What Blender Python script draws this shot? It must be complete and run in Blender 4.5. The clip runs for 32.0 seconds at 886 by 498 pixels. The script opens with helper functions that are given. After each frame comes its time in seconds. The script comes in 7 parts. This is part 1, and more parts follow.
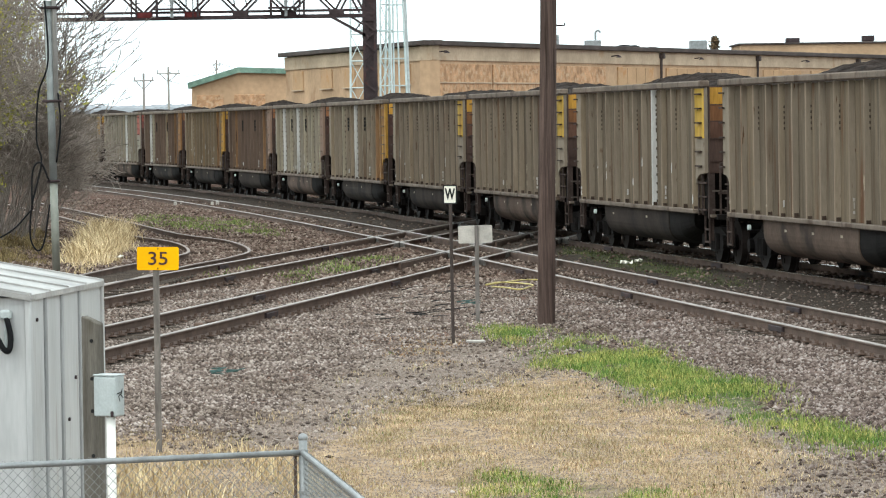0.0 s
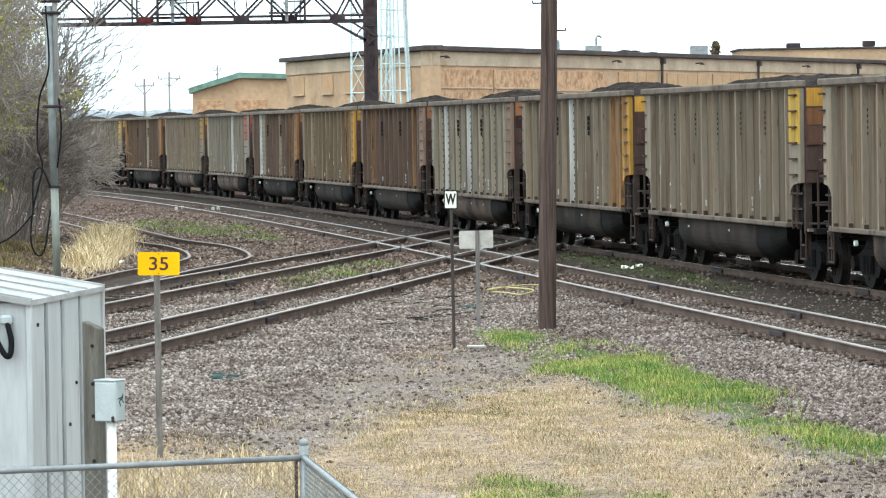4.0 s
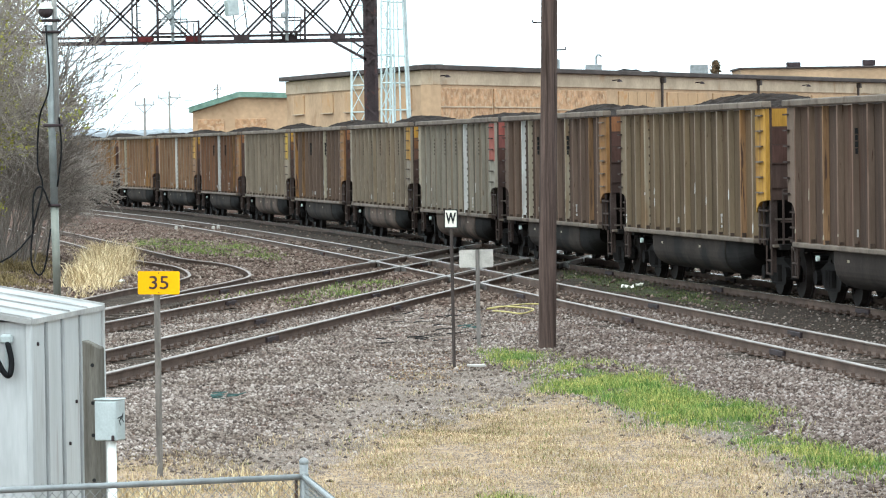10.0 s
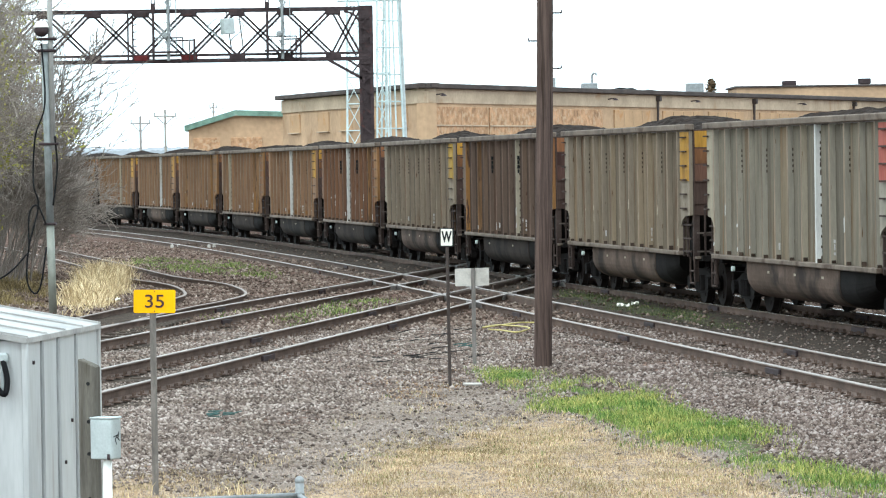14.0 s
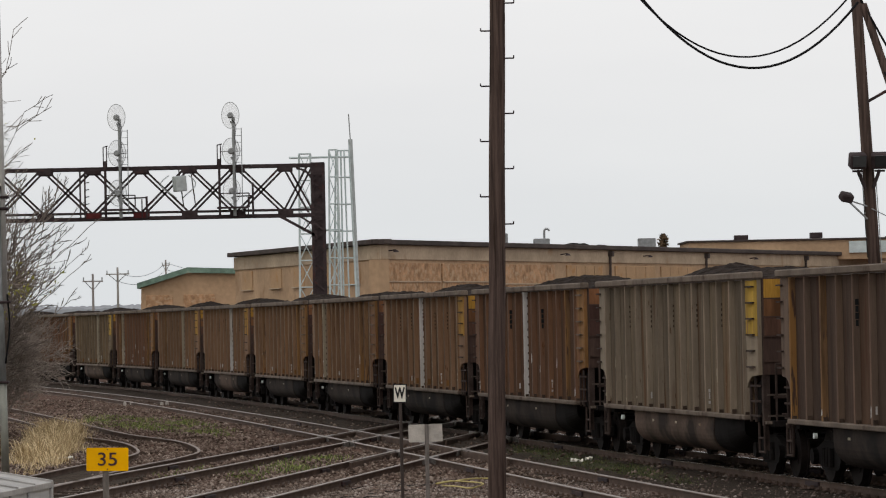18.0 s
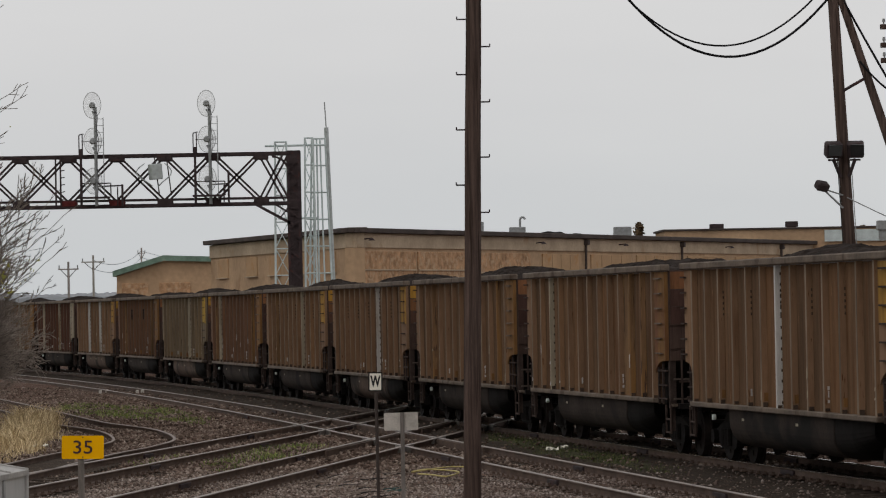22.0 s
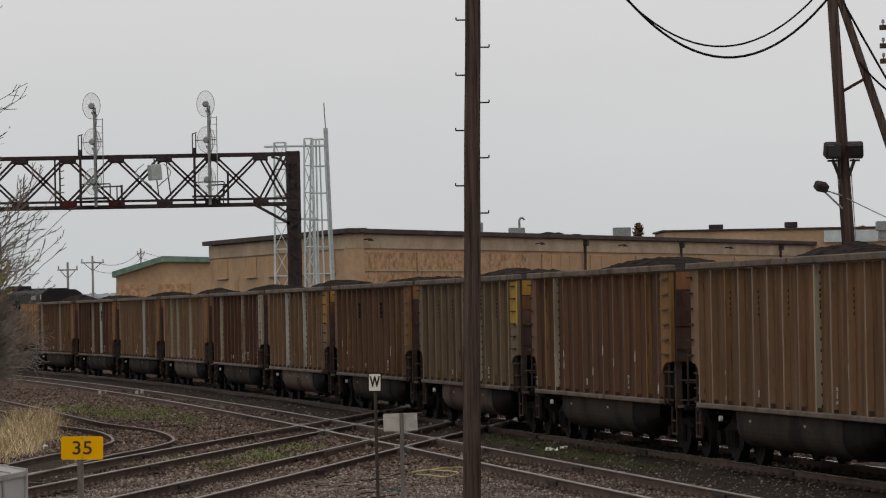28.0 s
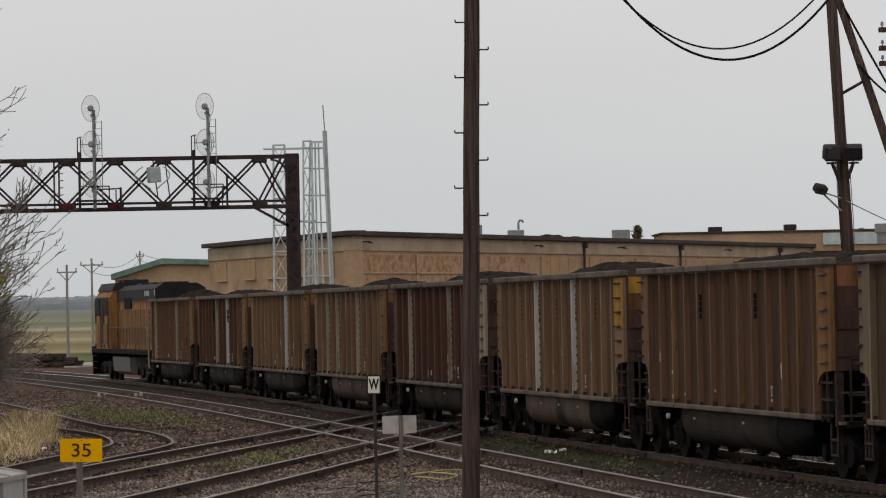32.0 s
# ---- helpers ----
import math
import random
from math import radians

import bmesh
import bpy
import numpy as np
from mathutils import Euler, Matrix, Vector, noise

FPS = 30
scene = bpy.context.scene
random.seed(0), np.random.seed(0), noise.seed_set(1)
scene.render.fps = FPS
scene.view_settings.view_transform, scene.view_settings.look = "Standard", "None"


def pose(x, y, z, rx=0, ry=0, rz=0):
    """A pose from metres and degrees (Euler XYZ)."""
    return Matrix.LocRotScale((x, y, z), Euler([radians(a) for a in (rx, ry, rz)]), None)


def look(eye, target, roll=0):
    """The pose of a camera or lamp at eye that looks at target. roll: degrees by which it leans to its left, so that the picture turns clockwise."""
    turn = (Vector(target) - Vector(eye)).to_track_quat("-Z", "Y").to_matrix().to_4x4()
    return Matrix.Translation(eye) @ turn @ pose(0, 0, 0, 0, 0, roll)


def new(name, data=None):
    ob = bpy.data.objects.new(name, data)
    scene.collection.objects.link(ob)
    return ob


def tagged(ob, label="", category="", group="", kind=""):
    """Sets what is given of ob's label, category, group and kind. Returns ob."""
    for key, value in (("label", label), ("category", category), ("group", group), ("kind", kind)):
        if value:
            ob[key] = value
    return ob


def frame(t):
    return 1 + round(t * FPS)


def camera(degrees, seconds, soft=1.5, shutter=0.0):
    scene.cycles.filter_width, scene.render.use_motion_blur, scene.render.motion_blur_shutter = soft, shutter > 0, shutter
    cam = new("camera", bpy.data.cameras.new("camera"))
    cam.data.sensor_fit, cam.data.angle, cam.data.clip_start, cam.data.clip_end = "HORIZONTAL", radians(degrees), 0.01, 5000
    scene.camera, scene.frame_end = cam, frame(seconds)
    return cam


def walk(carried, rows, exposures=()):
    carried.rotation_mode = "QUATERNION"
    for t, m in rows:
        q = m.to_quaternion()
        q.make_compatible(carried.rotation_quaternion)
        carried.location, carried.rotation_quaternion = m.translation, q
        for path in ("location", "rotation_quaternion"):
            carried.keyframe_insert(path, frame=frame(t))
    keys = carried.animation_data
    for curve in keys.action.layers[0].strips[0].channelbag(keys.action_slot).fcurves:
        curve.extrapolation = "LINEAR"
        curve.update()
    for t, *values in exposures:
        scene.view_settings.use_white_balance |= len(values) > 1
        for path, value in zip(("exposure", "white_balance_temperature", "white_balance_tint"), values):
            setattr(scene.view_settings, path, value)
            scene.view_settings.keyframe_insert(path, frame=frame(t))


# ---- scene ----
# The camera stands on one spot and pans; rows: seconds, tilt, roll, yaw
CAM_Z = 3.133
LENS = 12.38
PATH = [
    (0, 88.233, 0.84, -0.100),
    (0.5, 88.158, 0.84, -0.099),
    (1, 88.214, 0.84, -0.093),
    (1.5, 88.316, 0.84, -0.094),
    (2, 88.235, 0.84, -0.090),
    (2.5, 88.203, 0.84, -0.091),
    (3, 88.160, 0.84, -0.088),
    (3.5, 88.292, 0.84, -0.089),
    (5.5, 88.316, 0.84, -0.087),
    (6, 88.336, 0.84, -0.088),
    (6.5, 88.390, 0.84, -0.090),
    (7, 88.261, 0.84, -0.087),
    (7.5, 88.228, 0.84, -0.088),
    (8, 88.109, 0.84, -0.085),
    (8.5, 88.066, 0.84, -0.082),
    (9, 88.119, 0.84, -0.084),
    (9.5, 88.612, 0.84, -0.090),
    (10, 88.573, 0.84, -0.087),
    (10.5, 88.649, 0.84, -0.140),
    (11, 88.695, 0.84, -0.143),
    (11.5, 88.720, 0.84, -0.136),
    (12, 88.639, 0.84, -0.139),
    (12.5, 88.637, 0.84, -0.141),
    (13, 88.793, 0.84, -0.144),
    (13.5, 88.865, 0.84, -0.144),
    (15.5, 88.656, 0.88, -0.155),
    (16, 88.674, 0.88, -0.142),
    (16.2, 88.474, 0.88, -0.061),
    (16.4, 89.439, 0.83, -0.030),
    (16.5, 89.536, 0.75, -0.004),
    (16.6, 89.980, 0.75, 0.194),
    (16.8, 89.600, 0.75, 0.194),
    (17, 89.701, 0.74, 0.197),
    (17.2, 90.336, 0.80, 0.130),
    (17.4, 90.525, 0.86, -0.014),
    (17.5, 90.477, 0.89, -0.060),
    (17.6, 90.680, 0.94, -0.190),
    (17.8, 90.871, 1.05, -0.580),
    (18, 91.009, 1.15, -0.808),
    (18.2, 90.844, 1.14, -1.089),
    (18.5, 90.864, 1.08, -1.171),
    (19, 90.862, 1.08, -1.193),
    (19.5, 90.872, 1.08, -1.168),
    (20, 90.862, 1.08, -1.157),
    (20.5, 90.862, 1.08, -1.157),
    (21, 90.850, 1.08, -1.157),
    (21.5, 90.838, 1.08, -1.145),
    (22, 90.839, 1.08, -1.149),
    (22.5, 90.850, 1.08, -1.157),
    (23, 90.850, 1.08, -1.153),
    (23.5, 90.848, 1.08, -1.158),
    (24, 90.851, 1.08, -1.155),
    (24.5, 90.838, 1.08, -1.157),
    (25, 90.847, 1.08, -1.158),
    (25.5, 90.849, 1.08, -1.159),
    (27.5, 90.849, 1.08, -1.157),
    (28, 90.848, 1.08, -1.158),
    (28.5, 90.850, 1.08, -1.157),
    (29, 90.850, 1.08, -1.157),
    (29.5, 90.850, 1.08, -1.157),
    (30, 90.850, 1.08, -1.157),
    (30.5, 90.851, 1.08, -1.163),
    (31, 90.853, 1.08, -1.169),
    (31.5, 90.860, 1.08, -1.169),
    (32, 90.881, 1.08, -1.171),
]
cam = camera(LENS, 32.0, soft=1.15)
EXPOSURES = [(0, 0.4, 6150, 1), (1.0, 0.53, 5950, 0), (2.0, 0.62, 5760, -2), (3, 0.65, 5740, -2), (7, 0.71, 5740, -2), (13, 0.69, 5740, -2), (16.2, 0.65, 5740, -2), (16.8, 0.46, 5650, -5), (17.3, -0.1, 5750, -2),
             (17.8, -0.62, 6600, 11), (18.2, -0.95, 6700, 12), (18.8, -1.1, 6700, 12), (32, -1.15, 6700, 12)]
walk(cam, [(t, pose(0, 0, CAM_Z, a, b, c)) for t, a, b, c in PATH], EXPOSURES)

# ---- world and light ----
world = bpy.data.worlds.new("overcast_sky")
scene.world = world
world.use_nodes = True


def sky_nodes():
    nt = world.node_tree
    nt.nodes.clear()
    out = nt.nodes.new("ShaderNodeOutputWorld")
    bg = nt.nodes.new("ShaderNodeBackground")
    bg.inputs["Strength"].default_value = 0.15
    sky = nt.nodes.new("ShaderNodeTexSky")
    sky.sky_type, sky.sun_disc = "NISHITA", False
    sky.sun_elevation, sky.sun_rotation = radians(48), radians(200)
    sky.air_density, sky.dust_density = 1.0, 4.0
    co = nt.nodes.new("ShaderNodeTexCoord")
    mp = nt.nodes.new("ShaderNodeMapping")
    mp.inputs["Scale"].default_value = (1.2, 1.2, 5.0)
    nz = nt.nodes.new("ShaderNodeTexNoise")
    nz.inputs["Scale"].default_value, nz.inputs["Detail"].default_value = 2.2, 5
    ramp = nt.nodes.new("ShaderNodeValToRGB")
    ramp.color_ramp.elements[0].position, ramp.color_ramp.elements[0].color = 0.3, (9.6, 9.9, 10.2, 1)
    ramp.color_ramp.elements[1].position, ramp.color_ramp.elements[1].color = 0.75, (11.3, 11.5, 11.6, 1)
    mix = nt.nodes.new("ShaderNodeMixRGB")
    mix.inputs[0].default_value = 0.9
    nt.links.new(co.outputs["Generated"], mp.inputs["Vector"])
    nt.links.new(mp.outputs[0], nz.inputs["Vector"])
    nt.links.new(nz.outputs["Fac"], ramp.inputs[0])
    up = nt.nodes.new("ShaderNodeSeparateXYZ")
    rise = nt.nodes.new("ShaderNodeMapRange")
    rise.interpolation_type = "SMOOTHSTEP"
    rise.inputs["From Min"].default_value, rise.inputs["From Max"].default_value = 0.008, 0.072
    tone = nt.nodes.new("ShaderNodeValToRGB")
    tone.color_ramp.elements[0].color, tone.color_ramp.elements[1].color = (0.87, 0.905, 0.92, 1), (1.03, 1.03, 1.025, 1)
    veil = nt.nodes.new("ShaderNodeMixRGB")
    veil.blend_type = "MULTIPLY"
    veil.inputs[0].default_value = 1.0
    nt.links.new(co.outputs["Generated"], up.inputs[0])
    nt.links.new(up.outputs[2], rise.inputs["Value"])
    nt.links.new(rise.outputs["Result"], tone.inputs[0])
    nt.links.new(ramp.outputs[0], veil.inputs[1])
    nt.links.new(tone.outputs[0], veil.inputs[2])
    nt.links.new(sky.outputs[0], mix.inputs[1])
    nt.links.new(veil.outputs[0], mix.inputs[2])
    nt.links.new(mix.outputs[0], bg.inputs["Color"])
    nt.links.new(bg.outputs[0], out.inputs["Surface"])


sky_nodes()
sun_lamp = bpy.data.lights.new("sun", "SUN")
sun_lamp.energy, sun_lamp.angle, sun_lamp.color = 0.6, radians(25), (1.0, 0.96, 0.9)
sun = new("sun", sun_lamp)
sun.matrix_world = look((0, 0, 60), (0.35 * 60, 0.55 * 60, 0))


# ---- materials ----
def ruddy(c):
    """Warm colours a little more saturated."""
    r, g, b = c
    return (g + (r - g) * 1.75, g, max(g - (g - b) * 1.22, 0.0)) if r > g >= b else c


def mat(name, base, rough=0.8, metal=0.0, vary=0.25, scale=3.0, stretch=(1, 1, 1), other=None, bump=0.0, bump_scale=40.0,
        spots=None, spot_scale=1.5, spot_cut=0.6, space="Object", piece=None, flecks=None):
    """A worn surface: base colour varied by coarse and fine noise, with stains of another colour and fine relief."""
    base, spots = ruddy(base), spots and ruddy(spots)
    m = bpy.data.materials.new(name)
    m.use_nodes = True
    nt = m.node_tree
    bsdf = nt.nodes["Principled BSDF"]
    bsdf.inputs["Roughness"].default_value, bsdf.inputs["Metallic"].default_value = rough, metal
    if rough >= 0.65:
        bsdf.inputs["Specular IOR Level"].default_value = 0.12
    co = nt.nodes.new("ShaderNodeTexCoord")
    mp = nt.nodes.new("ShaderNodeMapping")
    mp.inputs["Scale"].default_value = stretch
    # every object takes its own stretch of the pattern
    info = nt.nodes.new("ShaderNodeObjectInfo")
    far = nt.nodes.new("ShaderNodeVectorMath")
    far.operation = "MULTIPLY_ADD"
    far.inputs[1].default_value = (31.0, 17.0, 23.0)
    nt.links.new(info.outputs["Random"], far.inputs[0])
    nt.links.new(co.outputs[space], far.inputs[2])
    nt.links.new(far.outputs[0], mp.inputs["Vector"])

    def tex(sc, detail, src):
        n = nt.nodes.new("ShaderNodeTexNoise")
        n.inputs["Scale"].default_value, n.inputs["Detail"].default_value = sc, detail
        nt.links.new(src, n.inputs["Vector"])
        return n.outputs["Fac"]

    def mixed(fac, a, b, kind="MIX"):
        n = nt.nodes.new("ShaderNodeMixRGB")
        n.blend_type = kind
        for i, v in enumerate((fac, a, b)):
            if isinstance(v, (float, int)):
                n.inputs[i].default_value = v
            elif isinstance(v, tuple):
                n.inputs[i].default_value = (*v, 1)
            else:
                nt.links.new(v, n.inputs[i])
        return n.outputs[0]

    def cut(src, lo, hi):
        n = nt.nodes.new("ShaderNodeMapRange")
        n.inputs["From Min"].default_value, n.inputs["From Max"].default_value = lo, hi
        nt.links.new(src, n.inputs["Value"])
        return n.outputs["Result"]

    dark = tuple(c * (1 - vary) for c in base)
    lite = other or tuple(min(1, c * (1 + vary)) for c in base)
    col = mixed(cut(tex(scale, 6, mp.outputs[0]), 0.3, 0.7), dark, lite)
    grain = cut(tex(scale * 11, 4, mp.outputs[0]), 0.25, 0.75)
    col = mixed(0.35 * min(1, vary * 3), col, mixed(grain, (0.25, 0.25, 0.25), (0.9, 0.9, 0.9)), "OVERLAY")
    if spots:
        s = cut(tex(spot_scale, 8, mp.outputs[0]), spot_cut, spot_cut + 0.12)
        col = mixed(s, col, spots)
    if flecks:
        hue, density, limit = flecks
        col = mixed(cut(tex(density, 3, mp.outputs[0]), limit, limit + 0.05), col, ruddy(hue))
    if piece:
        r = nt.nodes.new("ShaderNodeValToRGB")
        while len(r.color_ramp.elements) < len(piece):
            r.color_ramp.elements.new(0.5)
        for e, (p, c) in zip(r.color_ramp.elements, piece):
            e.position, e.color = p, (*c, 1)
        nt.links.new(info.outputs["Random"], r.inputs[0])
        col = mixed(1.0, col, r.outputs[0], "MULTIPLY")
    nt.links.new(col, bsdf.inputs["Base Color"])
    if bump:
        b = nt.nodes.new("ShaderNodeBump")
        b.inputs["Strength"].default_value, b.inputs["Distance"].default_value = bump, 0.02
        nt.links.new(tex(bump_scale, 5, mp.outputs[0]), b.inputs["Height"])
        nt.links.new(b.outputs[0], bsdf.inputs["Normal"])
    return m


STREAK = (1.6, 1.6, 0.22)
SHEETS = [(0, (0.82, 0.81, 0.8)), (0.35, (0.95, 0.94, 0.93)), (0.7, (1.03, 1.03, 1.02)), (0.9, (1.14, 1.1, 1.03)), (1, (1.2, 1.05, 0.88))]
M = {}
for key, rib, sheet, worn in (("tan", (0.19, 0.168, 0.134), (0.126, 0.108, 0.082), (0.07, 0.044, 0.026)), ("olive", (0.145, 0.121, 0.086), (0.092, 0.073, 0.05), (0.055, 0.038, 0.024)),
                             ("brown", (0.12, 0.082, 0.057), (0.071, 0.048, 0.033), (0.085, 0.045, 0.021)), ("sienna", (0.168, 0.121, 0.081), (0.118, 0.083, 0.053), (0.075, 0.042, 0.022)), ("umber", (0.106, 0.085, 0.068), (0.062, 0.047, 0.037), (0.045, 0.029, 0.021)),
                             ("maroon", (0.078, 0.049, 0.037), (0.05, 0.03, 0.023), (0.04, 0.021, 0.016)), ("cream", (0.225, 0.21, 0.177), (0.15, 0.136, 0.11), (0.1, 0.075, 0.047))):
    # Sheets kept darker than the ribs: shade between them put into the paint
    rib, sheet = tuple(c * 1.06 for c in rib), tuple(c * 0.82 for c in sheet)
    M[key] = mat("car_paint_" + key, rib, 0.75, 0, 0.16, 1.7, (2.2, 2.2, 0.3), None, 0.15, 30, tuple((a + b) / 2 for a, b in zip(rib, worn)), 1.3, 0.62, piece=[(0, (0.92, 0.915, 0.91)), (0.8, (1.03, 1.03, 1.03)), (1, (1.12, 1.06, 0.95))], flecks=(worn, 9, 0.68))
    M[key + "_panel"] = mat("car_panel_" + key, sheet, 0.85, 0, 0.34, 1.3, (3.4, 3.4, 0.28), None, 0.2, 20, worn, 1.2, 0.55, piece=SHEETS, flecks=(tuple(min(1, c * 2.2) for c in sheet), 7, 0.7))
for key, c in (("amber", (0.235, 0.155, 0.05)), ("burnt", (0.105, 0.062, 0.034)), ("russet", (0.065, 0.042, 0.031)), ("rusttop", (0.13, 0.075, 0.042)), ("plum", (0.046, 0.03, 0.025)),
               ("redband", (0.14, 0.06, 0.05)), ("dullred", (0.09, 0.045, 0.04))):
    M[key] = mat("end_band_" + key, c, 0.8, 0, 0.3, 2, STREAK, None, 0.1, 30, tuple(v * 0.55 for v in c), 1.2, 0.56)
M["rivet"] = mat("rivet_grime", (0.05, 0.04, 0.032), 0.85, 0, 0.4, 6)
M["rust_panel"] = mat("rust_streaked_panel", (0.145, 0.103, 0.063), 0.85, 0, 0.45, 1.2, (3.5, 3.5, 0.3), None, 0.15, 20, (0.2, 0.13, 0.06), 1.1, 0.5, flecks=((0.06, 0.043, 0.033), 5, 0.6))
M["stripe"] = mat("stripe_paint", (0.46, 0.45, 0.43), 0.6, 0, 0.2, 4, STREAK, None, 0, 30, (0.27, 0.245, 0.205), 1.6, 0.58)
M["pale"] = mat("faded_pale_paint", (0.285, 0.26, 0.205), 0.7, 0, 0.22, 3, STREAK, None, 0, 30, (0.16, 0.12, 0.075), 1.4, 0.58)
M["yellow"] = mat("end_paint_yellow", (0.33, 0.245, 0.075), 0.7, 0, 0.3, 2, STREAK, None, 0, 30, (0.16, 0.105, 0.05), 1.8, 0.55)
M["ochre"] = mat("end_paint_ochre", (0.25, 0.168, 0.055), 0.7, 0, 0.3, 2, STREAK, None, 0, 30, (0.14, 0.085, 0.04), 1.5, 0.54)
M["orange"] = mat("end_paint_orange", (0.15, 0.096, 0.046), 0.7, 0, 0.3, 2, STREAK, None, 0, 30, (0.12, 0.07, 0.042), 1.7, 0.56)
M["pink"] = mat("end_paint_faded", (0.165, 0.126, 0.097), 0.7, 0, 0.25, 2, STREAK, None, 0, 30, (0.12, 0.075, 0.05), 1.7, 0.56)
M["red"] = mat("end_paint_red", (0.21, 0.088, 0.07), 0.7, 0, 0.2, 2, STREAK, None, 0, 30, (0.15, 0.05, 0.035), 1.5, 0.6)
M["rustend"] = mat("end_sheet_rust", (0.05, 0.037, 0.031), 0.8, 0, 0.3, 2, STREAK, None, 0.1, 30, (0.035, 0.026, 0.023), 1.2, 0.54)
# Two tones for the paler strip on the outer face of each rib
M["dust"] = mat("dusty_edge", (0.18, 0.154, 0.12), 0.85, 0, 0.4, 1.5, STREAK, None, 0, 30, (0.12, 0.088, 0.06), 1.5, 0.6)
M["darkdust"] = mat("dark_dusty_edge", (0.115, 0.088, 0.068), 0.85, 0, 0.4, 1.5, STREAK, None, 0, 30, (0.07, 0.046, 0.033), 1.5, 0.58)
M["rung"] = mat("rung_grime", (0.07, 0.06, 0.052), 0.8, 0, 0.3, 3)
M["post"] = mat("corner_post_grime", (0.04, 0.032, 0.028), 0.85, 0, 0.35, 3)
M["chord"] = mat("chord_grey", (0.12, 0.103, 0.085), 0.7, 0, 0.3, 1.5, (1, 1, 1), None, 0.1, 30, (0.055, 0.042, 0.032), 1.8, 0.55)
# Near black: the deep shade below the cars is put into this colour
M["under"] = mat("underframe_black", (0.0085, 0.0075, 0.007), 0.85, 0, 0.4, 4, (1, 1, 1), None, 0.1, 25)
M["tub"] = mat("tub_brown", (0.083, 0.066, 0.053), 0.8, 0, 0.3, 1.2, (1, 1, 1), None, 0.06, 25, (0.027, 0.022, 0.019), 0.9, 0.52)
M["darktub"] = mat("tub_black", (0.031, 0.026, 0.0225), 0.9, 0, 0.3, 1.2, (1, 1, 1), None, 0.06, 25, (0.014, 0.013, 0.012), 0.9, 0.52)
M["coal"] = mat("coal", (0.017, 0.0135, 0.0112), 0.95, 0, 0.6, 5, (1, 1, 1), None, 1.0, 7, (0.03, 0.0255, 0.021), 5, 0.6)
# Wheels coloured almost black too, as they stand in that shade
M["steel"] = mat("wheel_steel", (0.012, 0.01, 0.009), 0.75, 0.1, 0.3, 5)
M["mark"] = mat("mark_black", (0.02, 0.02, 0.02), 0.8, 0, 0.2, 5)
M["white"] = mat("mark_white", (0.7, 0.75, 0.72), 0.6, 0, 0.1, 5)
M["rail"] = mat("rail_rust", (0.086, 0.068, 0.056), 0.75, 0.1, 0.3, 2)
M["railhead"] = mat("rail_head_steel", (0.23, 0.205, 0.185), 0.5, 0.35, 0.25, 2)
M["polished"] = mat("polished_rail_head", (0.5, 0.475, 0.45), 0.24, 0.95, 0.15, 2)
M["tie"] = mat("tie_wood", (0.05, 0.0425, 0.035), 0.9, 0, 0.4, 3, (1, 5, 5), None, 0.5, 30)
M["iron"] = mat("iron_dark", (0.045, 0.033, 0.034), 0.7, 0.2, 0.35, 3, (1, 1, 1), None, 0.1, 20, (0.06, 0.036, 0.033), 2.2, 0.6)
M["galv"] = mat("galvanized_steel", (0.255, 0.262, 0.262), 0.5, 0.4, 0.2, 6)
M["palegreen"] = mat("pale_tower_paint", (0.5, 0.565, 0.56), 0.55, 0.1, 0.15, 2)
M["brick"] = mat("brick_wall", (0.355, 0.278, 0.192), 0.9, 0, 0.18, 0.35, (1, 1, 1), None, 0.3, 10, (0.28, 0.21, 0.14), 0.8, 0.58)
M["infill"] = mat("brick_infill", (0.325, 0.233, 0.15), 0.9, 0, 0.4, 2.4, (1, 1, 1), None, 0.4, 10, (0.43, 0.345, 0.245), 4.2, 0.52)
M["board"] = mat("tan_boarding", (0.36, 0.275, 0.18), 0.9, 0, 0.12, 0.8, (1, 1, 1), None, 0.1, 10, (0.34, 0.23, 0.13), 1.5, 0.58)
M["concrete"] = mat("concrete_band", (0.38, 0.325, 0.25), 0.9, 0, 0.16, 0.6, (1, 1, 1), None, 0, 10, (0.3, 0.235, 0.165), 0.9, 0.6)
M["roofedge"] = mat("roof_edge", (0.062, 0.054, 0.05), 0.8, 0, 0.3, 1)
M["greentrim"] = mat("green_trim", (0.16, 0.24, 0.19), 0.7, 0, 0.3, 1.5, (1, 1, 1), None, 0, 10, (0.33, 0.3, 0.24), 1.5, 0.58)
M["wood"] = mat("weathered_pole_wood", (0.066, 0.052, 0.045), 0.9, 0, 0.5, 3, (7, 7, 0.3), None, 0.6, 14, (0.03, 0.023, 0.019), 2.5, 0.54)
M["greywood"] = mat("grey_post_wood", (0.115, 0.108, 0.094), 0.9, 0, 0.3, 3, (6, 6, 0.5), None, 0.4, 15, (0.07, 0.064, 0.052), 2, 0.6)
M["shed"] = mat("shed_sheet", (0.405, 0.405, 0.4), 0.6, 0.0, 0.13, 1.2, (3, 3, 0.4), None, 0, 20, (0.31, 0.3, 0.285), 2.4, 0.6)
M["seam"] = mat("shed_seam", (0.3, 0.3, 0.297), 0.65, 0, 0.2, 2, (3, 3, 0.4))
M["shedroof"] = mat("shed_roof_sheet", (0.33, 0.322, 0.31), 0.6, 0.2, 0.22, 2.5, (1, 1, 1), None, 0, 20, (0.22, 0.215, 0.21), 3, 0.6)
M["pvc"] = mat("pvc_pipe", (0.78, 0.77, 0.73), 0.5, 0, 0.06, 4)
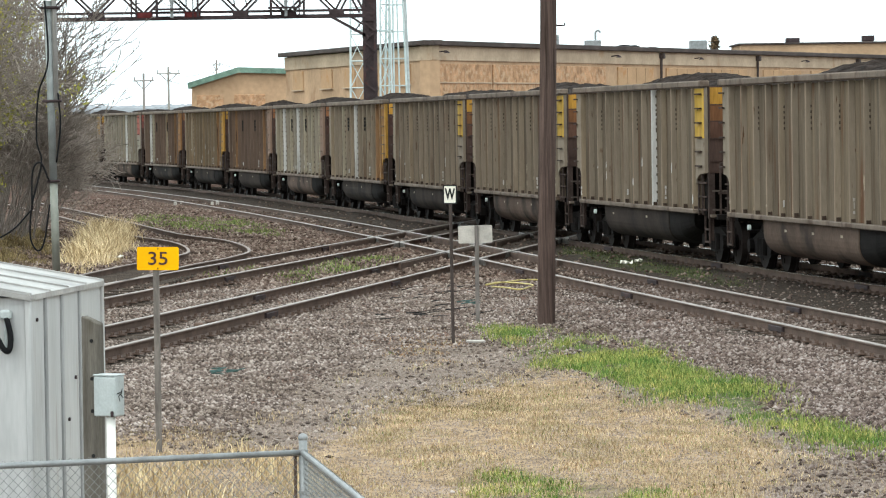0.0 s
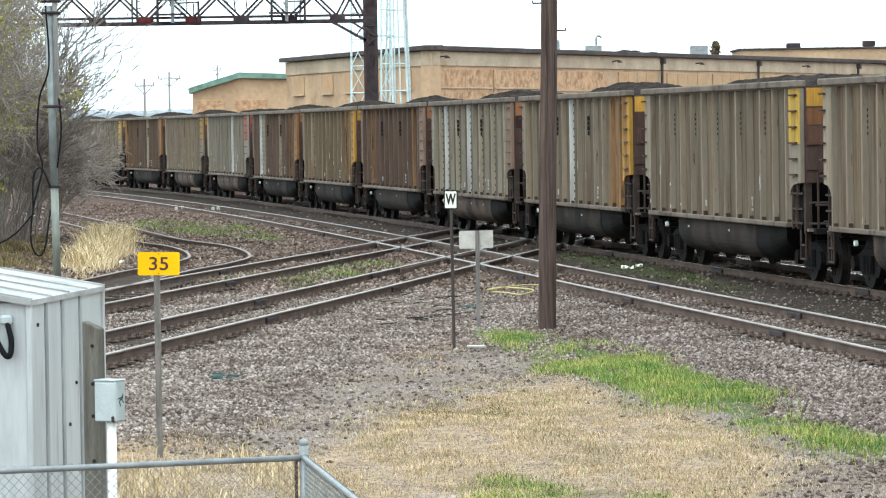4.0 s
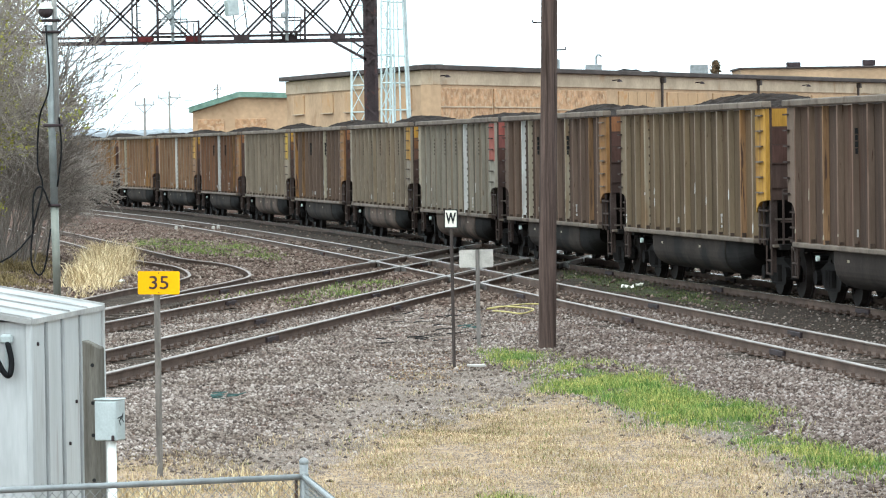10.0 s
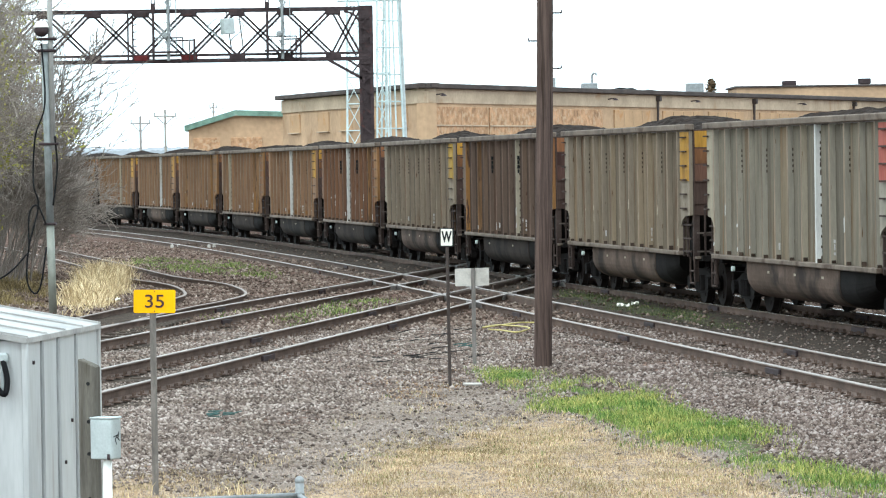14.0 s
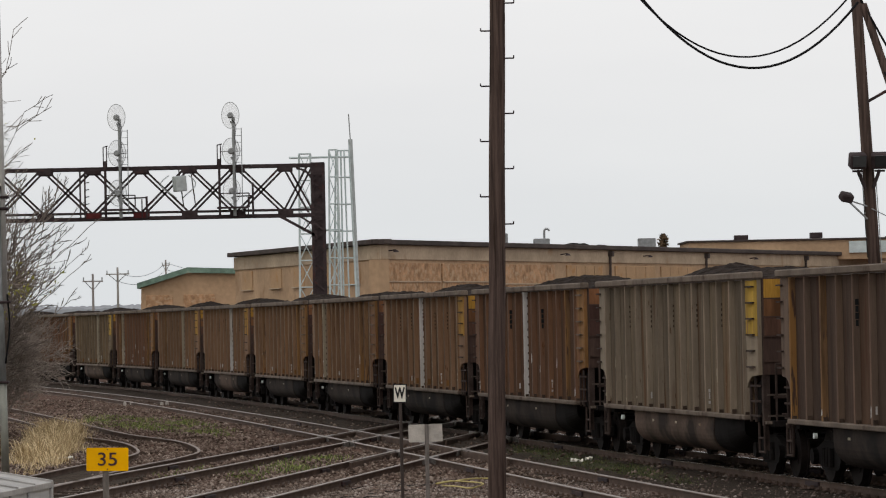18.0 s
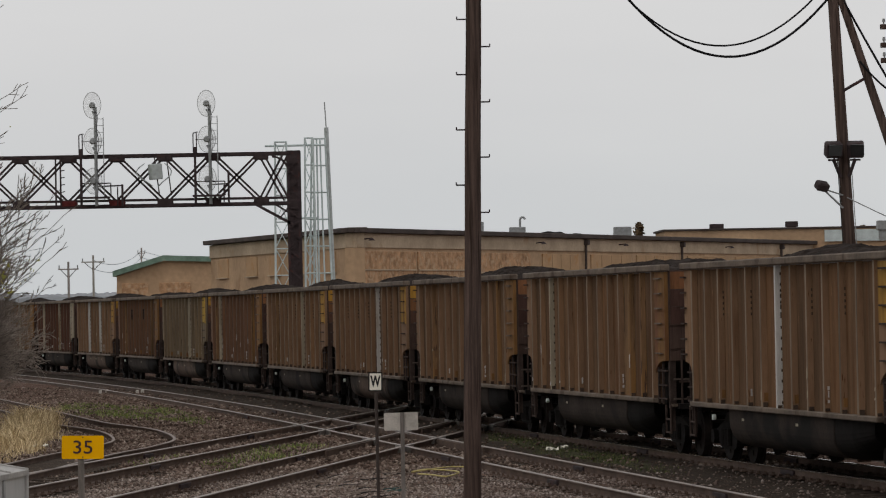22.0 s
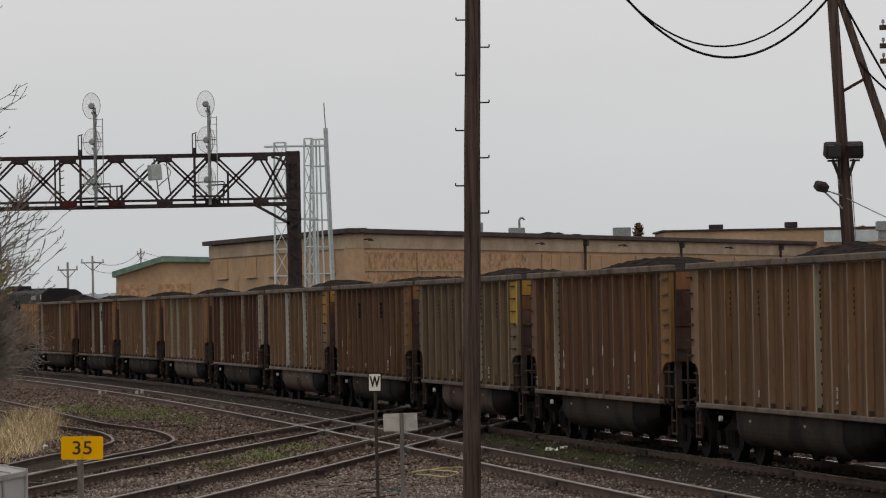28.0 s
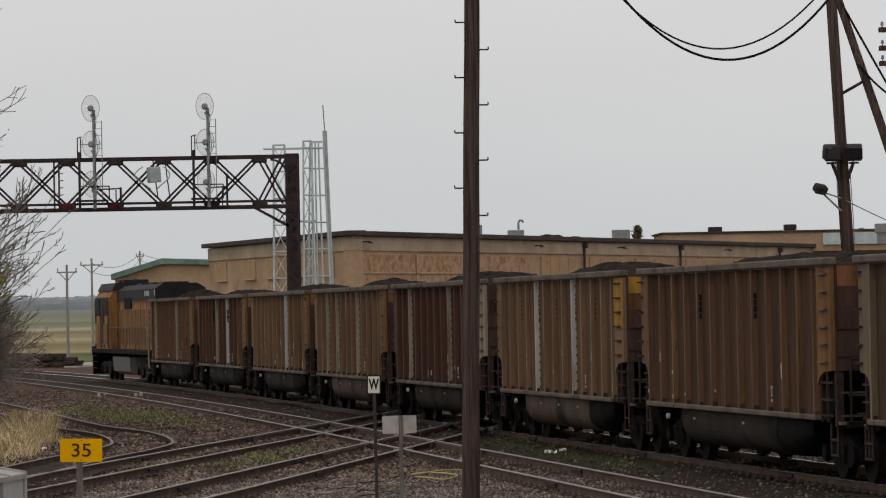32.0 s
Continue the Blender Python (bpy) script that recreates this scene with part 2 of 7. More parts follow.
M["boxgrey"] = mat("box_grey", (0.4, 0.43, 0.425), 0.5, 0.2, 0.15, 6)
M["signyellow"] = mat("sign_yellow", (0.66, 0.42, 0.003), 0.8, 0, 0.06, 3)
M["signwhite"] = mat("sign_white", (0.72, 0.7, 0.62), 0.55, 0, 0.08, 6)
M["signback"] = mat("sign_back", (0.42, 0.4, 0.365), 0.6, 0.1, 0.2, 6)
M["postgrey"] = mat("grey_post_steel", (0.15, 0.14, 0.13), 0.7, 0.2, 0.35, 5, (3, 3, 0.4))
M["darkpost"] = mat("dark_post_steel", (0.05, 0.043, 0.039), 0.7, 0.2, 0.35, 5, (3, 3, 0.4))
M["palegravel"] = mat("pale_gravel", (0.42, 0.4, 0.37), 0.95, 0, 0.2, 2, (1, 1, 1), None, 0.4, 20)
M["cable"] = mat("black_cable", (0.008, 0.008, 0.009), 0.7, 0, 0.2, 8)
M["teal"] = mat("teal_netting", (0.05, 0.085, 0.078), 0.8, 0, 0.5, 12)
M["locoyellow"] = mat("loco_yellow", (0.25, 0.16, 0.072), 0.7, 0, 0.35, 1.0, STREAK, None, 0, 30, (0.105, 0.06, 0.035), 0.9, 0.48)
M["locogrey"] = mat("loco_grey", (0.024, 0.023, 0.023), 0.66, 0, 0.3, 1.2)
M["glass"] = mat("dark_window", (0.02, 0.023, 0.025), 0.15, 0, 0.1, 2)
M["darkpane"] = mat("sooty_window", (0.012, 0.013, 0.014), 0.66, 0, 0.2, 3)
M["bark"] = mat("bark", (0.22, 0.195, 0.17), 0.9, 0, 0.3, 6)
M["mastgrey"] = mat("mast_grey", (0.24, 0.255, 0.25), 0.6, 0.2, 0.2, 4)


# ---- mesh helpers ----
def link(ob, parent, label=""):
    if parent:
        ob.parent = parent
    if label:
        ob["label"] = label
    return ob


def part(name, bm, material, parent, label="", smooth=False):
    """Links a bmesh as one mesh object under a thing or a part."""
    me = bpy.data.meshes.new(name)
    if smooth:
        for f in bm.faces:
            f.smooth = True
    bm.to_mesh(me)
    bm.free()
    me.materials.append(material)
    return link(new(name, me), parent, label)


def shared(name, me, material, parent, m=None, label=""):
    """An object on a shared mesh, with a material of its own."""
    ob = new(name, me)
    if material:
        ob.material_slots[0].link = "OBJECT"
        ob.material_slots[0].material = material
    if m is not None:
        ob.matrix_basis = m
    return link(ob, parent, label)


def mesh_of(name, bm, material=None, smooth=False):
    me = bpy.data.meshes.new(name)
    if smooth:
        for f in bm.faces:
            f.smooth = True
    bm.to_mesh(me)
    bm.free()
    me.materials.append(material or M["under"])
    return me


def box(bm, c, s, rot=None, bevel=0.0):
    """A box with centre c and size s, bevelled along its edges."""
    m = Matrix.Translation(c)
    if rot:
        m = m @ Euler([radians(a) for a in rot]).to_matrix().to_4x4()
    g = bmesh.ops.create_cube(bm, size=1, matrix=m @ Matrix.Diagonal((*s, 1)))
    if bevel:
        es = list({e for v in g["verts"] for e in v.link_edges})
        bmesh.ops.bevel(bm, geom=es, offset=bevel, segments=1, affect="EDGES")
    return bm


def rod(bm, p, q, r, n=8, r2=None):
    """A round bar from p to q, tapered to r2."""
    p, q = Vector(p), Vector(q)
    d = q - p
    m = Matrix.Translation((p + q) / 2) @ d.to_track_quat("Z", "Y").to_matrix().to_4x4()
    bmesh.ops.create_cone(bm, cap_ends=True, segments=n, radius1=r, radius2=r if r2 is None else r2, depth=d.length, matrix=m)
    return bm


def bar(bm, p, q, w, h):
    """A square bar from p to q."""
    p, q = Vector(p), Vector(q)
    d = q - p
    m = Matrix.Translation((p + q) / 2) @ d.to_track_quat("X", "Z").to_matrix().to_4x4()
    bmesh.ops.create_cube(bm, size=1, matrix=m @ Matrix.Diagonal((d.length, w, h, 1)))
    return bm


def prism(bm, pts, axis, a, b):
    """A polygon of 2D points drawn out along an axis from a to b."""
    def at(p, v):
        return {"x": (v, *p), "y": (p[0], v, p[1]), "z": (*p, v)}[axis]
    lo, hi = [bm.verts.new(at(p, a)) for p in pts], [bm.verts.new(at(p, b)) for p in pts]
    n = len(pts)
    for i in range(n):
        bm.faces.new((lo[i], lo[(i + 1) % n], hi[(i + 1) % n], hi[i]))
    bm.faces.new(lo[::-1])
    bm.faces.new(hi)
    bmesh.ops.recalc_face_normals(bm, faces=bm.faces)
    return bm


def sweep(bm, profile, line):
    """A closed profile (side, up) carried along a line of (x, y, z)."""
    rings = []
    for i, p in enumerate(line):
        a, b = Vector(line[max(i - 1, 0)]), Vector(line[min(i + 1, len(line) - 1)])
        d = (b - a).normalized()
        side = Vector((d.y, -d.x, 0)).normalized()
        rings.append([bm.verts.new(Vector(p) + side * u + Vector((0, 0, v))) for u, v in profile])
    n = len(profile)
    for r0, r1 in zip(rings, rings[1:]):
        for i in range(n):
            bm.faces.new((r0[i], r0[(i + 1) % n], r1[(i + 1) % n], r1[i]))
    bm.faces.new(rings[0])
    bm.faces.new(rings[-1][::-1])
    bmesh.ops.recalc_face_normals(bm, faces=bm.faces)
    return bm


def wire(name, points, r, material, parent=None, label="", category=""):
    """A round cable through points, as one tube."""
    pts = [Vector(p) for p in points]
    bm = bmesh.new()
    rings = []
    for i, p in enumerate(pts):
        d = (pts[min(i + 1, len(pts) - 1)] - pts[max(i - 1, 0)]).normalized()
        a = d.cross(Vector((0.13, 0.99, 0.05))).normalized()
        b = d.cross(a)
        rings.append([bm.verts.new(p + (a * math.cos(k * 1.0472) + b * math.sin(k * 1.0472)) * r) for k in range(6)])
    for r0, r1 in zip(rings, rings[1:]):
        for k in range(6):
            bm.faces.new((r0[k], r0[(k + 1) % 6], r1[(k + 1) % 6], r1[k]))
    bm.faces.new(rings[0][::-1])
    bm.faces.new(rings[-1])
    bmesh.ops.recalc_face_normals(bm, faces=bm.faces)
    ob = part(name, bm, material, parent, label, True)
    return tagged(ob, label, category) if category else ob


def thing(name, label, category, group="", m=None, kind=""):
    ob = tagged(new(name), label, category, group, kind)
    if m is not None:
        ob.matrix_basis = m
    return ob


# ---- plan of the tracks ----
RAIL_TOP = 0.19
GAUGE = 0.7525


def line_x(c, y):
    return float(np.polyval(c, y / 100 - 1))


MAIN_NEAR = (-1.2065, -1.4494, -13.9941, 0.0488)
MAIN_FAR = (-1.615, 0.0195, -14.5989, 4.3129)
CROSS_NEAR = (-0.665, 15.3831, 1.9116)
CROSS_FAR = (0.532, 15.9099, -1.9571)


def line_points(c, y0, y1, step, offset=0.0):
    pts = []
    for y in np.arange(y0, y1 + 0.01, step):
        x, x2 = line_x(c, y), line_x(c, y + 0.5)
        d = Vector((x2 - x, 0.5)).normalized()
        pts.append((x + d.y * offset, y - d.x * offset, 0.0))
    return pts


RAIL_PROFILE = [(-0.07, 0.02), (0.07, 0.02), (0.07, 0.035), (0.012, 0.06), (0.012, 0.145), (0.035, 0.155), (0.035, 0.182), (-0.035, 0.182),
                (-0.035, 0.155), (-0.012, 0.145), (-0.012, 0.06), (-0.07, 0.035)]
HEAD_PROFILE = [(-0.037, 0.172), (0.037, 0.172), (0.037, 0.183), (0.027, RAIL_TOP), (-0.027, RAIL_TOP), (-0.037, 0.183)]


def track(name, centre_lines, label, head=None):
    """A track: rails with a polished head, and ties sunk in the ballast."""
    t = thing(name, label, "railway track", kind="structure")
    for line in centre_lines:
        r = part("rail", sweep(bmesh.new(), RAIL_PROFILE, line), M["rail"], t)
        part("rail_head", sweep(bmesh.new(), HEAD_PROFILE, line), head or M["railhead"], r, "running surface")
    return t


TIE_MESH = mesh_of("tie", box(bmesh.new(), (0, 0, -0.095), (2.55, 0.22, 0.18), None, 0.015), M["tie"])


def plate_mesh():
    bm = bmesh.new()
    box(bm, (0, 0, 0.026), (0.36, 0.18, 0.02))
    for dx in (-0.1, 0.1):
        for dy in (-0.05, 0.05):
            box(bm, (dx, dy, 0.055), (0.03, 0.03, 0.05))
    return mesh_of("tie_plate", bm, M["rail"])


PLATE_MESH = plate_mesh()
JOINT_MESH = mesh_of("joint_bar", box(bmesh.new(), (0, 0, 0.1), (0.11, 0.92, 0.09), None, 0.01), M["iron"])


def joints_along(t, c, y0, y1, shift):
    """Bolted bars where two lengths of rail meet."""
    for o, off in ((-GAUGE, 0.0), (GAUGE, 5.5)):
        y = y0 + off + shift
        while y < y1:
            x, x2 = line_x(c, y), line_x(c, y + 0.5)
            d = Vector((x2 - x, 0.5)).normalized()
            shared("joint_bar", JOINT_MESH, None, t, pose(x + d.y * o, y - d.x * o, 0, 0, 0, -math.degrees(math.atan2(x2 - x, 0.5))))
            y += 11.9


def ties_along(t, c, y0, y1, keep=300):
    y, n = y0, 0
    rnd = random.Random(name_seed(t.name))
    while y < y1 and n < keep:
        x, x2 = line_x(c, y), line_x(c, y + 0.5)
        turn = -math.degrees(math.atan2(x2 - x, 0.5))
        tie = shared("tie", TIE_MESH, None, t, pose(x, y, rnd.uniform(-0.01, 0.012), 0, 0, turn + rnd.uniform(-1.5, 1.5)))
        if y < 112:
            for o in (-GAUGE, GAUGE):
                shared("tie_plate", PLATE_MESH, None, tie, pose(o, 0, 0))
        y += 0.53 * math.cos(math.radians(turn))
        n += 1


def name_seed(s):
    return sum(ord(ch) * (i + 1) for i, ch in enumerate(s))


def both(c, y0, y1, step):
    return [line_points(c, y0, y1, step, o) for o in (-GAUGE, GAUGE)]


tracks = {
    "main_far": track("track_main_far", both(MAIN_FAR, -60, 420, 3), "rusty steel main track under the coal train", M["polished"]),
    "main_near": track("track_main_near", both(MAIN_NEAR, -60, 420, 3), "rusty steel main track with worn grey rail heads in ballast"),
    "cross_near": track("track_cross_near", both(CROSS_NEAR, 10, 240, 3), "steel track crossing the main line on a diamond"),
    "cross_far": track("track_cross_far", both(CROSS_FAR, 10, 240, 3), "steel track crossing the main line beside another"),
}


# ---- ground ----
DRY = [(-1.25, 39.5), (-1.06, 42.1), (-0.38, 46.6), (0.39, 48.9), (1.21, 50.5), (1.68, 50.4), (1.94, 47.5), (2.03, 45.5), (2.6, 45.0), (2.92, 42.4), (3.34, 41.2), (3.36, 39.2), (2.88, 34.7), (2.8, 26), (-0.7, 26)]
DRY_LEFT = [(-3.6, 41.5), (-2.8, 42.3), (-2.0, 40.3), (-1.2, 39.6), (-1.1, 30), (-3.6, 30)]
WEEDS = [(-2.9, 39.6), (-2.0, 39.2), (-1.2, 37.5), (-1.1, 30), (-3.2, 30)]
GREEN = [(1.19, 53.8), (1.56, 56.0), (2.03, 59.9), (2.31, 57.8), (2.85, 56.6), (3.09, 54.2), (3.18, 50.4), (3.77, 48.1), (3.8, 45.1), (3.75, 43.2), (4.1, 42), (4.4, 40.0), (4.3, 37.6),
         (3.7, 38.4), (3.45, 40.5), (3.15, 42.5), (2.9, 44.4), (2.6, 46), (2.15, 46.4), (2.13, 49.9), (1.75, 52.4)]
GREEN_LOW = [(0.21, 36.3), (0.53, 37.1), (0.99, 36.2), (1.44, 35.5), (1.76, 35.3), (1.9, 34.2), (1.7, 29), (0.19, 29)]
GREEN_POLE = [(0.74, 62.0), (1.11, 63.3), (1.5, 62.4), (1.41, 58.5), (0.74, 58.2)]
GREEN_BETWEEN = [(-3.15, 79.6), (-3.25, 84.8), (-2.49, 91.7), (-1.28, 95.8), (-0.98, 92.5), (-1.73, 85.1), (-2.4, 79.9)]
GREEN_CRIB = [(-4.97, 87.2), (-3.94, 91.1), (-4.16, 87.7), (-4.62, 82.9)]
GREEN_FAR = [(-10.3, 134.2), (-10.1, 142.9), (-8.2, 137.2), (-6.4, 135.7), (-4.44, 118.2), (-4.3, 112.3), (-5.26, 114.7), (-7.3, 122.2), (-9.0, 127.4)]
GREEN_MAIN = [(2.93, 101.3), (4.31, 96.2), (5.98, 78.1), (5.43, 75.1), (4.27, 82.7), (2.91, 93.9)]
STRAW = [(-7.6, 86), (-9.0, 99), (-10.2, 121), (-9.6, 127), (-7.9, 105), (-7.45, 93)]
GREEN_SPARSE = [(-0.1, 34.9), (0.1, 36.2), (0.7, 36.7), (2.0, 35.4), (2.2, 33.4), (0.0, 33.4)]
OLIVE = [(-0.5, 45.2), (-0.26, 48.1), (0.55, 49.5), (0.97, 47.6), (0.75, 45.6), (0.0, 44.2)]
LITTER = [(-1.05, 54.7), (-1.08, 60.7), (-0.34, 63.9), (0.71, 62.7), (0.71, 56.3), (-0.14, 53.2)]
BRUSH = [(-13.0, 120), (-11.6, 121), (-8.8, 92), (-10.2, 94)]


def inside(poly, x, y):
    """Whether each point lies in the polygon (arrays)."""
    r = np.zeros(x.shape, bool)
    for (xa, ya), (xb, yb) in zip(poly, poly[1:] + poly[:1]):
        if ya != yb:
            r ^= ((ya > y) != (yb > y)) & (x < (xb - xa) * (y - ya) / (yb - ya) + xa)
    return r


def wobble(x, y, k=0.25):
    """Uneven edges for the patches."""
    dx = k * (np.sin(x * 3.1 + y * 0.9) + 0.6 * np.sin(x * 7.7 - y * 2.3 + 1) + 0.4 * np.sin(y * 5.1 + 2))
    dy = 3 * k * (np.sin(x * 2.3 - y * 0.7 + 4) + 0.6 * np.sin(y * 1.9 + x * 5.1))
    return x + 0.4 * dx, y + 0.5 * dy


def share(polys, x, y, sx=0.3, sy=1.6, n=7):
    """How far points lie in the patches, from 0 to 1, with soft and uneven edges."""
    x, y = wobble(x, y)
    r = np.zeros(x.shape)
    for i in range(n):
        a = 2.4 * i
        k = math.sqrt(i / n)
        for q in polys:
            r += inside(q, x + sx * k * math.cos(a), y + sy * k * math.sin(a))
    return np.minimum(r / n, 1)


DIRT = [(-2.2, 42), (-1.7, 50), (-0.9, 57), (0.3, 60), (1.3, 57), (2.2, 50), (3.4, 45), (4.2, 38), (4.0, 26), (-3, 26), (-3.4, 41)]


def dust(x, y):
    """Coal dust and dark soil along the far main track and behind the diamonds."""
    u = np.clip(y / 100 - 1, -1.3, 2.2)
    e = x - np.polyval(MAIN_FAR, u)
    return np.clip(1.4 - np.abs(e + 1.3) / 3.4, 0, 1) * (y < 330)


def bed(x, y):
    """The ballast lies higher round the far tracks."""
    return np.clip((y - 58) / 40, 0, 1) * 0.075 * (y < 330)


def ground_z(x, y):
    return 0.03 * np.sin(x * 0.9 + 0.3 * y) * np.sin(y * 0.37) + 0.015 * np.sin(x * 2.9 + 1) * np.sin(y * 1.3 + 2) - 0.025 + bed(x, y)


def ground_sheet():
    """One sheet, fine where the camera is near, out to the horizon; its colour layer tells dry grass, green grass and field."""
    ys = np.concatenate([np.linspace(-400, 15, 12), np.linspace(18, 125, 320), np.linspace(126, 330, 110), np.geomspace(345, 4600, 26)])
    xs = np.concatenate([-np.geomspace(4600, 32, 18), np.linspace(-30, -11, 40), np.linspace(-10.8, 10.8, 145), np.linspace(11, 30, 30), np.geomspace(32, 4600, 18)])
    gx, gy = np.meshgrid(xs, ys)
    gz = np.where((gy > 15) & (gy < 320) & (abs(gx) < 31), ground_z(gx, gy), -0.03)
    # the fields beyond the line rise a little
    gz = gz + np.where(gy > 420, (gy - 420) * 0.006, 0)
    nx, ny = len(xs), len(ys)
    me = bpy.data.meshes.new("ground")
    i = np.arange((ny - 1) * (nx - 1))
    r, c = i // (nx - 1), i % (nx - 1)
    a = r * nx + c
    me.from_pydata(np.stack([gx, gy, gz], -1).reshape(-1, 3).tolist(), [], np.stack([a, a + 1, a + nx + 1, a + nx], -1).tolist())
    dry = share([DRY, DRY_LEFT, STRAW], gx, gy)
    green = share([GREEN, GREEN_LOW, GREEN_POLE], gx, gy)
    weed = share([GREEN_BETWEEN, GREEN_CRIB, GREEN_FAR, GREEN_MAIN], gx, gy, 0.5, 3)
    dirt = share([DIRT], gx, gy, 0.5, 3)
    far_x = np.polyval(MAIN_FAR, np.clip(gy / 100 - 1, -1, 2.2))
    field = (gy > 300) | ((gy > 240) & (gx < far_x - 30)) | (gx < -26)
    col = np.stack([dry * 0.8, green * 0.7 + weed * 0.45, field, np.ones_like(gx)], -1).astype(np.float32)
    layer = me.color_attributes.new("zone", "FLOAT_COLOR", "POINT")
    layer.data.foreach_set("color", col.reshape(-1))
    fresh = np.clip((84 - gy) / 8, 0, 1) * (gy > 15)
    soil = np.stack([dirt, dust(gx, gy), fresh, np.ones_like(gx)], -1).astype(np.float32)
    layer = me.color_attributes.new("soil", "FLOAT_COLOR", "POINT")
    layer.data.foreach_set("color", soil.reshape(-1))
    me.materials.append(ground_material())
    return me


def ground_material():
    m = bpy.data.materials.new("ballast_and_soil")
    m.use_nodes = True
    nt = m.node_tree
    bsdf = nt.nodes["Principled BSDF"]
    bsdf.inputs["Roughness"].default_value, bsdf.inputs["Specular IOR Level"].default_value = 0.95, 0.1
    co = nt.nodes.new("ShaderNodeTexCoord")

    def tex(sc, detail=6):
        n = nt.nodes.new("ShaderNodeTexNoise")
        n.inputs["Scale"].default_value, n.inputs["Detail"].default_value = sc, detail
        nt.links.new(co.outputs["Object"], n.inputs["Vector"])
        return n.outputs["Fac"]

    def ramp(src, stops):
        n = nt.nodes.new("ShaderNodeValToRGB")
        els = n.color_ramp.elements
        while len(els) < len(stops):
            els.new(0.5)
        for e, (p, c) in zip(els, stops):
            e.position, e.color = p, (*ruddy(c), 1)
        nt.links.new(src, n.inputs[0])
        return n.outputs[0]

    def mix(fac, a, b, kind="MIX"):
        n = nt.nodes.new("ShaderNodeMixRGB")
        n.blend_type = kind
        for k, v in enumerate((fac, a, b)):
            if isinstance(v, float):
                n.inputs[k].default_value = v
            else:
                nt.links.new(v, n.inputs[k])
        return n.outputs[0]

    vor = nt.nodes.new("ShaderNodeTexVoronoi")
    vor.inputs["Scale"].default_value = 17
    nt.links.new(co.outputs["Object"], vor.inputs["Vector"])
    sep = nt.nodes.new("ShaderNodeSeparateColor")
    nt.links.new(vor.outputs["Color"], sep.inputs[0])
    stone = ramp(sep.outputs[0], [(0, (0.04, 0.03, 0.025)), (0.45, (0.088, 0.067, 0.055)), (0.8, (0.14, 0.114, 0.097)), (1, (0.21, 0.182, 0.158))])
    dirt = ramp(tex(0.5), [(0.35, (0.75, 0.66, 0.6)), (0.65, (1.1, 1.06, 1.03))])
    stone = mix(1.0, stone, dirt, "MULTIPLY")
    dryc = ramp(tex(5), [(0.25, (0.18, 0.145, 0.105)), (0.5, (0.31, 0.25, 0.17)), (0.75, (0.42, 0.35, 0.245))])
    greenc = ramp(tex(7), [(0.3, (0.05, 0.06, 0.03)), (0.6, (0.09, 0.115, 0.035)), (0.8, (0.13, 0.16, 0.045))])
    place = nt.nodes.new("ShaderNodeSeparateXYZ")
    nt.links.new(co.outputs["Object"], place.inputs[0])
    fm = nt.nodes.new("ShaderNodeMapping")
    fm.inputs["Scale"].default_value = (0.02, 0.012, 1)
    nt.links.new(co.outputs["Object"], fm.inputs["Vector"])
    fn = nt.nodes.new("ShaderNodeTexNoise")
    fn.inputs["Scale"].default_value, fn.inputs["Detail"].default_value = 1.0, 5
    nt.links.new(fm.outputs[0], fn.inputs["Vector"])
    # strips of stubble and young crop, wider with the distance
    strip = nt.nodes.new("ShaderNodeMath")
    strip.operation = "LOGARITHM"
    strip.inputs[1].default_value = 10
    nt.links.new(place.outputs[1], strip.inputs[0])
    wav = nt.nodes.new("ShaderNodeMath")
    wav.operation = "MULTIPLY_ADD"
    wav.inputs[1].default_value = 0.12
    nt.links.new(fn.outputs["Fac"], wav.inputs[0])
    nt.links.new(strip.outputs[0], wav.inputs[2])
    span = nt.nodes.new("ShaderNodeMapRange")
    span.inputs["From Min"].default_value, span.inputs["From Max"].default_value = 2.4, 3.3
    nt.links.new(wav.outputs[0], span.inputs["Value"])
    fc = ramp(span.outputs["Result"], [(0.0, (0.12, 0.17, 0.045)), (0.2, (0.15, 0.18, 0.06)), (0.24, (0.09, 0.11, 0.05)), (0.28, (0.34, 0.29, 0.19)), (0.36, (0.2, 0.18, 0.1)), (0.42, (0.4, 0.35, 0.24)),
                                       (0.48, (0.2, 0.18, 0.11)), (0.55, (0.4, 0.36, 0.25)), (0.61, (0.18, 0.19, 0.12)), (0.67, (0.26, 0.26, 0.18)), (0.75, (0.2, 0.21, 0.15)), (1.0, (0.25, 0.27, 0.22))])
    zone = nt.nodes.new("ShaderNodeVertexColor")
    zone.layer_name = "zone"
    zs = nt.nodes.new("ShaderNodeSeparateColor")
    nt.links.new(zone.outputs[0], zs.inputs[0])
    edge = tex(3.5)

    def soft(src):
        a = nt.nodes.new("ShaderNodeMath")
        a.operation = "ADD"
        nt.links.new(src, a.inputs[0])
        nt.links.new(edge, a.inputs[1])
        r = nt.nodes.new("ShaderNodeMapRange")
        r.inputs["From Min"].default_value, r.inputs["From Max"].default_value = 0.8, 1.25
        nt.links.new(a.outputs[0], r.inputs["Value"])
        return r.outputs["Result"]

    soil = nt.nodes.new("ShaderNodeVertexColor")
    soil.layer_name = "soil"
    ss = nt.nodes.new("ShaderNodeSeparateColor")
    nt.links.new(soil.outputs[0], ss.inputs[0])
    fine = ramp(tex(26), [(0.3, (0.11, 0.095, 0.083)), (0.55, (0.2, 0.178, 0.155)), (0.75, (0.29, 0.265, 0.235))])
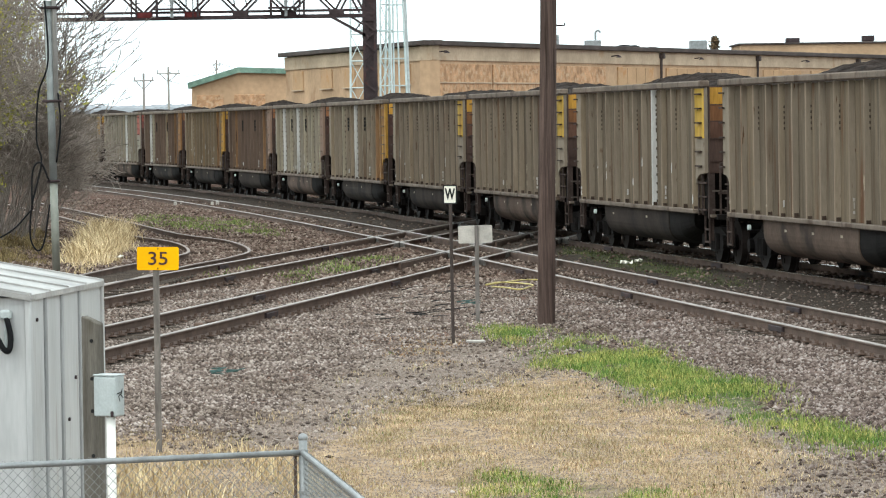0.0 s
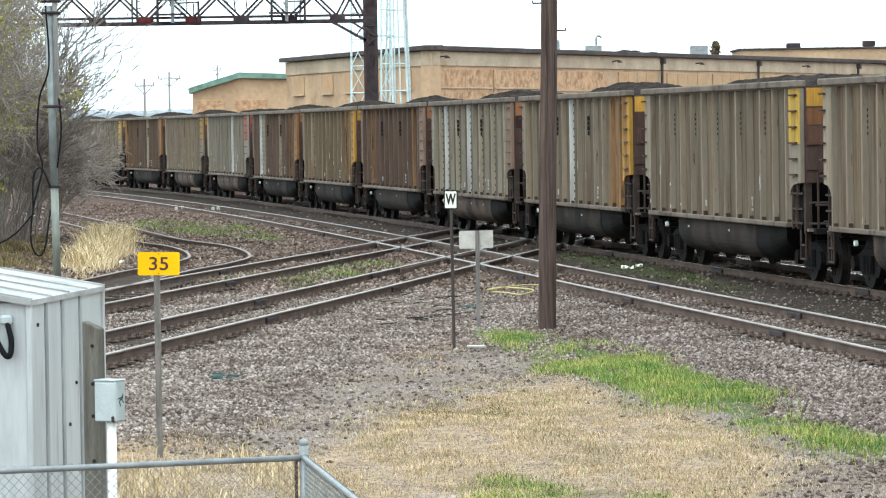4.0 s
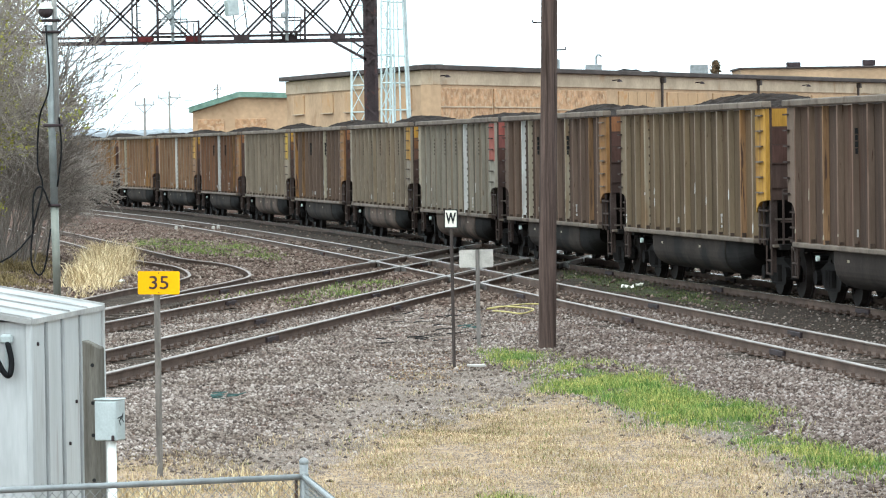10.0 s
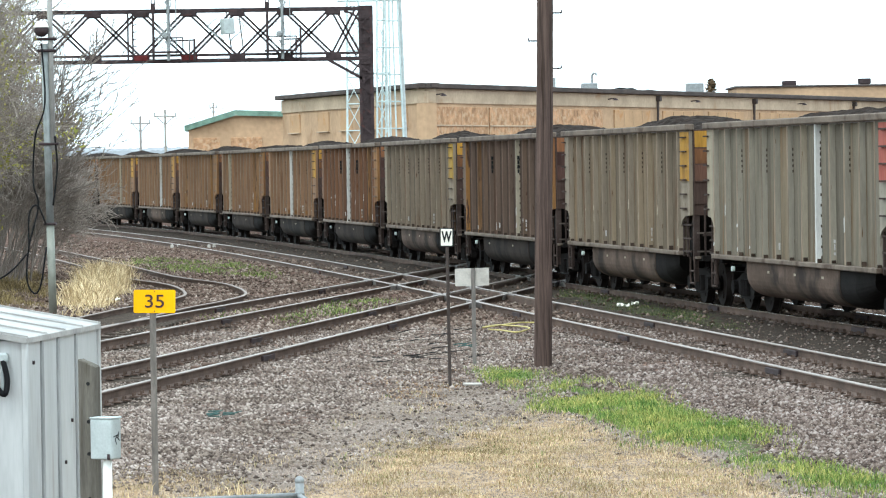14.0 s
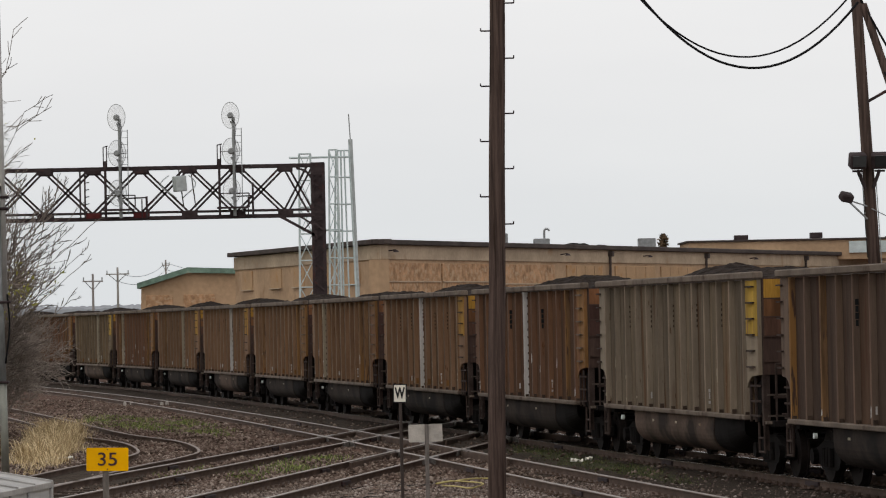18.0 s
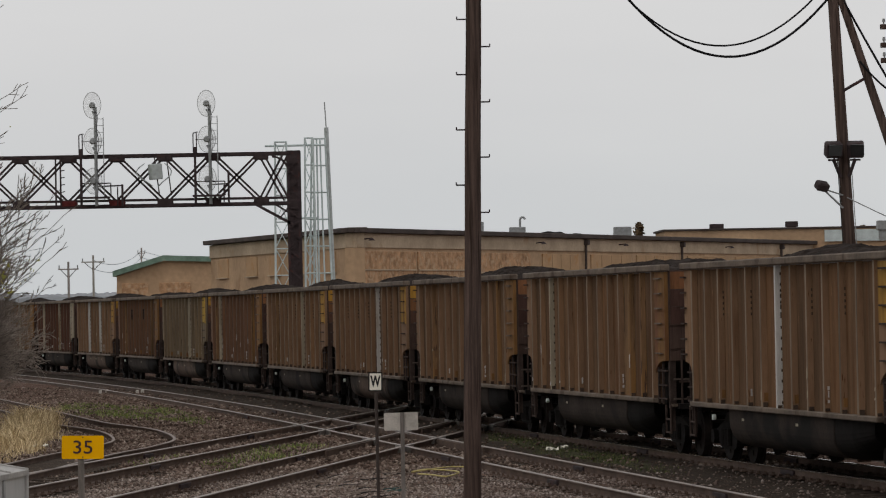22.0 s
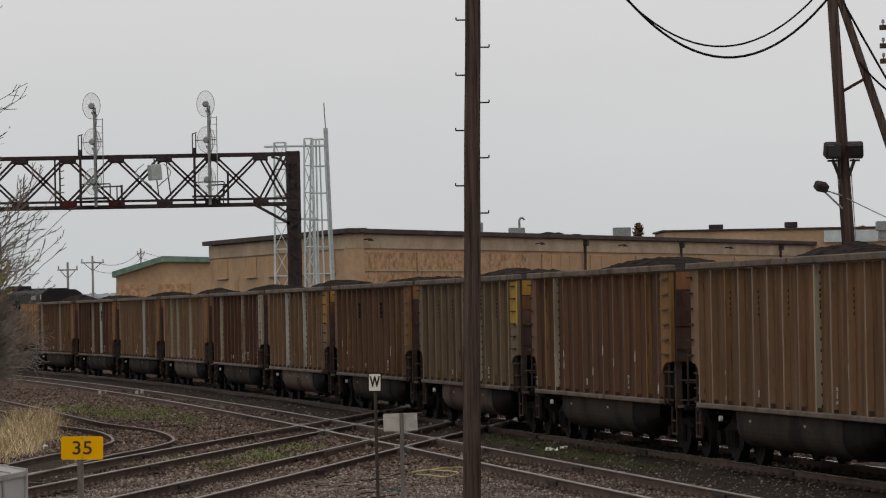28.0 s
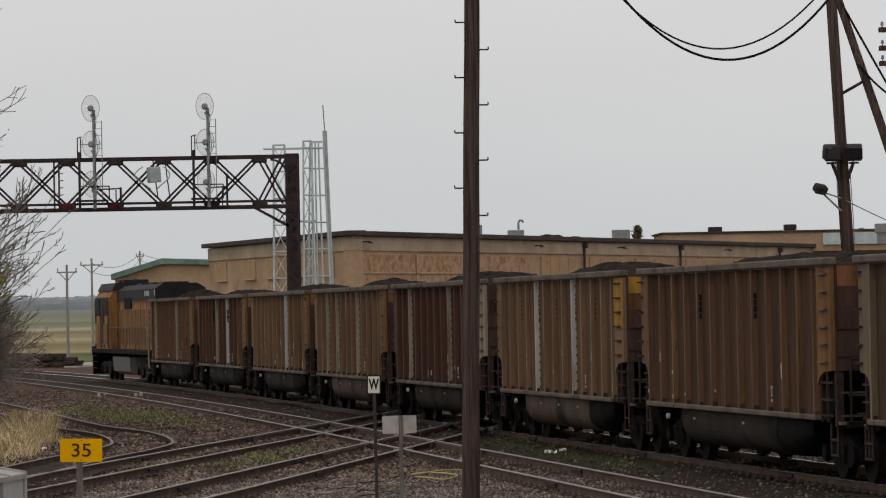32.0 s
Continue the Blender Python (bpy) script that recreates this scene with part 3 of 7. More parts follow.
    dark = ramp(tex(8), [(0.3, (0.022, 0.018, 0.015)), (0.7, (0.055, 0.046, 0.036))])
    lively = ramp(ss.outputs[2], [(0, (1, 1, 1)), (1, (1.28, 1.28, 1.28))])
    stone = mix(1.0, stone, lively, "MULTIPLY")
    col = mix(soft(ss.outputs[0]), stone, fine)
    col = mix(soft(ss.outputs[1]), col, dark)
    col = mix(soft(zs.outputs[0]), col, dryc)
    col = mix(soft(zs.outputs[1]), col, greenc)
    col = mix(zs.outputs[2], col, fc)
    nt.links.new(col, bsdf.inputs["Base Color"])
    b = nt.nodes.new("ShaderNodeBump")
    b.inputs["Strength"].default_value, b.inputs["Distance"].default_value = 0.9, 0.05
    nt.links.new(vor.outputs["Distance"], b.inputs["Height"])
    nt.links.new(b.outputs[0], bsdf.inputs["Normal"])
    return m


ground = tagged(new("ground", ground_sheet()), "grey and brown ballast stone with patches of dry and green grass", "ground", kind="structure")


def island_material(name, stops, rough=0.9, patch=0.7, low=(0.8, 0.77, 0.73), high=(1.24, 1.24, 1.24)):
    """Each loose piece of one mesh takes its own shade, within wider patches."""
    m = bpy.data.materials.new(name)
    m.use_nodes = True
    nt = m.node_tree
    g = nt.nodes.new("ShaderNodeNewGeometry")
    r = nt.nodes.new("ShaderNodeValToRGB")
    els = r.color_ramp.elements
    while len(els) < len(stops):
        els.new(0.5)
    for e, (p, c) in zip(els, stops):
        e.position, e.color = p, (*ruddy(c), 1)
    nt.links.new(g.outputs["Random Per Island"], r.inputs[0])
    co = nt.nodes.new("ShaderNodeTexCoord")
    nz = nt.nodes.new("ShaderNodeTexNoise")
    nz.inputs["Scale"].default_value, nz.inputs["Detail"].default_value = patch, 3
    nt.links.new(co.outputs["Object"], nz.inputs["Vector"])
    tone = nt.nodes.new("ShaderNodeValToRGB")
    tone.color_ramp.elements[0].position, tone.color_ramp.elements[0].color = 0.36, (*low, 1)
    tone.color_ramp.elements[1].position, tone.color_ramp.elements[1].color = 0.64, (*high, 1)
    nt.links.new(nz.outputs["Fac"], tone.inputs[0])
    mul = nt.nodes.new("ShaderNodeMixRGB")
    mul.blend_type = "MULTIPLY"
    mul.inputs[0].default_value = 1.0
    nt.links.new(r.outputs[0], mul.inputs[1])
    nt.links.new(tone.outputs[0], mul.inputs[2])
    nt.links.new(mul.outputs[0], nt.nodes["Principled BSDF"].inputs["Base Color"])
    nt.nodes["Principled BSDF"].inputs["Roughness"].default_value = rough
    nt.nodes["Principled BSDF"].inputs["Specular IOR Level"].default_value = 0.12
    return m


def rng_points(rg, n, y0, y1, spread=0.118, lean=0.0):
    """Points on the ground, denser near the camera."""
    y = y0 * (y1 / y0) ** rg.random(n)
    x = (rg.random(n) * 2 - 1) * spread * y + lean
    return x, y


def raw_mesh(name, verts, tris, material):
    me = bpy.data.meshes.new(name)
    me.vertices.add(len(verts))
    me.vertices.foreach_set("co", verts.astype(np.float32).reshape(-1))
    me.loops.add(tris.size)
    me.loops.foreach_set("vertex_index", tris.astype(np.int32).reshape(-1))
    me.polygons.add(len(tris))
    me.polygons.foreach_set("loop_start", np.arange(0, tris.size, 3, dtype=np.int32))
    me.update(calc_edges=True)
    me.validate()
    me.materials.append(material)
    return me


def rail_clear(x, y):
    """How far a point lies from the nearest rail."""
    u = y / 100 - 1
    d = np.full(x.shape, 9.0)
    for c in (MAIN_NEAR, MAIN_FAR, CROSS_NEAR, CROSS_FAR):
        e = abs(x - np.polyval(c, u))
        d = np.minimum(d, abs(e - GAUGE))
    return d


def stones(name, n, y0, y1, s0, s1, seed, label, material, side=0, fine=False):
    rg = np.random.default_rng(seed)
    x, y = rng_points(rg, n, y0, y1)
    grass = share([DRY, DRY_LEFT, GREEN, GREEN_LOW], x, y, 0.4, 2)
    soil = share([DIRT], x, y, 0.5, 3)
    keep = (rail_clear(x, y) > 0.1) & (rg.random(n) > (0.55 if fine else 0.995) * grass) & (rg.random(n) < soil if fine else rg.random(n) > 0.88 * soil) & (rg.random(n) > 0.92 * dust(x, y))
    # the open ties of the siding lie free of stones
    keep &= ~((y > 76) & (y < 89) & (abs(x + 6.8 + (85 - y) * 0.09) < 0.6))
    edge = 1.9 + 0.5 * np.sin(y * 0.7) + rg.normal(0, 0.5, n)
    keep &= (x * side > edge * side) | (side == 0)
    x, y = x[keep], y[keep]
    n = len(x)
    if fine:
        form = np.array([(1, 0, -0.5), (-0.5, 0.9, -0.5), (-0.5, -0.9, -0.5), (0, 0, 1)], float)
        tri = np.array([(0, 1, 3), (1, 2, 3), (2, 0, 3)])
    else:
        form = np.array([(1, 0, 0), (-1, 0, 0), (0, 1, 0), (0, -1, 0), (0, 0, 1), (0, 0, -1)], float)
        tri = np.array([(0, 2, 4), (2, 1, 4), (1, 3, 4), (3, 0, 4), (2, 0, 5), (1, 2, 5), (3, 1, 5), (0, 3, 5)])
    m = len(form)
    size = s0 + (s1 - s0) * rg.random(n) ** 2
    a = rg.random(n) * 6.283
    jit = 1 + 0.45 * (rg.random((n, m, 3)) - 0.5)
    v = form[None] * jit + 0.35 * (rg.random((n, m, 3)) - 0.5)
    v = v * (size[:, None] * np.stack([0.8 + 0.6 * rg.random(n), np.full(n, 0.9), 0.5 + 0.45 * rg.random(n)], -1))[:, None]
    ca, sa = np.cos(a)[:, None], np.sin(a)[:, None]
    vx, vy = v[..., 0] * ca - v[..., 1] * sa, v[..., 0] * sa + v[..., 1] * ca
    z = ground_z(x, y) + size * 0.25
    verts = np.stack([vx + x[:, None], vy + y[:, None], v[..., 2] + z[:, None]], -1).reshape(-1, 3)
    tris = (tri[None] + m * np.arange(n)[:, None, None]).reshape(-1, 3)
    return tagged(new(name, raw_mesh(name, verts, tris, material)), label, "gravel", kind="stuff")


M["stone"] = island_material("ballast_stone", [(0, (0.05, 0.042, 0.037)), (0.4, (0.13, 0.111, 0.098)), (0.75, (0.215, 0.189, 0.168)), (1, (0.36, 0.33, 0.3))])
M["redstone"] = island_material("purple_brown_stone", [(0, (0.045, 0.037, 0.033)), (0.4, (0.113, 0.094, 0.083)), (0.75, (0.186, 0.161, 0.145)), (1, (0.3, 0.275, 0.255))])
M["farstone"] = island_material("dirty_ballast_stone", [(0, (0.035, 0.027, 0.021)), (0.4, (0.091, 0.073, 0.061)), (0.75, (0.158, 0.131, 0.112)), (1, (0.26, 0.23, 0.2))])


def blades(name, polys, n, h0, h1, w, material, seed, label, lean=0.5, clump=0.0, mound=False, edge=(0.35, 1.8)):
    """Grass as bent blades, each two triangles and a tip."""
    rg = np.random.default_rng(seed)
    px = np.array([p for q in polys for p in q])
    lo, hi = px.min(0) - 0.6, px.max(0) + 2.0
    x = lo[0] + (hi[0] - lo[0]) * rg.random(n * 6)
    y = lo[1] + (hi[1] - lo[1]) * rg.random(n * 6)
    ok = rg.random(len(x)) < share(polys, x, y, *edge) ** 1.3
    if clump:
        big = np.sin(x * 2.3 + 1.3 * np.sin(y * 0.5)) * np.sin(y * 0.41 + 1.7 * x)
        small = np.sin(x * 6.1 + 1.3 * np.sin(y * 2.1)) * np.sin(y * 1.3 + x * 2.7)
        ok &= 0.5 * big + 0.5 * small + 0.8 * rg.random(len(x)) > clump
    x, y = x[ok][:n], y[ok][:n]
    n = len(x)
    h = h0 + (h1 - h0) * rg.random(n)
    if mound:
        h *= (0.3 + 0.7 * share(polys, x, y, 1.0, 8)) * (0.75 + 0.3 * np.sin(x * 3.7 + 0.8 * y) + 0.15 * np.sin(x * 11 - y * 2.3))
    a = rg.random(n) * 6.283
    dx, dy = np.cos(a), np.sin(a)
    b = rg.random(n) * 6.283
    bend = lean * h * (0.4 + rg.random(n))
    z = ground_z(x, y)
    v0 = np.stack([x - dx * w, y - dy * w, z - 0.02], -1)
    v1 = np.stack([x + dx * w, y + dy * w, z - 0.02], -1)
    mx, my = x + np.cos(b) * bend * 0.35, y + np.sin(b) * bend * 0.35
    v2 = np.stack([mx - dx * w * 0.7, my - dy * w * 0.7, z + h * 0.6], -1)
    v3 = np.stack([mx + dx * w * 0.7, my + dy * w * 0.7, z + h * 0.6], -1)
    v4 = np.stack([x + np.cos(b) * bend, y + np.sin(b) * bend, z + h * (1 - 0.25 * lean)], -1)
    verts = np.stack([v0, v1, v2, v3, v4], 1).reshape(-1, 3)
    tri = np.array([(0, 1, 3), (0, 3, 2), (2, 3, 4)])
    tris = (tri[None] + 5 * np.arange(n)[:, None, None]).reshape(-1, 3)
    return tagged(new(name, raw_mesh(name, verts, tris, material)), label, "grass", kind="stuff")


M["drygrass"] = island_material("dry_grass", [(0, (0.25, 0.2, 0.14)), (0.5, (0.43, 0.36, 0.25)), (0.88, (0.58, 0.51, 0.38)), (1, (0.25, 0.26, 0.09))], 0.9, 1.1, (0.72, 0.74, 0.66), (1.2, 1.17, 1.12))
M["greengrass"] = island_material("green_grass", [(0, (0.085, 0.13, 0.04)), (0.4, (0.2, 0.25, 0.07)), (0.75, (0.33, 0.34, 0.11)), (1, (0.46, 0.41, 0.22))], 0.9, 1.3, (0.55, 0.8, 0.55), (1.35, 1.22, 1.1))
M["dullgreen"] = island_material("dull_green", [(0, (0.035, 0.045, 0.022)), (0.6, (0.075, 0.09, 0.034)), (1, (0.15, 0.155, 0.065))])
M["lushgreen"] = island_material("lush_green", [(0, (0.045, 0.09, 0.028)), (0.6, (0.1, 0.17, 0.05)), (1, (0.19, 0.26, 0.08))])
M["weedgreen"] = island_material("weed_green", [(0, (0.06, 0.09, 0.028)), (0.6, (0.15, 0.2, 0.052)), (1, (0.32, 0.33, 0.13))])
M["strawgrass"] = island_material("straw_grass", [(0, (0.24, 0.2, 0.12)), (0.5, (0.47, 0.4, 0.26)), (1, (0.66, 0.59, 0.42))])
M["leaf"] = island_material("dead_leaf", [(0, (0.09, 0.06, 0.035)), (0.6, (0.2, 0.14, 0.085)), (1, (0.33, 0.26, 0.17))])
M["brushgrass"] = island_material("brown_brush", [(0, (0.07, 0.06, 0.035)), (0.6, (0.16, 0.135, 0.075)), (1, (0.27, 0.23, 0.14))])
stones("near_ballast_stones", 300000, 31.5, 80, 0.011, 0.037, 3, "loose pale grey and pinkish ballast stones", M["stone"], -1)
stones("brown_ballast_stones", 280000, 31.5, 80, 0.012, 0.04, 13, "loose purple-brown ballast stones beside the main track", M["redstone"], 1)
stones("far_ballast_stones", 70000, 78, 175, 0.03, 0.065, 4, "dark brown ballast stones between the tracks", M["farstone"])
M["grit"] = island_material("fine_grit", [(0, (0.12, 0.1, 0.085)), (0.5, (0.2, 0.172, 0.148)), (1, (0.32, 0.285, 0.25))])
stones("fine_gravel", 330000, 31.5, 62, 0.006, 0.016, 14, "fine grey grit and trodden soil", M["grit"], 0, True)
blades("dry_grass", [DRY, DRY_LEFT], 100000, 0.012, 0.06, 0.003, M["drygrass"], 5, "short dry straw-coloured grass", 1.2, 0.1, False, (0.6, 3.2))
blades("scattered_tufts", [DIRT], 12000, 0.02, 0.07, 0.004, M["drygrass"], 25, "thin scattered tufts of dry grass on trodden soil", 1.1, 0.7)
blades("sparse_sprouts", [DIRT], 1800, 0.02, 0.08, 0.005, M["weedgreen"], 26, "sparse green sprouts on trodden soil", 0.8, 1.0)
blades("green_sprouts", [DRY], 3500, 0.015, 0.06, 0.004, M["weedgreen"], 27, "thin green sprouts among the dry grass", 0.9, 0.75)
blades("sparse_green_grass", [GREEN_SPARSE], 5000, 0.02, 0.07, 0.004, M["greengrass"], 28, "thin green grass coming up through dry grass", 0.9, 0.6)
blades("olive_grass", [OLIVE], 6500, 0.01, 0.045, 0.004, M["brushgrass"], 29, "short olive-brown grass at the edge of the soil", 1.1, 0.35)
blades("leaf_litter", [LITTER], 2200, 0.012, 0.035, 0.011, M["leaf"], 30, "brown dead leaves lying on the gravel", 1.6, 0.55)
blades("dry_weeds", [WEEDS], 1700, 0.08, 0.26, 0.005, M["strawgrass"], 15, "taller dry weeds beside the fence", 0.6, 0.4)
blades("green_grass", [GREEN, GREEN_POLE], 34000, 0.03, 0.12, 0.004, M["greengrass"], 6, "fresh green grass strip at the edge of the ballast", 0.8, 0.24)
blades("dark_green_tufts", [GREEN, GREEN_POLE, GREEN_LOW], 9000, 0.05, 0.16, 0.0045, M["lushgreen"], 16, "dark green tufts among paler grass", 0.8, 1.0)
blades("low_green_grass", [GREEN_LOW], 9000, 0.025, 0.08, 0.004, M["greengrass"], 7, "short green grass", 0.8, 0.4)
blades("track_weeds", [GREEN_BETWEEN, GREEN_CRIB, GREEN_FAR], 14000, 0.03, 0.14, 0.01, M["weedgreen"], 8, "green weeds between the tracks", 0.7, 0.55)
blades("dark_track_weeds", [GREEN_MAIN], 4500, 0.02, 0.07, 0.008, M["dullgreen"], 18, "low dark green weeds beside the far track", 0.8, 0.35)
blades("straw_clump", [STRAW], 10000, 0.25, 1.15, 0.007, M["strawgrass"], 9, "tall pale straw grass beside the siding", 1.15, 0.2, True)
blades("brown_undergrowth", [BRUSH], 9000, 0.1, 0.5, 0.008, M["brushgrass"], 19, "brown and olive undergrowth below the bushes", 1.0, 0.3, True)


# ---- coal train ----
CAR = 16.014
TRAIN_S0 = 51.9


def train_s(t):
    return 9.96 * t + 0.0211 * t ** 2 - 2.712e-4 * t ** 3 + 4.223e-6 * t ** 4


_ys = np.arange(-330, 620, 0.5)
_u = np.clip(_ys / 100 - 1, -1.3, 2.2)
_x = np.polyval(MAIN_FAR, _u) + np.polyval(np.polyder(MAIN_FAR), _u) / 100 * (_ys - (_u + 1) * 100)
_s = np.concatenate([[0], np.cumsum(np.hypot(np.diff(_x), np.diff(_ys)))])
_s -= np.interp(30, _ys, _s)


def on_track(s):
    return float(np.interp(s, _s, _x)), float(np.interp(s, _s, _ys))


def car_pose(s, half=5.9):
    """Pose of a vehicle whose middle is at s, on two bogies; it looks along the motion."""
    (xa, ya), (xb, yb) = on_track(s - half), on_track(s + half)
    return pose((xa + xb) / 2, (ya + yb) / 2, RAIL_TOP, 0, 0, math.degrees(math.atan2(ya - yb, xa - xb)))


RIB_X = [-6.58 + 1.044 * i for i in range(13)]


def car_meshes():
    d = {}
    bm = bmesh.new()
    box(bm, (-0.31, 0, 2.32), (12.82, 2.9, 2.46))
    box(bm, (6.52, 0, 2.75), (0.84, 2.84, 1.62))
    box(bm, (-6.98, 0, 2.75), (0.52, 2.84, 1.62))
    d["shell"] = mesh_of("shell", bm)
    bm = bmesh.new()
    prism(bm, [(-0.052, 0), (0.052, 0), (0.044, -0.115), (-0.044, -0.115)], "z", 1.09, 3.58)
    d["rib"] = mesh_of("rib", bm)
    d["rib_cap"] = mesh_of("rib_cap", box(bmesh.new(), (0, -0.1165, 2.335), (0.086, 0.006, 2.48)))
    d["sheet"] = mesh_of("side_sheet", box(bmesh.new(), (0, 0, 2.33), (0.9, 0.024, 2.48)))
    bm = bmesh.new()
    for i in range(13):
        box(bm, (0.05, -0.02, 1.22 + 0.185 * i), (0.014, 0.03, 0.05))
    d["bolts"] = mesh_of("rivet_seam", bm)
    d["chord"] = mesh_of("top_chord", box(bmesh.new(), (-0.145, 0, 3.655), (14.4, 0.19, 0.13), None, 0.02))
    bm = box(bmesh.new(), (-0.31, 0, 1.075), (12.84, 0.21, 0.09), None, 0.015)
    d["sill"] = mesh_of("side_sill", bm)
    bm = bmesh.new()
    for i in range(13):
        box(bm, (-6.58 + 1.044 * i + 0.03 + 0.012 * (i % 3), -1.52, 1.15 + 0.012 * (i % 2)), (0.08, 0.075, 0.05 + 0.02 * (i % 3)), (0, 0, 0))
    d["foot_grime"] = mesh_of("foot_grime", bm)
    rnd = random.Random(77)
    for key in ("flakes_a", "flakes_b", "flakes_c"):
        bm = bmesh.new()
        for i in range(13):
            for _ in range(rnd.choice((0, 0, 1, 1, 2))):
                z, h, w = 1.2 + 0.75 * rnd.random() ** 2, rnd.uniform(0.04, 0.24), rnd.uniform(0.02, 0.05)
                x = RIB_X[i] + rnd.uniform(-0.015, 0.015)
                prism(bm, [(x - w, z), (x + w * 0.6, z + 0.15 * h), (x + w * 0.8, z + 0.6 * h), (x + w * 0.1, z + h), (x - w * 0.7, z + 0.7 * h)], "y", -1.575, -1.568)
        d[key] = mesh_of("flaked_paint", bm)
    # corner strip that carries the ladder, cut away low down in a curve
    bm = bmesh.new()
    prism(bm, [(0, 1.62), (0.08, 1.7), (0.2, 1.77), (0.4, 1.83), (0.88, 1.86), (0.88, 3.58), (0, 3.58)], "y", -0.04, 0.04)
    d["strip"] = mesh_of("corner_sheet", bm)
    bm = bmesh.new()
    box(bm, (0, 0, 2.73), (0.07, 2.9, 1.74))
    for z in (2.1, 2.55, 2.9, 3.23):
        box(bm, (0.045, 0, z), (0.03, 2.9, 0.022))
    d["end"] = mesh_of("end_sheet", bm)
    d["patch"] = mesh_of("painted_patch", box(bmesh.new(), (0.44, 0, 3.06), (0.872, 0.092, 1.0)))
    d["end_band"] = mesh_of("end_band", box(bmesh.new(), (0.045, 0, 0), (0.02, 2.86, 0.333)))
    bm = bmesh.new()
    prism(bm, [(-0.9, 1.0), (-0.9, 1.7), (-0.4, 1.8), (0.0, 1.92), (0.0, 1.84), (-0.75, 1.0)], "y", -1.36, 1.36)
    d["slope"] = mesh_of("slope_sheet", bm)
    bm = bmesh.new()
    box(bm, (-0.06, -1.4, 2.27), (0.13, 0.13, 2.66), None, 0.01)
    box(bm, (-0.06, -1.4, 0.75), (0.08, 0.08, 0.5))
    d["post"] = mesh_of("corner_post", bm)
    bm = bmesh.new()
    for dx in (0.12, 0.5):
        box(bm, (dx, 0, 1.42), (0.045, 0.04, 0.82))
    for z in (1.12, 1.38, 1.66):
        box(bm, (0.44, 0, z), (0.8, 0.03, 0.035))
    d["grab"] = mesh_of("grab_iron", bm)
    bm = bmesh.new()
    for z in (1.12, 1.5):
        box(bm, (0.1, -1.1, z), (0.03, 0.62, 0.035))
    box(bm, (0.1, -0.82, 1.35), (0.035, 0.04, 1.0))
    d["end_ladder"] = mesh_of("end_ladder", bm)
    d["rung"] = mesh_of("rung", box(bmesh.new(), (0.44, 0, 0), (0.5, 0.05, 0.028)))
    bm = bmesh.new()
    box(bm, (0, 0, 0), (0.15, 2.9, 0.05))
    d["walkway"] = mesh_of("end_walkway", bm)
    # round-bottomed tub between the bogies
    def trough(stations):
        bm = bmesh.new()
        rings = []
        for x, low, w, rake in stations:
            ring = []
            for k in range(27):
                a = math.pi * k / 26
                c, v = math.cos(a), max(math.sin(a), 0.0)
                ring.append(bm.verts.new((x - rake * v, -w * math.copysign(abs(c) ** 0.45, c), 1.03 - (1.03 - low) * v ** 0.5)))
            rings.append(ring)
        for a, b in zip(rings, rings[1:]):
            for k in range(26):
                bm.faces.new((a[k], a[k + 1], b[k + 1], b[k]))
        for ring in (rings[0][::-1], rings[-1]):
            bm.faces.new(ring)
        bmesh.ops.recalc_face_normals(bm, faces=bm.faces)
        return bm
    # front of the tub as its own part, its shade given by black colour
    d["tub_end"] = mesh_of("tub_end", trough(((3.2, 0.31, 1.49, 0.25), (4.2, 0.36, 1.47, 0.3), (5.3, 0.6, 1.4, 0.4))))
    bm = trough(((-4.12, 0.4, 1.46, 0), (-4.05, 0.33, 1.5, 0), (-3.95, 0.3, 1.51, 0), (3.15, 0.3, 1.51, 0.25), (3.2, 0.32, 1.5, 0.25)))
    d["tub"] = mesh_of("tub", bm)
    bm = bmesh.new()
    box(bm, (0, 0, 0.92), (15.3, 0.5, 0.3))
    for x in (-7.1, 7.1):
        box(bm, (x, 0, 0.98), (0.5, 2.7, 0.1))
    d["frame"] = mesh_of("underframe", bm)
    bm = bmesh.new()
    box(bm, (0, 0, 0.82), (0.75, 0.16, 0.2), None, 0.03)
    box(bm, (0.35, 0.02, 0.8), (0.22, 0.26, 0.3), None, 0.05)
    d["coupler"] = mesh_of("coupler", bm)
    bm = bmesh.new()
    for a, b in (((0.12, -1.25, 0.95), (0.12, -1.25, 2.05)), ((0.3, -0.9, 0.95), (0.3, -0.9, 1.7)), ((0.12, -1.3, 1.45), (0.12, 1.3, 1.45)), ((0.3, -1.2, 1.15), (0.3, 0.6, 1.15)),
                 ((0.12, -1.25, 2.05), (0.12, -0.5, 2.1)), ((0.3, -0.35, 0.95), (0.3, -0.35, 1.9))):
        rod(bm, a, b, 0.022, 6)
    rod(bm, (0.25, -1.0, 1.02), (0.25, -0.2, 1.02), 0.13, 10)
    d["piping"] = mesh_of("brake_piping", bm)
    bm = bmesh.new()
    pts = [(0.0, -0.35, 0.78), (0.18, -0.36, 0.6), (0.36, -0.33, 0.45), (0.55, -0.28, 0.42)]
    for p, q in zip(pts, pts[1:]):
        rod(bm, p, q, 0.028, 6)
    d["hose"] = mesh_of("air_hose", bm)
    bm = bmesh.new()
    for dx in (-0.2, 0.2):
        rod(bm, (dx, -1.42, 0.45), (dx, -1.42, 1.0), 0.022, 6)
    for z in (0.47, 0.72):
        rod(bm, (-0.2, -1.42, z), (0.2, -1.42, z), 0.022, 6)
    d["stirrup"] = mesh_of("step_stirrup", bm)
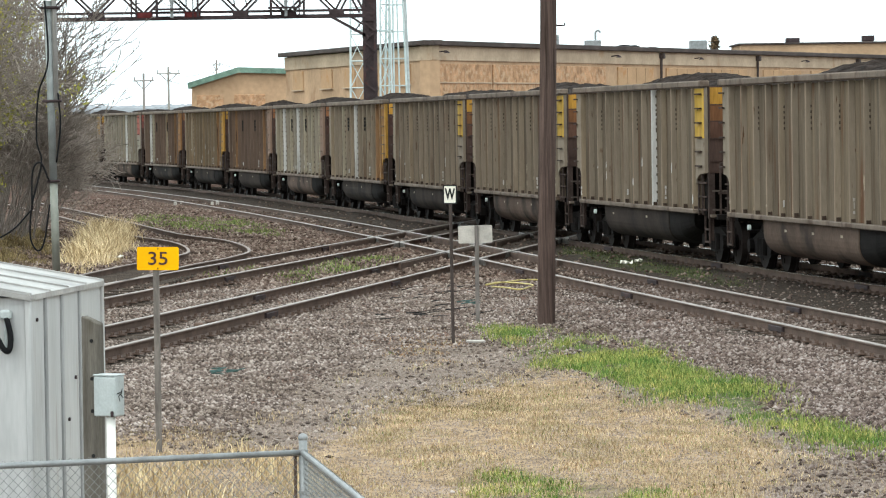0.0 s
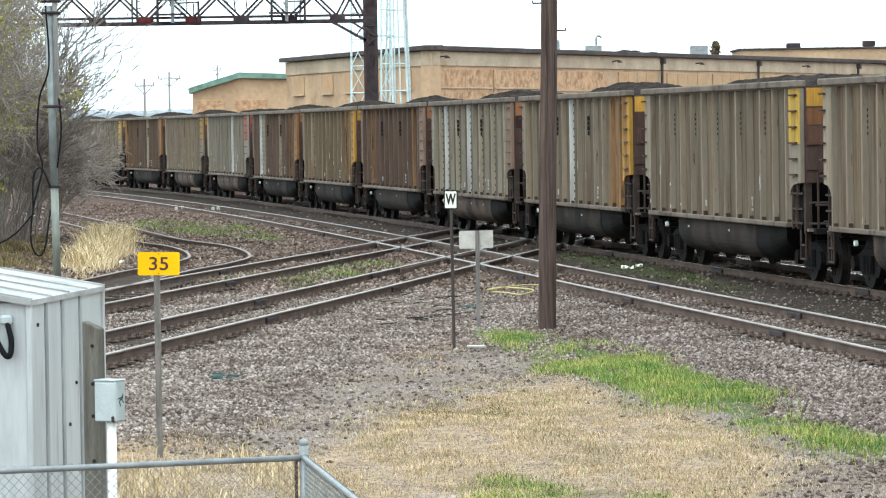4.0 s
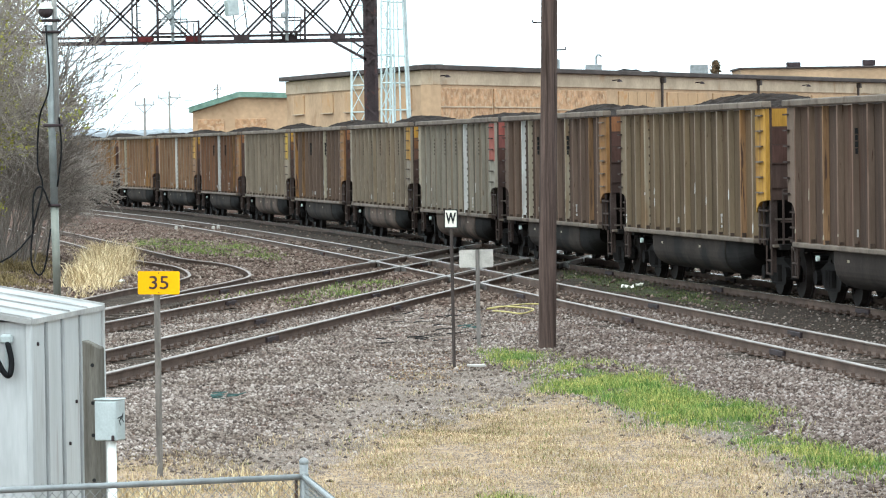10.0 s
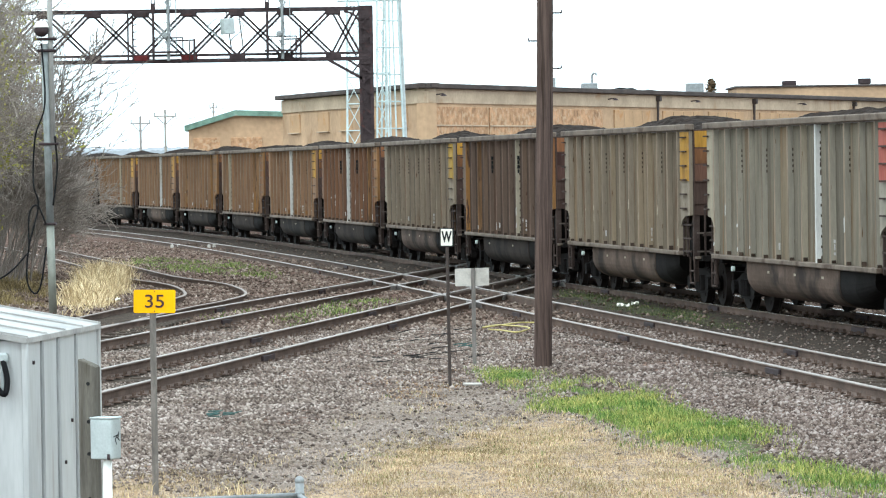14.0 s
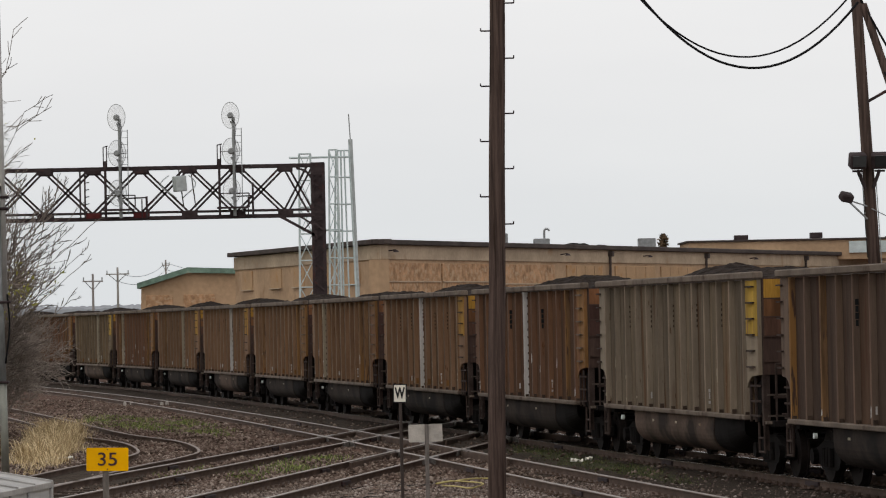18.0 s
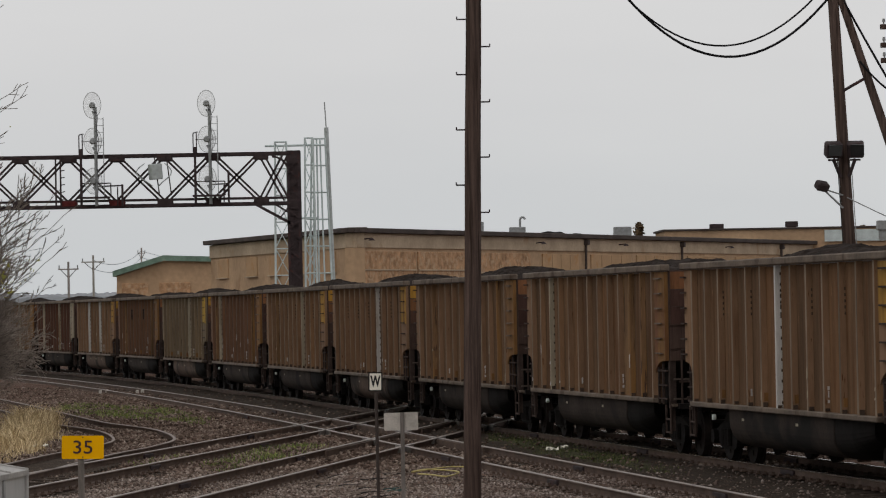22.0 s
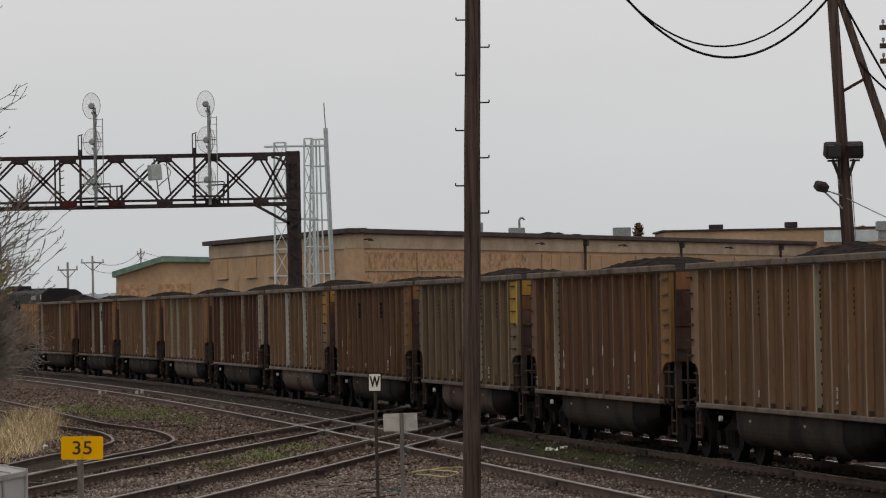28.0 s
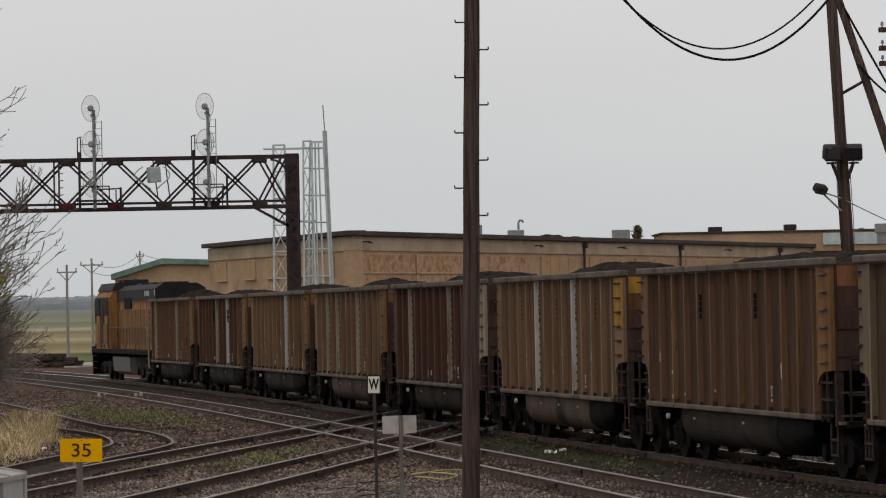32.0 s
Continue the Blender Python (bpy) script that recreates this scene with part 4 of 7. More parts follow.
    # bogie
    bm = bmesh.new()
    prism(bm, [(-1.15, 0.36), (-1.15, 0.56), (-0.75, 0.64), (-0.4, 0.74), (0.4, 0.74), (0.75, 0.64), (1.15, 0.56), (1.15, 0.36), (0.75, 0.36),
               (0.5, 0.24), (-0.5, 0.24), (-0.75, 0.36)], "y", -0.07, 0.07)
    for x in (-0.89, 0.89):
        rod(bm, (x, -0.16, 0.457), (x, 0.1, 0.457), 0.14, 10)
    for x in (-0.2, 0, 0.2):
        rod(bm, (x, -0.09, 0.3), (x, -0.09, 0.62), 0.07, 8)
    d["side_frame"] = mesh_of("side_frame", bm)
    # added black box that blocks the view through the bogie and darkens it
    d["brake_beam"] = mesh_of("brake_beam", box(bmesh.new(), (0, 0, 0.5), (1.5, 1.62, 0.36), None, 0.05))
    d["bolster"] = mesh_of("bolster", box(bmesh.new(), (0, 0, 0.62), (0.4, 2.0, 0.3), None, 0.03))
    bm = bmesh.new()
    rod(bm, (0, -1.0, 0), (0, 1.0, 0), 0.08, 10)
    for y in (-0.78, 0.78):
        o = math.copysign(0.06, y)
        rod(bm, (0, y - o, 0), (0, y + o, 0), 0.457, 24)
        rod(bm, (0, y - 1.6 * o, 0), (0, y - o, 0), 0.485, 24)
        rod(bm, (0, y + o, 0), (0, y + 1.6 * o, 0), 0.16, 12)
        for k in range(3):
            a = k * 2.094
            box(bm, (0.28 * math.cos(a), y + 1.1 * o, 0.28 * math.sin(a)), (0.09, 0.02, 0.09))
    d["wheelset"] = mesh_of("wheelset", bm)
    bm = bmesh.new()
    rod(bm, (0, 0, 0), (0, 0.05, 0), 0.28, 16)
    d["brake_wheel"] = mesh_of("brake_wheel", bm)
    bm = bmesh.new()
    for i, w in enumerate((0.06, 0.05, 0.06, 0.045)):
        box(bm, (0, 0, 0.17 - 0.115 * i), (0.012, w, 0.1))
    d["mark"] = mesh_of("mark", bm)
    bm = bmesh.new()
    for i, h in enumerate((0.05, 0.11, 0.06)):
        box(bm, (0, 0, 0.12 * i - 0.02 * (i == 2)), (0.012, 0.035 if i != 1 else 0.02, h))
    d["stencil"] = mesh_of("stencil", bm)
    bm = bmesh.new()
    for i in range(5):
        box(bm, (0, 0, 0.1 * i), (0.012, 0.022, 0.05))
    d["dots"] = mesh_of("faded_lettering", bm)
    d["bar_mark"] = mesh_of("bar_mark", box(bmesh.new(), (0, 0, 0), (0.012, 0.03, 0.13)))
    d["orange_patch"] = mesh_of("orange_patch", box(bmesh.new(), (0, 0, 0), (0.012, 0.07, 0.15)))
    d["reflector"] = mesh_of("reflector", rod(bmesh.new(), (0, -0.03, 0), (0, 0.03, 0), 0.05, 10))
    d["tag"] = mesh_of("tag", box(bmesh.new(), (0, 0, 0), (0.16, 0.02, 0.045)))
    return d


def coal_mesh(seed, high, tilt=0.0):
    """A long heaped coal load."""
    bm = bmesh.new()
    nx, ny = 132, 24
    g = []
    for i in range(nx + 1):
        x = -6.85 + 13.2 * i / nx
        row = []
        for j in range(ny + 1):
            y = -1.45 + 2.9 * j / ny
            u = abs(x + 0.25 + 0.5 * math.sin(seed * 2.3)) / 6.9
            edge = max(0.0, 1 - (abs(y) / 1.45) ** 2.0) * max(0.0, 1 - u ** 3.0)
            hump = 0.46 + 0.04 * math.sin(x * 0.5 + seed * 1.7) + 0.1 * noise.noise((x * 0.35, y * 0.5, seed * 5.1))
            z = 3.42 + edge * hump * high * max(0.35, 1 + tilt * (x + 1)) + 0.04 * noise.noise((x * 2.2, y * 2.2, seed)) + 0.065 * noise.noise((x * 5.5, y * 5.5, seed))
            row.append(bm.verts.new((x, y, z)))
        g.append(row)
    for a, b in zip(g, g[1:]):
        for j in range(ny):
            bm.faces.new((a[j], b[j], b[j + 1], a[j + 1]))
    return mesh_of("coal_load", bm)


CM = car_meshes()
COAL = [coal_mesh(i, 1.0) for i in range(6)] + [coal_mesh(2, 1.15, -0.05), coal_mesh(3, 1.05, -0.04)]
wheelsets = []
# colours of the bands of the end sheet, from the top and darker downwards, and of the corner sheet and its painted head
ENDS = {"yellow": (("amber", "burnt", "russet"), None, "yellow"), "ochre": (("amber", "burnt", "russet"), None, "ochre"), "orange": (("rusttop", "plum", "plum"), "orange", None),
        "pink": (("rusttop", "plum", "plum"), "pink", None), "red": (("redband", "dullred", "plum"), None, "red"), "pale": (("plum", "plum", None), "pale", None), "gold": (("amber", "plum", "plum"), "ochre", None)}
END_WORDS = {"yellow": "yellow", "ochre": "ochre", "orange": "rusty orange", "pink": "faded rust", "red": "red", "pale": "faded pale", "gold": "golden"}


def coal_car(k, paint, white, pale, rusty, near_end, marks, tub):
    """One gondola; white, pale, rusty: ribs in other colours, counted from the rear."""
    words = {"tan": "tan", "olive": "olive tan", "brown": "rust brown", "sienna": "brownish tan", "umber": "dark brown", "maroon": "dark reddish brown", "cream": "pale cream"}[paint]
    c = thing("coal_car", f"{words} steel coal gondola with {END_WORDS[near_end]} end, heaped full", "freight car", "cars of the coal train")
    p = M[paint]
    bands, corner, head = ENDS[near_end]
    shared("shell", CM["shell"], M[paint + "_panel"], c, None, "side sheets, darkened by colour for the shade between ribs")
    for side in (-1, 1):
        turn = 0 if side < 0 else 180
        for i, x in enumerate(RIB_X):
            hue, said = p, ""
            if side < 0 and i in white:
                hue, said = M["stripe"], "white painted rib"
            elif side < 0 and i in pale:
                hue, said = M["pale"], "faded pale rib"
            elif side < 0 and i in rusty:
                hue, said = M["rust_panel"], "rust streaked rib"
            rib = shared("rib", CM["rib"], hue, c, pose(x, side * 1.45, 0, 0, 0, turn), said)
            if side < 0 and not said:
                shared("rib_cap", CM["rib_cap"], M["darkdust" if paint in ("maroon", "umber", "brown") else "dust"], rib, None, "paler outer edge")
            if side < 0 and said and said[0] != "r":
                tagged(shared("rivet_seam", CM["bolts"], M["rivet"], rib), kind="stuff")
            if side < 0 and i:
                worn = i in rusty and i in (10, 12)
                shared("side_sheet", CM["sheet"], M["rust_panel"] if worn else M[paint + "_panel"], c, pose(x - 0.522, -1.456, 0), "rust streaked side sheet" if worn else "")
        shared("top_chord", CM["chord"], M["chord"], c, pose(0, side * 1.53, 0))
        shared("side_sill", CM["sill"], M["chord"], c, pose(0, side * 1.5, 0))
        for end in (-1, 1):
            m = pose(6.12, side * 1.5, 0) if end > 0 else pose(-6.74, side * 1.5, 0, 0, 0, 180) @ Matrix.Diagonal((0.62, 1, 1, 1))
            strip = shared("corner_sheet", CM["strip"], M[corner] if corner and end > 0 else p, c, m)
            if end > 0 and head:
                shared("painted_patch", CM["patch"], M[head], strip, None, "painted head of the corner sheet")
            if side < 0:
                for i in range(6):
                    shared("rung", CM["rung"], M["chord"] if corner and end > 0 else M["post"], strip, pose(0 if end > 0 else 0.35, -0.075 if end > 0 else 0.075, 2.0 + 0.29 * i))
            shared("grab_iron", CM["grab"], M["post"], c, m)
    for end in (-1, 1):
        turn = 0 if end > 0 else 180
        x = 7.02 if end > 0 else -7.26
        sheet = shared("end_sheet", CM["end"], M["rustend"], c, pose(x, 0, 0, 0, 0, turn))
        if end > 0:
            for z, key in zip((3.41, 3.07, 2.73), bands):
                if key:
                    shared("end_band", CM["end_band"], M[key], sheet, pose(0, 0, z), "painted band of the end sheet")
            shared("end_ladder", CM["end_ladder"], M["rung"], c, pose(x, 0, 0))
        shared("end_walkway", CM["walkway"], M["chord"], c, pose(x + 0.1 * end, 0, 1.0))
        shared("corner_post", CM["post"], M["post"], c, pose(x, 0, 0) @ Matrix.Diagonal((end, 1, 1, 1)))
        # black sheet gives the open car end its shaded hollow
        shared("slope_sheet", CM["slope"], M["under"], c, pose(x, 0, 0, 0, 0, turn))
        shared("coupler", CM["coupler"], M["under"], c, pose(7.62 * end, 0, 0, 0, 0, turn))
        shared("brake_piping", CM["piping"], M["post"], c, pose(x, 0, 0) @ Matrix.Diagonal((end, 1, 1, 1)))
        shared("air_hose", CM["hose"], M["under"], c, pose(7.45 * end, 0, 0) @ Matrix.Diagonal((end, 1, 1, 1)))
        shared("step_stirrup", CM["stirrup"], M["post"], c, pose(6.85 if end > 0 else -7.1, -0.04, 0))
        b = link(new("bogie"), c)
        b.matrix_basis = pose(5.9 * end, 0, 0)
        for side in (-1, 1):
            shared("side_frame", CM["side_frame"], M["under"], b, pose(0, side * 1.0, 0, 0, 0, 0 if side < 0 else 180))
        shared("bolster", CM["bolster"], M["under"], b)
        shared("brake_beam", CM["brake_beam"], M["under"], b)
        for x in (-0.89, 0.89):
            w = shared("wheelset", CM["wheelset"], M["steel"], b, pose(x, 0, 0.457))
            wheelsets.append((w, x, 0.457))
    tagged(shared("foot_grime", CM["foot_grime"], M["rivet"], c, None, "dark rust at the feet of the ribs"), kind="stuff")
    tagged(shared("flaked_paint", CM["flakes_" + "abc"[k % 3]], M["stripe"] if k % 2 else M["pale"], c, None, "pale patches where the paint has flaked"), kind="stuff")
    shared("brake_wheel", CM["brake_wheel"], M["under"], c, pose(-7.5, -0.7, 1.6, 0, 0, 90))
    body = shared("tub", CM["tub"], M[tub], c)
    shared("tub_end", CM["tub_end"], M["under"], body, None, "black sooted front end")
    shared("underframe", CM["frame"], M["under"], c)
    shared("coal_load", COAL[6 + (k == 26)] if k >= 26 else COAL[k % 6], M["coal"], c, pose(0, 0, 0, 0, 0, 0 if k % 3 or k >= 26 else 180))
    if marks:
        for x in (RIB_X[4], RIB_X[8]):
            shared("mark", CM["mark"], M["mark"], c, pose(x + 0.058, -1.505, 2.95))
    elif head:
        for i in (2, 4, 6, 8, 10):
            tagged(shared("faded_lettering", CM["dots"], M["rivet"], c, pose(RIB_X[i] + 0.056, -1.475, 2.75)), kind="stuff")
    shared("stencil", CM["stencil"], M["stripe"], c, pose(RIB_X[9] + 0.058, -1.5, 1.3), "small white stencil")
    shared("bar_mark", CM["bar_mark"], M["stripe"], c, pose(RIB_X[4 + k % 2] + 0.058, -1.5, 1.36))
    if k in (14, 16, 20, 21):
        for i in (2, 5, 7, 10):
            shared("orange_patch", CM["orange_patch"], M["orange"], c, pose(RIB_X[i] + 0.058, -1.5, 1.3), "orange primer patch")
    # small white disc low on the side near the rear bogie
    shared("reflector", CM["reflector"], M["white"], c, pose(-5.15, -1.52, 0.86))
    for x in (-3.0, 0.8) if tub == "darktub" else (-2.2, -0.1, 2.0):
        shared("tag", CM["tag"], M["pale"], c, pose(x, -1.5, 0.86))
    return c


# paint; white, pale and rusty ribs; colour of the end that faces the head of the train; lettering; tub
CARS = {-2: ("tan", (), (), (), "yellow", 0, "tub"), -1: ("olive", (6,), (), (), "orange", 0, "darktub"), 0: ("tan", (), (), (), "yellow", 0, "tub"), 1: ("tan", (8,), (), (), "yellow", 0, "darktub"),
        2: ("tan", (), (), (), "yellow", 0, "tub"), 3: ("tan", (), (), (), "yellow", 0, "darktub"), 4: ("tan", (6,), (3,), (11, 12), "gold", 1, "darktub"), 5: ("cream", (2, 6), (1, 4, 8, 10, 12), (), "pink", 1, "tub"),
        6: ("umber", (), (), (2, 11), "pink", 1, "darktub"), 7: ("olive", (), (2,), (11,), "gold", 0, "darktub"), 8: ("umber", (2,), (3, 8), (11,), "orange", 1, "darktub"), 9: ("cream", (8,), (), (), "red", 0, "tub"),
        10: ("tan", (), (), (), "ochre", 0, "tub"), 11: ("umber", (), (8,), (0, 2), "orange", 1, "darktub"), 12: ("tan", (), (), (), "yellow", 0, "tub"), 13: ("brown", (6,), (), (11,), "orange", 1, "darktub"),
        14: ("sienna", (6,), (), (), "ochre", 0, "darktub"), 15: ("sienna", (), (2,), (10, 11), "orange", 0, "darktub"), 16: ("sienna", (), (), (2, 11), "orange", 0, "darktub"), 17: ("sienna", (8,), (), (), "ochre", 0, "tub"),
        18: ("sienna", (), (8,), (2,), "ochre", 0, "darktub"), 19: ("brown", (), (2,), (1, 11), "orange", 0, "darktub"), 20: ("olive", (), (8,), (), "yellow", 0, "tub"), 21: ("brown", (), (), (2, 11), "orange", 1, "darktub"),
        22: ("sienna", (4, 8), (), (), "ochre", 0, "tub"), 23: ("maroon", (), (2, 8), (), "pale", 0, "darktub"), 24: ("sienna", (), (2, 4, 8), (), "orange", 0, "tub"), 25: ("sienna", (8,), (), (11,), "orange", 0, "darktub"),
        26: ("maroon", (8,), (5,), (11,), "orange", 1, "darktub"), 27: ("brown", (), (1, 8), (11,), "orange", 0, "darktub")}
train = {k: coal_car(k, *v) for k, v in CARS.items()}


# ---- siding, diamonds ----
def smooth_line(pts, n=10):
    """A curve through points (Catmull-Rom)."""
    p = [np.array(q, float) for q in pts]
    p = [2 * p[0] - p[1], *p, 2 * p[-1] - p[-2]]
    out = []
    for a, b, c, d in zip(p, p[1:], p[2:], p[3:]):
        for i in range(n):
            t = i / n
            out.append(0.5 * (2 * b + (c - a) * t + (2 * a - 5 * b + 4 * c - d) * t * t + (3 * b - a - 3 * c + d) * t ** 3))
    out.append(p[-2])
    return out


def offset_line(line, o):
    r = []
    for i, p in enumerate(line):
        d = line[min(i + 1, len(line) - 1)] - line[max(i - 1, 0)]
        d = d / np.hypot(*d)
        r.append((p[0] + d[1] * o, p[1] - d[0] * o, 0.0))
    return r


SIDING = smooth_line([(-17.5, 168), (-13.7, 147), (-10.9, 131), (-8.0, 113.5), (-6.1, 105), (-5.2, 97), (-5.4, 92), (-5.98, 87.5), (-6.4, 83), (-6.95, 77), (-8.6, 62), (-11.5, 46)])
M["oldhead"] = mat("dull_rail_head", (0.17, 0.145, 0.125), 0.6, 0.3, 0.25, 2)
siding = track("track_siding", [offset_line(SIDING, -0.72), offset_line(SIDING, 0.72)], "rusty curved siding track overgrown with weeds", M["oldhead"])
for i in range(0, len(SIDING) - 1, 1):
    d = SIDING[i + 1] - SIDING[i]
    steps = max(1, int(np.hypot(*d) / 0.7))
    for j in range(steps):
        q = SIDING[i] + d * j / steps
        if q[1] > 60:
            shared("tie", TIE_MESH, None, siding, pose(q[0], q[1], 0.075 if q[1] < 90 else -0.005, 0, 0, -math.degrees(math.atan2(d[0], d[1]))))
ties_along(tracks["main_near"], MAIN_NEAR, 44, 150)
ties_along(tracks["main_far"], MAIN_FAR, 50, 150)
ties_along(tracks["cross_near"], CROSS_NEAR, 44, 125)
ties_along(tracks["cross_far"], CROSS_FAR, 60, 125)
for key, c, shift in (("main_near", MAIN_NEAR, 2.0), ("main_far", MAIN_FAR, 4.0), ("cross_near", CROSS_NEAR, 3.2), ("cross_far", CROSS_FAR, 7.0)):
    joints_along(tracks[key], c, 45, 130, shift)
M["frog"] = mat("manganese_frog", (0.24, 0.225, 0.21), 0.45, 0.6, 0.3, 2)


def diamonds():
    """Cast crossing frogs and guard rails where two tracks cross."""
    d = thing("track_diamond", "worn cast steel crossing diamonds of four tracks", "railway crossing", kind="structure")
    for a in (MAIN_NEAR, MAIN_FAR):
        for b in (CROSS_NEAR, CROSS_FAR):
            ends = []
            for oa in (-GAUGE, GAUGE):
                for ob in (-GAUGE, GAUGE):
                    y = 90.0
                    for _ in range(60):
                        fa = line_x(a, y) + oa * 1.008 - line_x(b, y) - ob * 1.013
                        ga = (line_x(a, y + 0.1) - line_x(b, y + 0.1) - line_x(a, y) + line_x(b, y)) / 0.1
                        y -= fa / ga
                    x = line_x(a, y) + oa * 1.008
                    ends.append((x, y))
                    for c in (a, b):
                        s = (line_x(c, y + 0.5) - line_x(c, y - 0.5))
                        v = Vector((s, 1, 0)).normalized()
                        bm = bmesh.new()
                        bar(bm, Vector((x, y, 0.13)) - v * 1.1, Vector((x, y, 0.13)) + v * 1.1, 0.1, 0.118)
                        part("frog", bm, M["frog"], d)
            for c, o in ((a, GAUGE), (b, GAUGE)):
                y0, y1 = min(e[1] for e in ends) - 2, max(e[1] for e in ends) + 2
                for sgn in (-1, 1):
                    line = line_points(c, y0, y1, 1.0, sgn * (o - 0.13))
                    part("guard_rail", sweep(bmesh.new(), [(-0.022, 0.03), (0.022, 0.03), (0.022, 0.172), (-0.022, 0.172)], line), M["rail"], d)


diamonds()


# ---- brick warehouse ----
def wall_frame(a, b):
    """A pose with x along the wall from a to b and y into the building."""
    d = Vector(b) - Vector(a)
    return pose(a[0], a[1], 0, 0, 0, math.degrees(math.atan2(d.y, d.x))), d.length


def warehouse():
    w = thing("warehouse", "long flat-roofed tan brick warehouse with bricked-up windows", "building")
    corner, left, right = (-0.25, 193.0), (-8.1, 222.0), (40.5, 288.0)
    m, n = wall_frame(corner, right)
    wall = part("wall", box(bmesh.new(), (n / 2, 0.25, 3.05), (n, 0.5, 6.1)), M["brick"], w)
    wall.matrix_basis = m
    band = part("fascia", box(bmesh.new(), (n / 2, 0.2, 6.45), (n, 0.56, 0.7), None, 0.02), M["concrete"], w, "weathered concrete band")
    band.matrix_basis = m
    edge = part("roof_edge", box(bmesh.new(), (n / 2, 0.1, 6.92), (n + 0.6, 0.9, 0.24), None, 0.03), M["roofedge"], w, "dark tar roof edge")
    edge.matrix_basis = m
    for x0, x1, z0 in ((0.9, 7.4, 5.1), (7.7, 15.0, 5.1), (15.4, 23.2, 5.0), (25, 30.5, 4.6), (32.5, 39, 4.6), (40, 46, 4.6), (49, 56, 4.6), (58, 66, 4.6)):
        q = part("window_infill", box(bmesh.new(), ((x0 + x1) / 2, -0.02, (z0 + 6.0) / 2 - 1.2), (x1 - x0, 0.12, 6.0 - z0 + 2.3), None, 0.02), M["infill"] if x0 < 20 else M["board"], w)
        q.matrix_basis = m
        for j in range(1, 4 if x0 > 20 else 1):
            xj = x0 + (x1 - x0) * j / 4
            part("board_joint", box(bmesh.new(), (xj, -0.085, (z0 + 6.0) / 2 - 1.2), (0.05, 0.03, 6.0 - z0 + 2.2)), M["brick"], q)
        s = part("window_sill", box(bmesh.new(), ((x0 + x1) / 2, -0.06, z0 - 0.05), (x1 - x0, 0.16, 0.07), None, 0.01), M["concrete"], w)
        s.matrix_basis = m
    for x in (31.45, 47.7, 67.0):
        bm = bmesh.new()
        rod(bm, (x - 0.3, -0.16, 0.2), (x, -0.16, 6.5), 0.075, 8)
        box(bm, (x, -0.2, 6.6), (0.26, 0.3, 0.3), None, 0.03)
        part("downpipe", bm, M["roofedge"], w).matrix_basis = m
    for x in (0.9, 24.0, 37.0, 56.0):
        bm = bmesh.new()
        rod(bm, (x, 0, 6.5), (x, -0.5, 6.55), 0.03, 6)
        rod(bm, (x, -0.5, 6.44), (x, -0.5, 6.55), 0.17, 10, 0.05)
        part("wall_lamp", bm, M["iron"], w).matrix_basis = m
    m2, n2 = wall_frame(left, corner)
    part("wall", box(bmesh.new(), (n2 / 2, 0.25, 3.05), (n2, 0.5, 6.1)), M["brick"], w).matrix_basis = m2
    part("fascia", box(bmesh.new(), (n2 / 2, 0.2, 6.45), (n2, 0.56, 0.7), None, 0.02), M["concrete"], w).matrix_basis = m2
    part("roof_edge", box(bmesh.new(), (n2 / 2, 0.1, 6.94), (n2 + 0.6, 0.95, 0.24), None, 0.03), M["roofedge"], w).matrix_basis = m2
    for u in (27.0, 20.5, 15.6, 10.4, 4.6):
        x = n2 - u
        part("boarded_window", box(bmesh.new(), (x, -0.01, 5.5), (2.3, 0.1, 1.0), None, 0.015), M["board"], w).matrix_basis = m2
        part("window_sill", box(bmesh.new(), (x, -0.06, 4.98), (2.4, 0.18, 0.06), None, 0.01), M["concrete"], w).matrix_basis = m2
    # flat roof and the hidden walls behind
    bm = bmesh.new()
    prism(bm, [corner, right, (22, 330), left], "z", 6.6, 6.72)
    part("roof", bm, M["roofedge"], w)
    for a, b in ((right, (22, 330)), ((22, 330), left)):
        mm, nn = wall_frame(a, b)
        part("wall", box(bmesh.new(), (nn / 2, 0.25, 3.2), (nn, 0.5, 6.4)), M["brick"], w).matrix_basis = mm
    # raised block on the roof
    pent = part("penthouse", box(bmesh.new(), (31.5, 265, 7.2), (24, 8, 1.25)), M["brick"], w, "low brick block on the roof")
    part("roof_edge", box(bmesh.new(), (31.5, 265, 7.88), (24.3, 8.3, 0.12), None, 0.02), M["roofedge"], pent)
    part("pale_panel", box(bmesh.new(), (34.0, 260.9, 7.35), (8.5, 0.1, 0.75)), M["palegreen"], pent, "pale green sheet panel")
    for x, y, z, s, mt in ((23.02, 263, 8.11, (0.87, 0.8, 0.32), "iron"), (27.87, 263, 8.17, (0.77, 0.8, 0.36), "iron"), (15.1, 234.5, 7.35, (1.0, 0.9, 0.6), "galv"),
                           (8.3, 214.9, 7.15, (0.85, 0.8, 0.42), "galv"), (6.2, 214, 7.25, (0.6, 0.6, 0.8), "galv"), (33.2, 258, 7.9, (0.9, 0.8, 0.6), "galv")):
        bm = bmesh.new()
        box(bm, (0, 0, 0), s, None, 0.03)
        box(bm, (0, 0, -s[2] / 2 - 0.3), (s[0] * 0.7, s[1] * 0.7, 0.7))
        part("roof_vent", bm, M[mt], w).matrix_basis = pose(x, y, z)
    bm = bmesh.new()
    rod(bm, (8.45, 214.9, 7.3), (8.45, 214.9, 7.75), 0.06, 8)
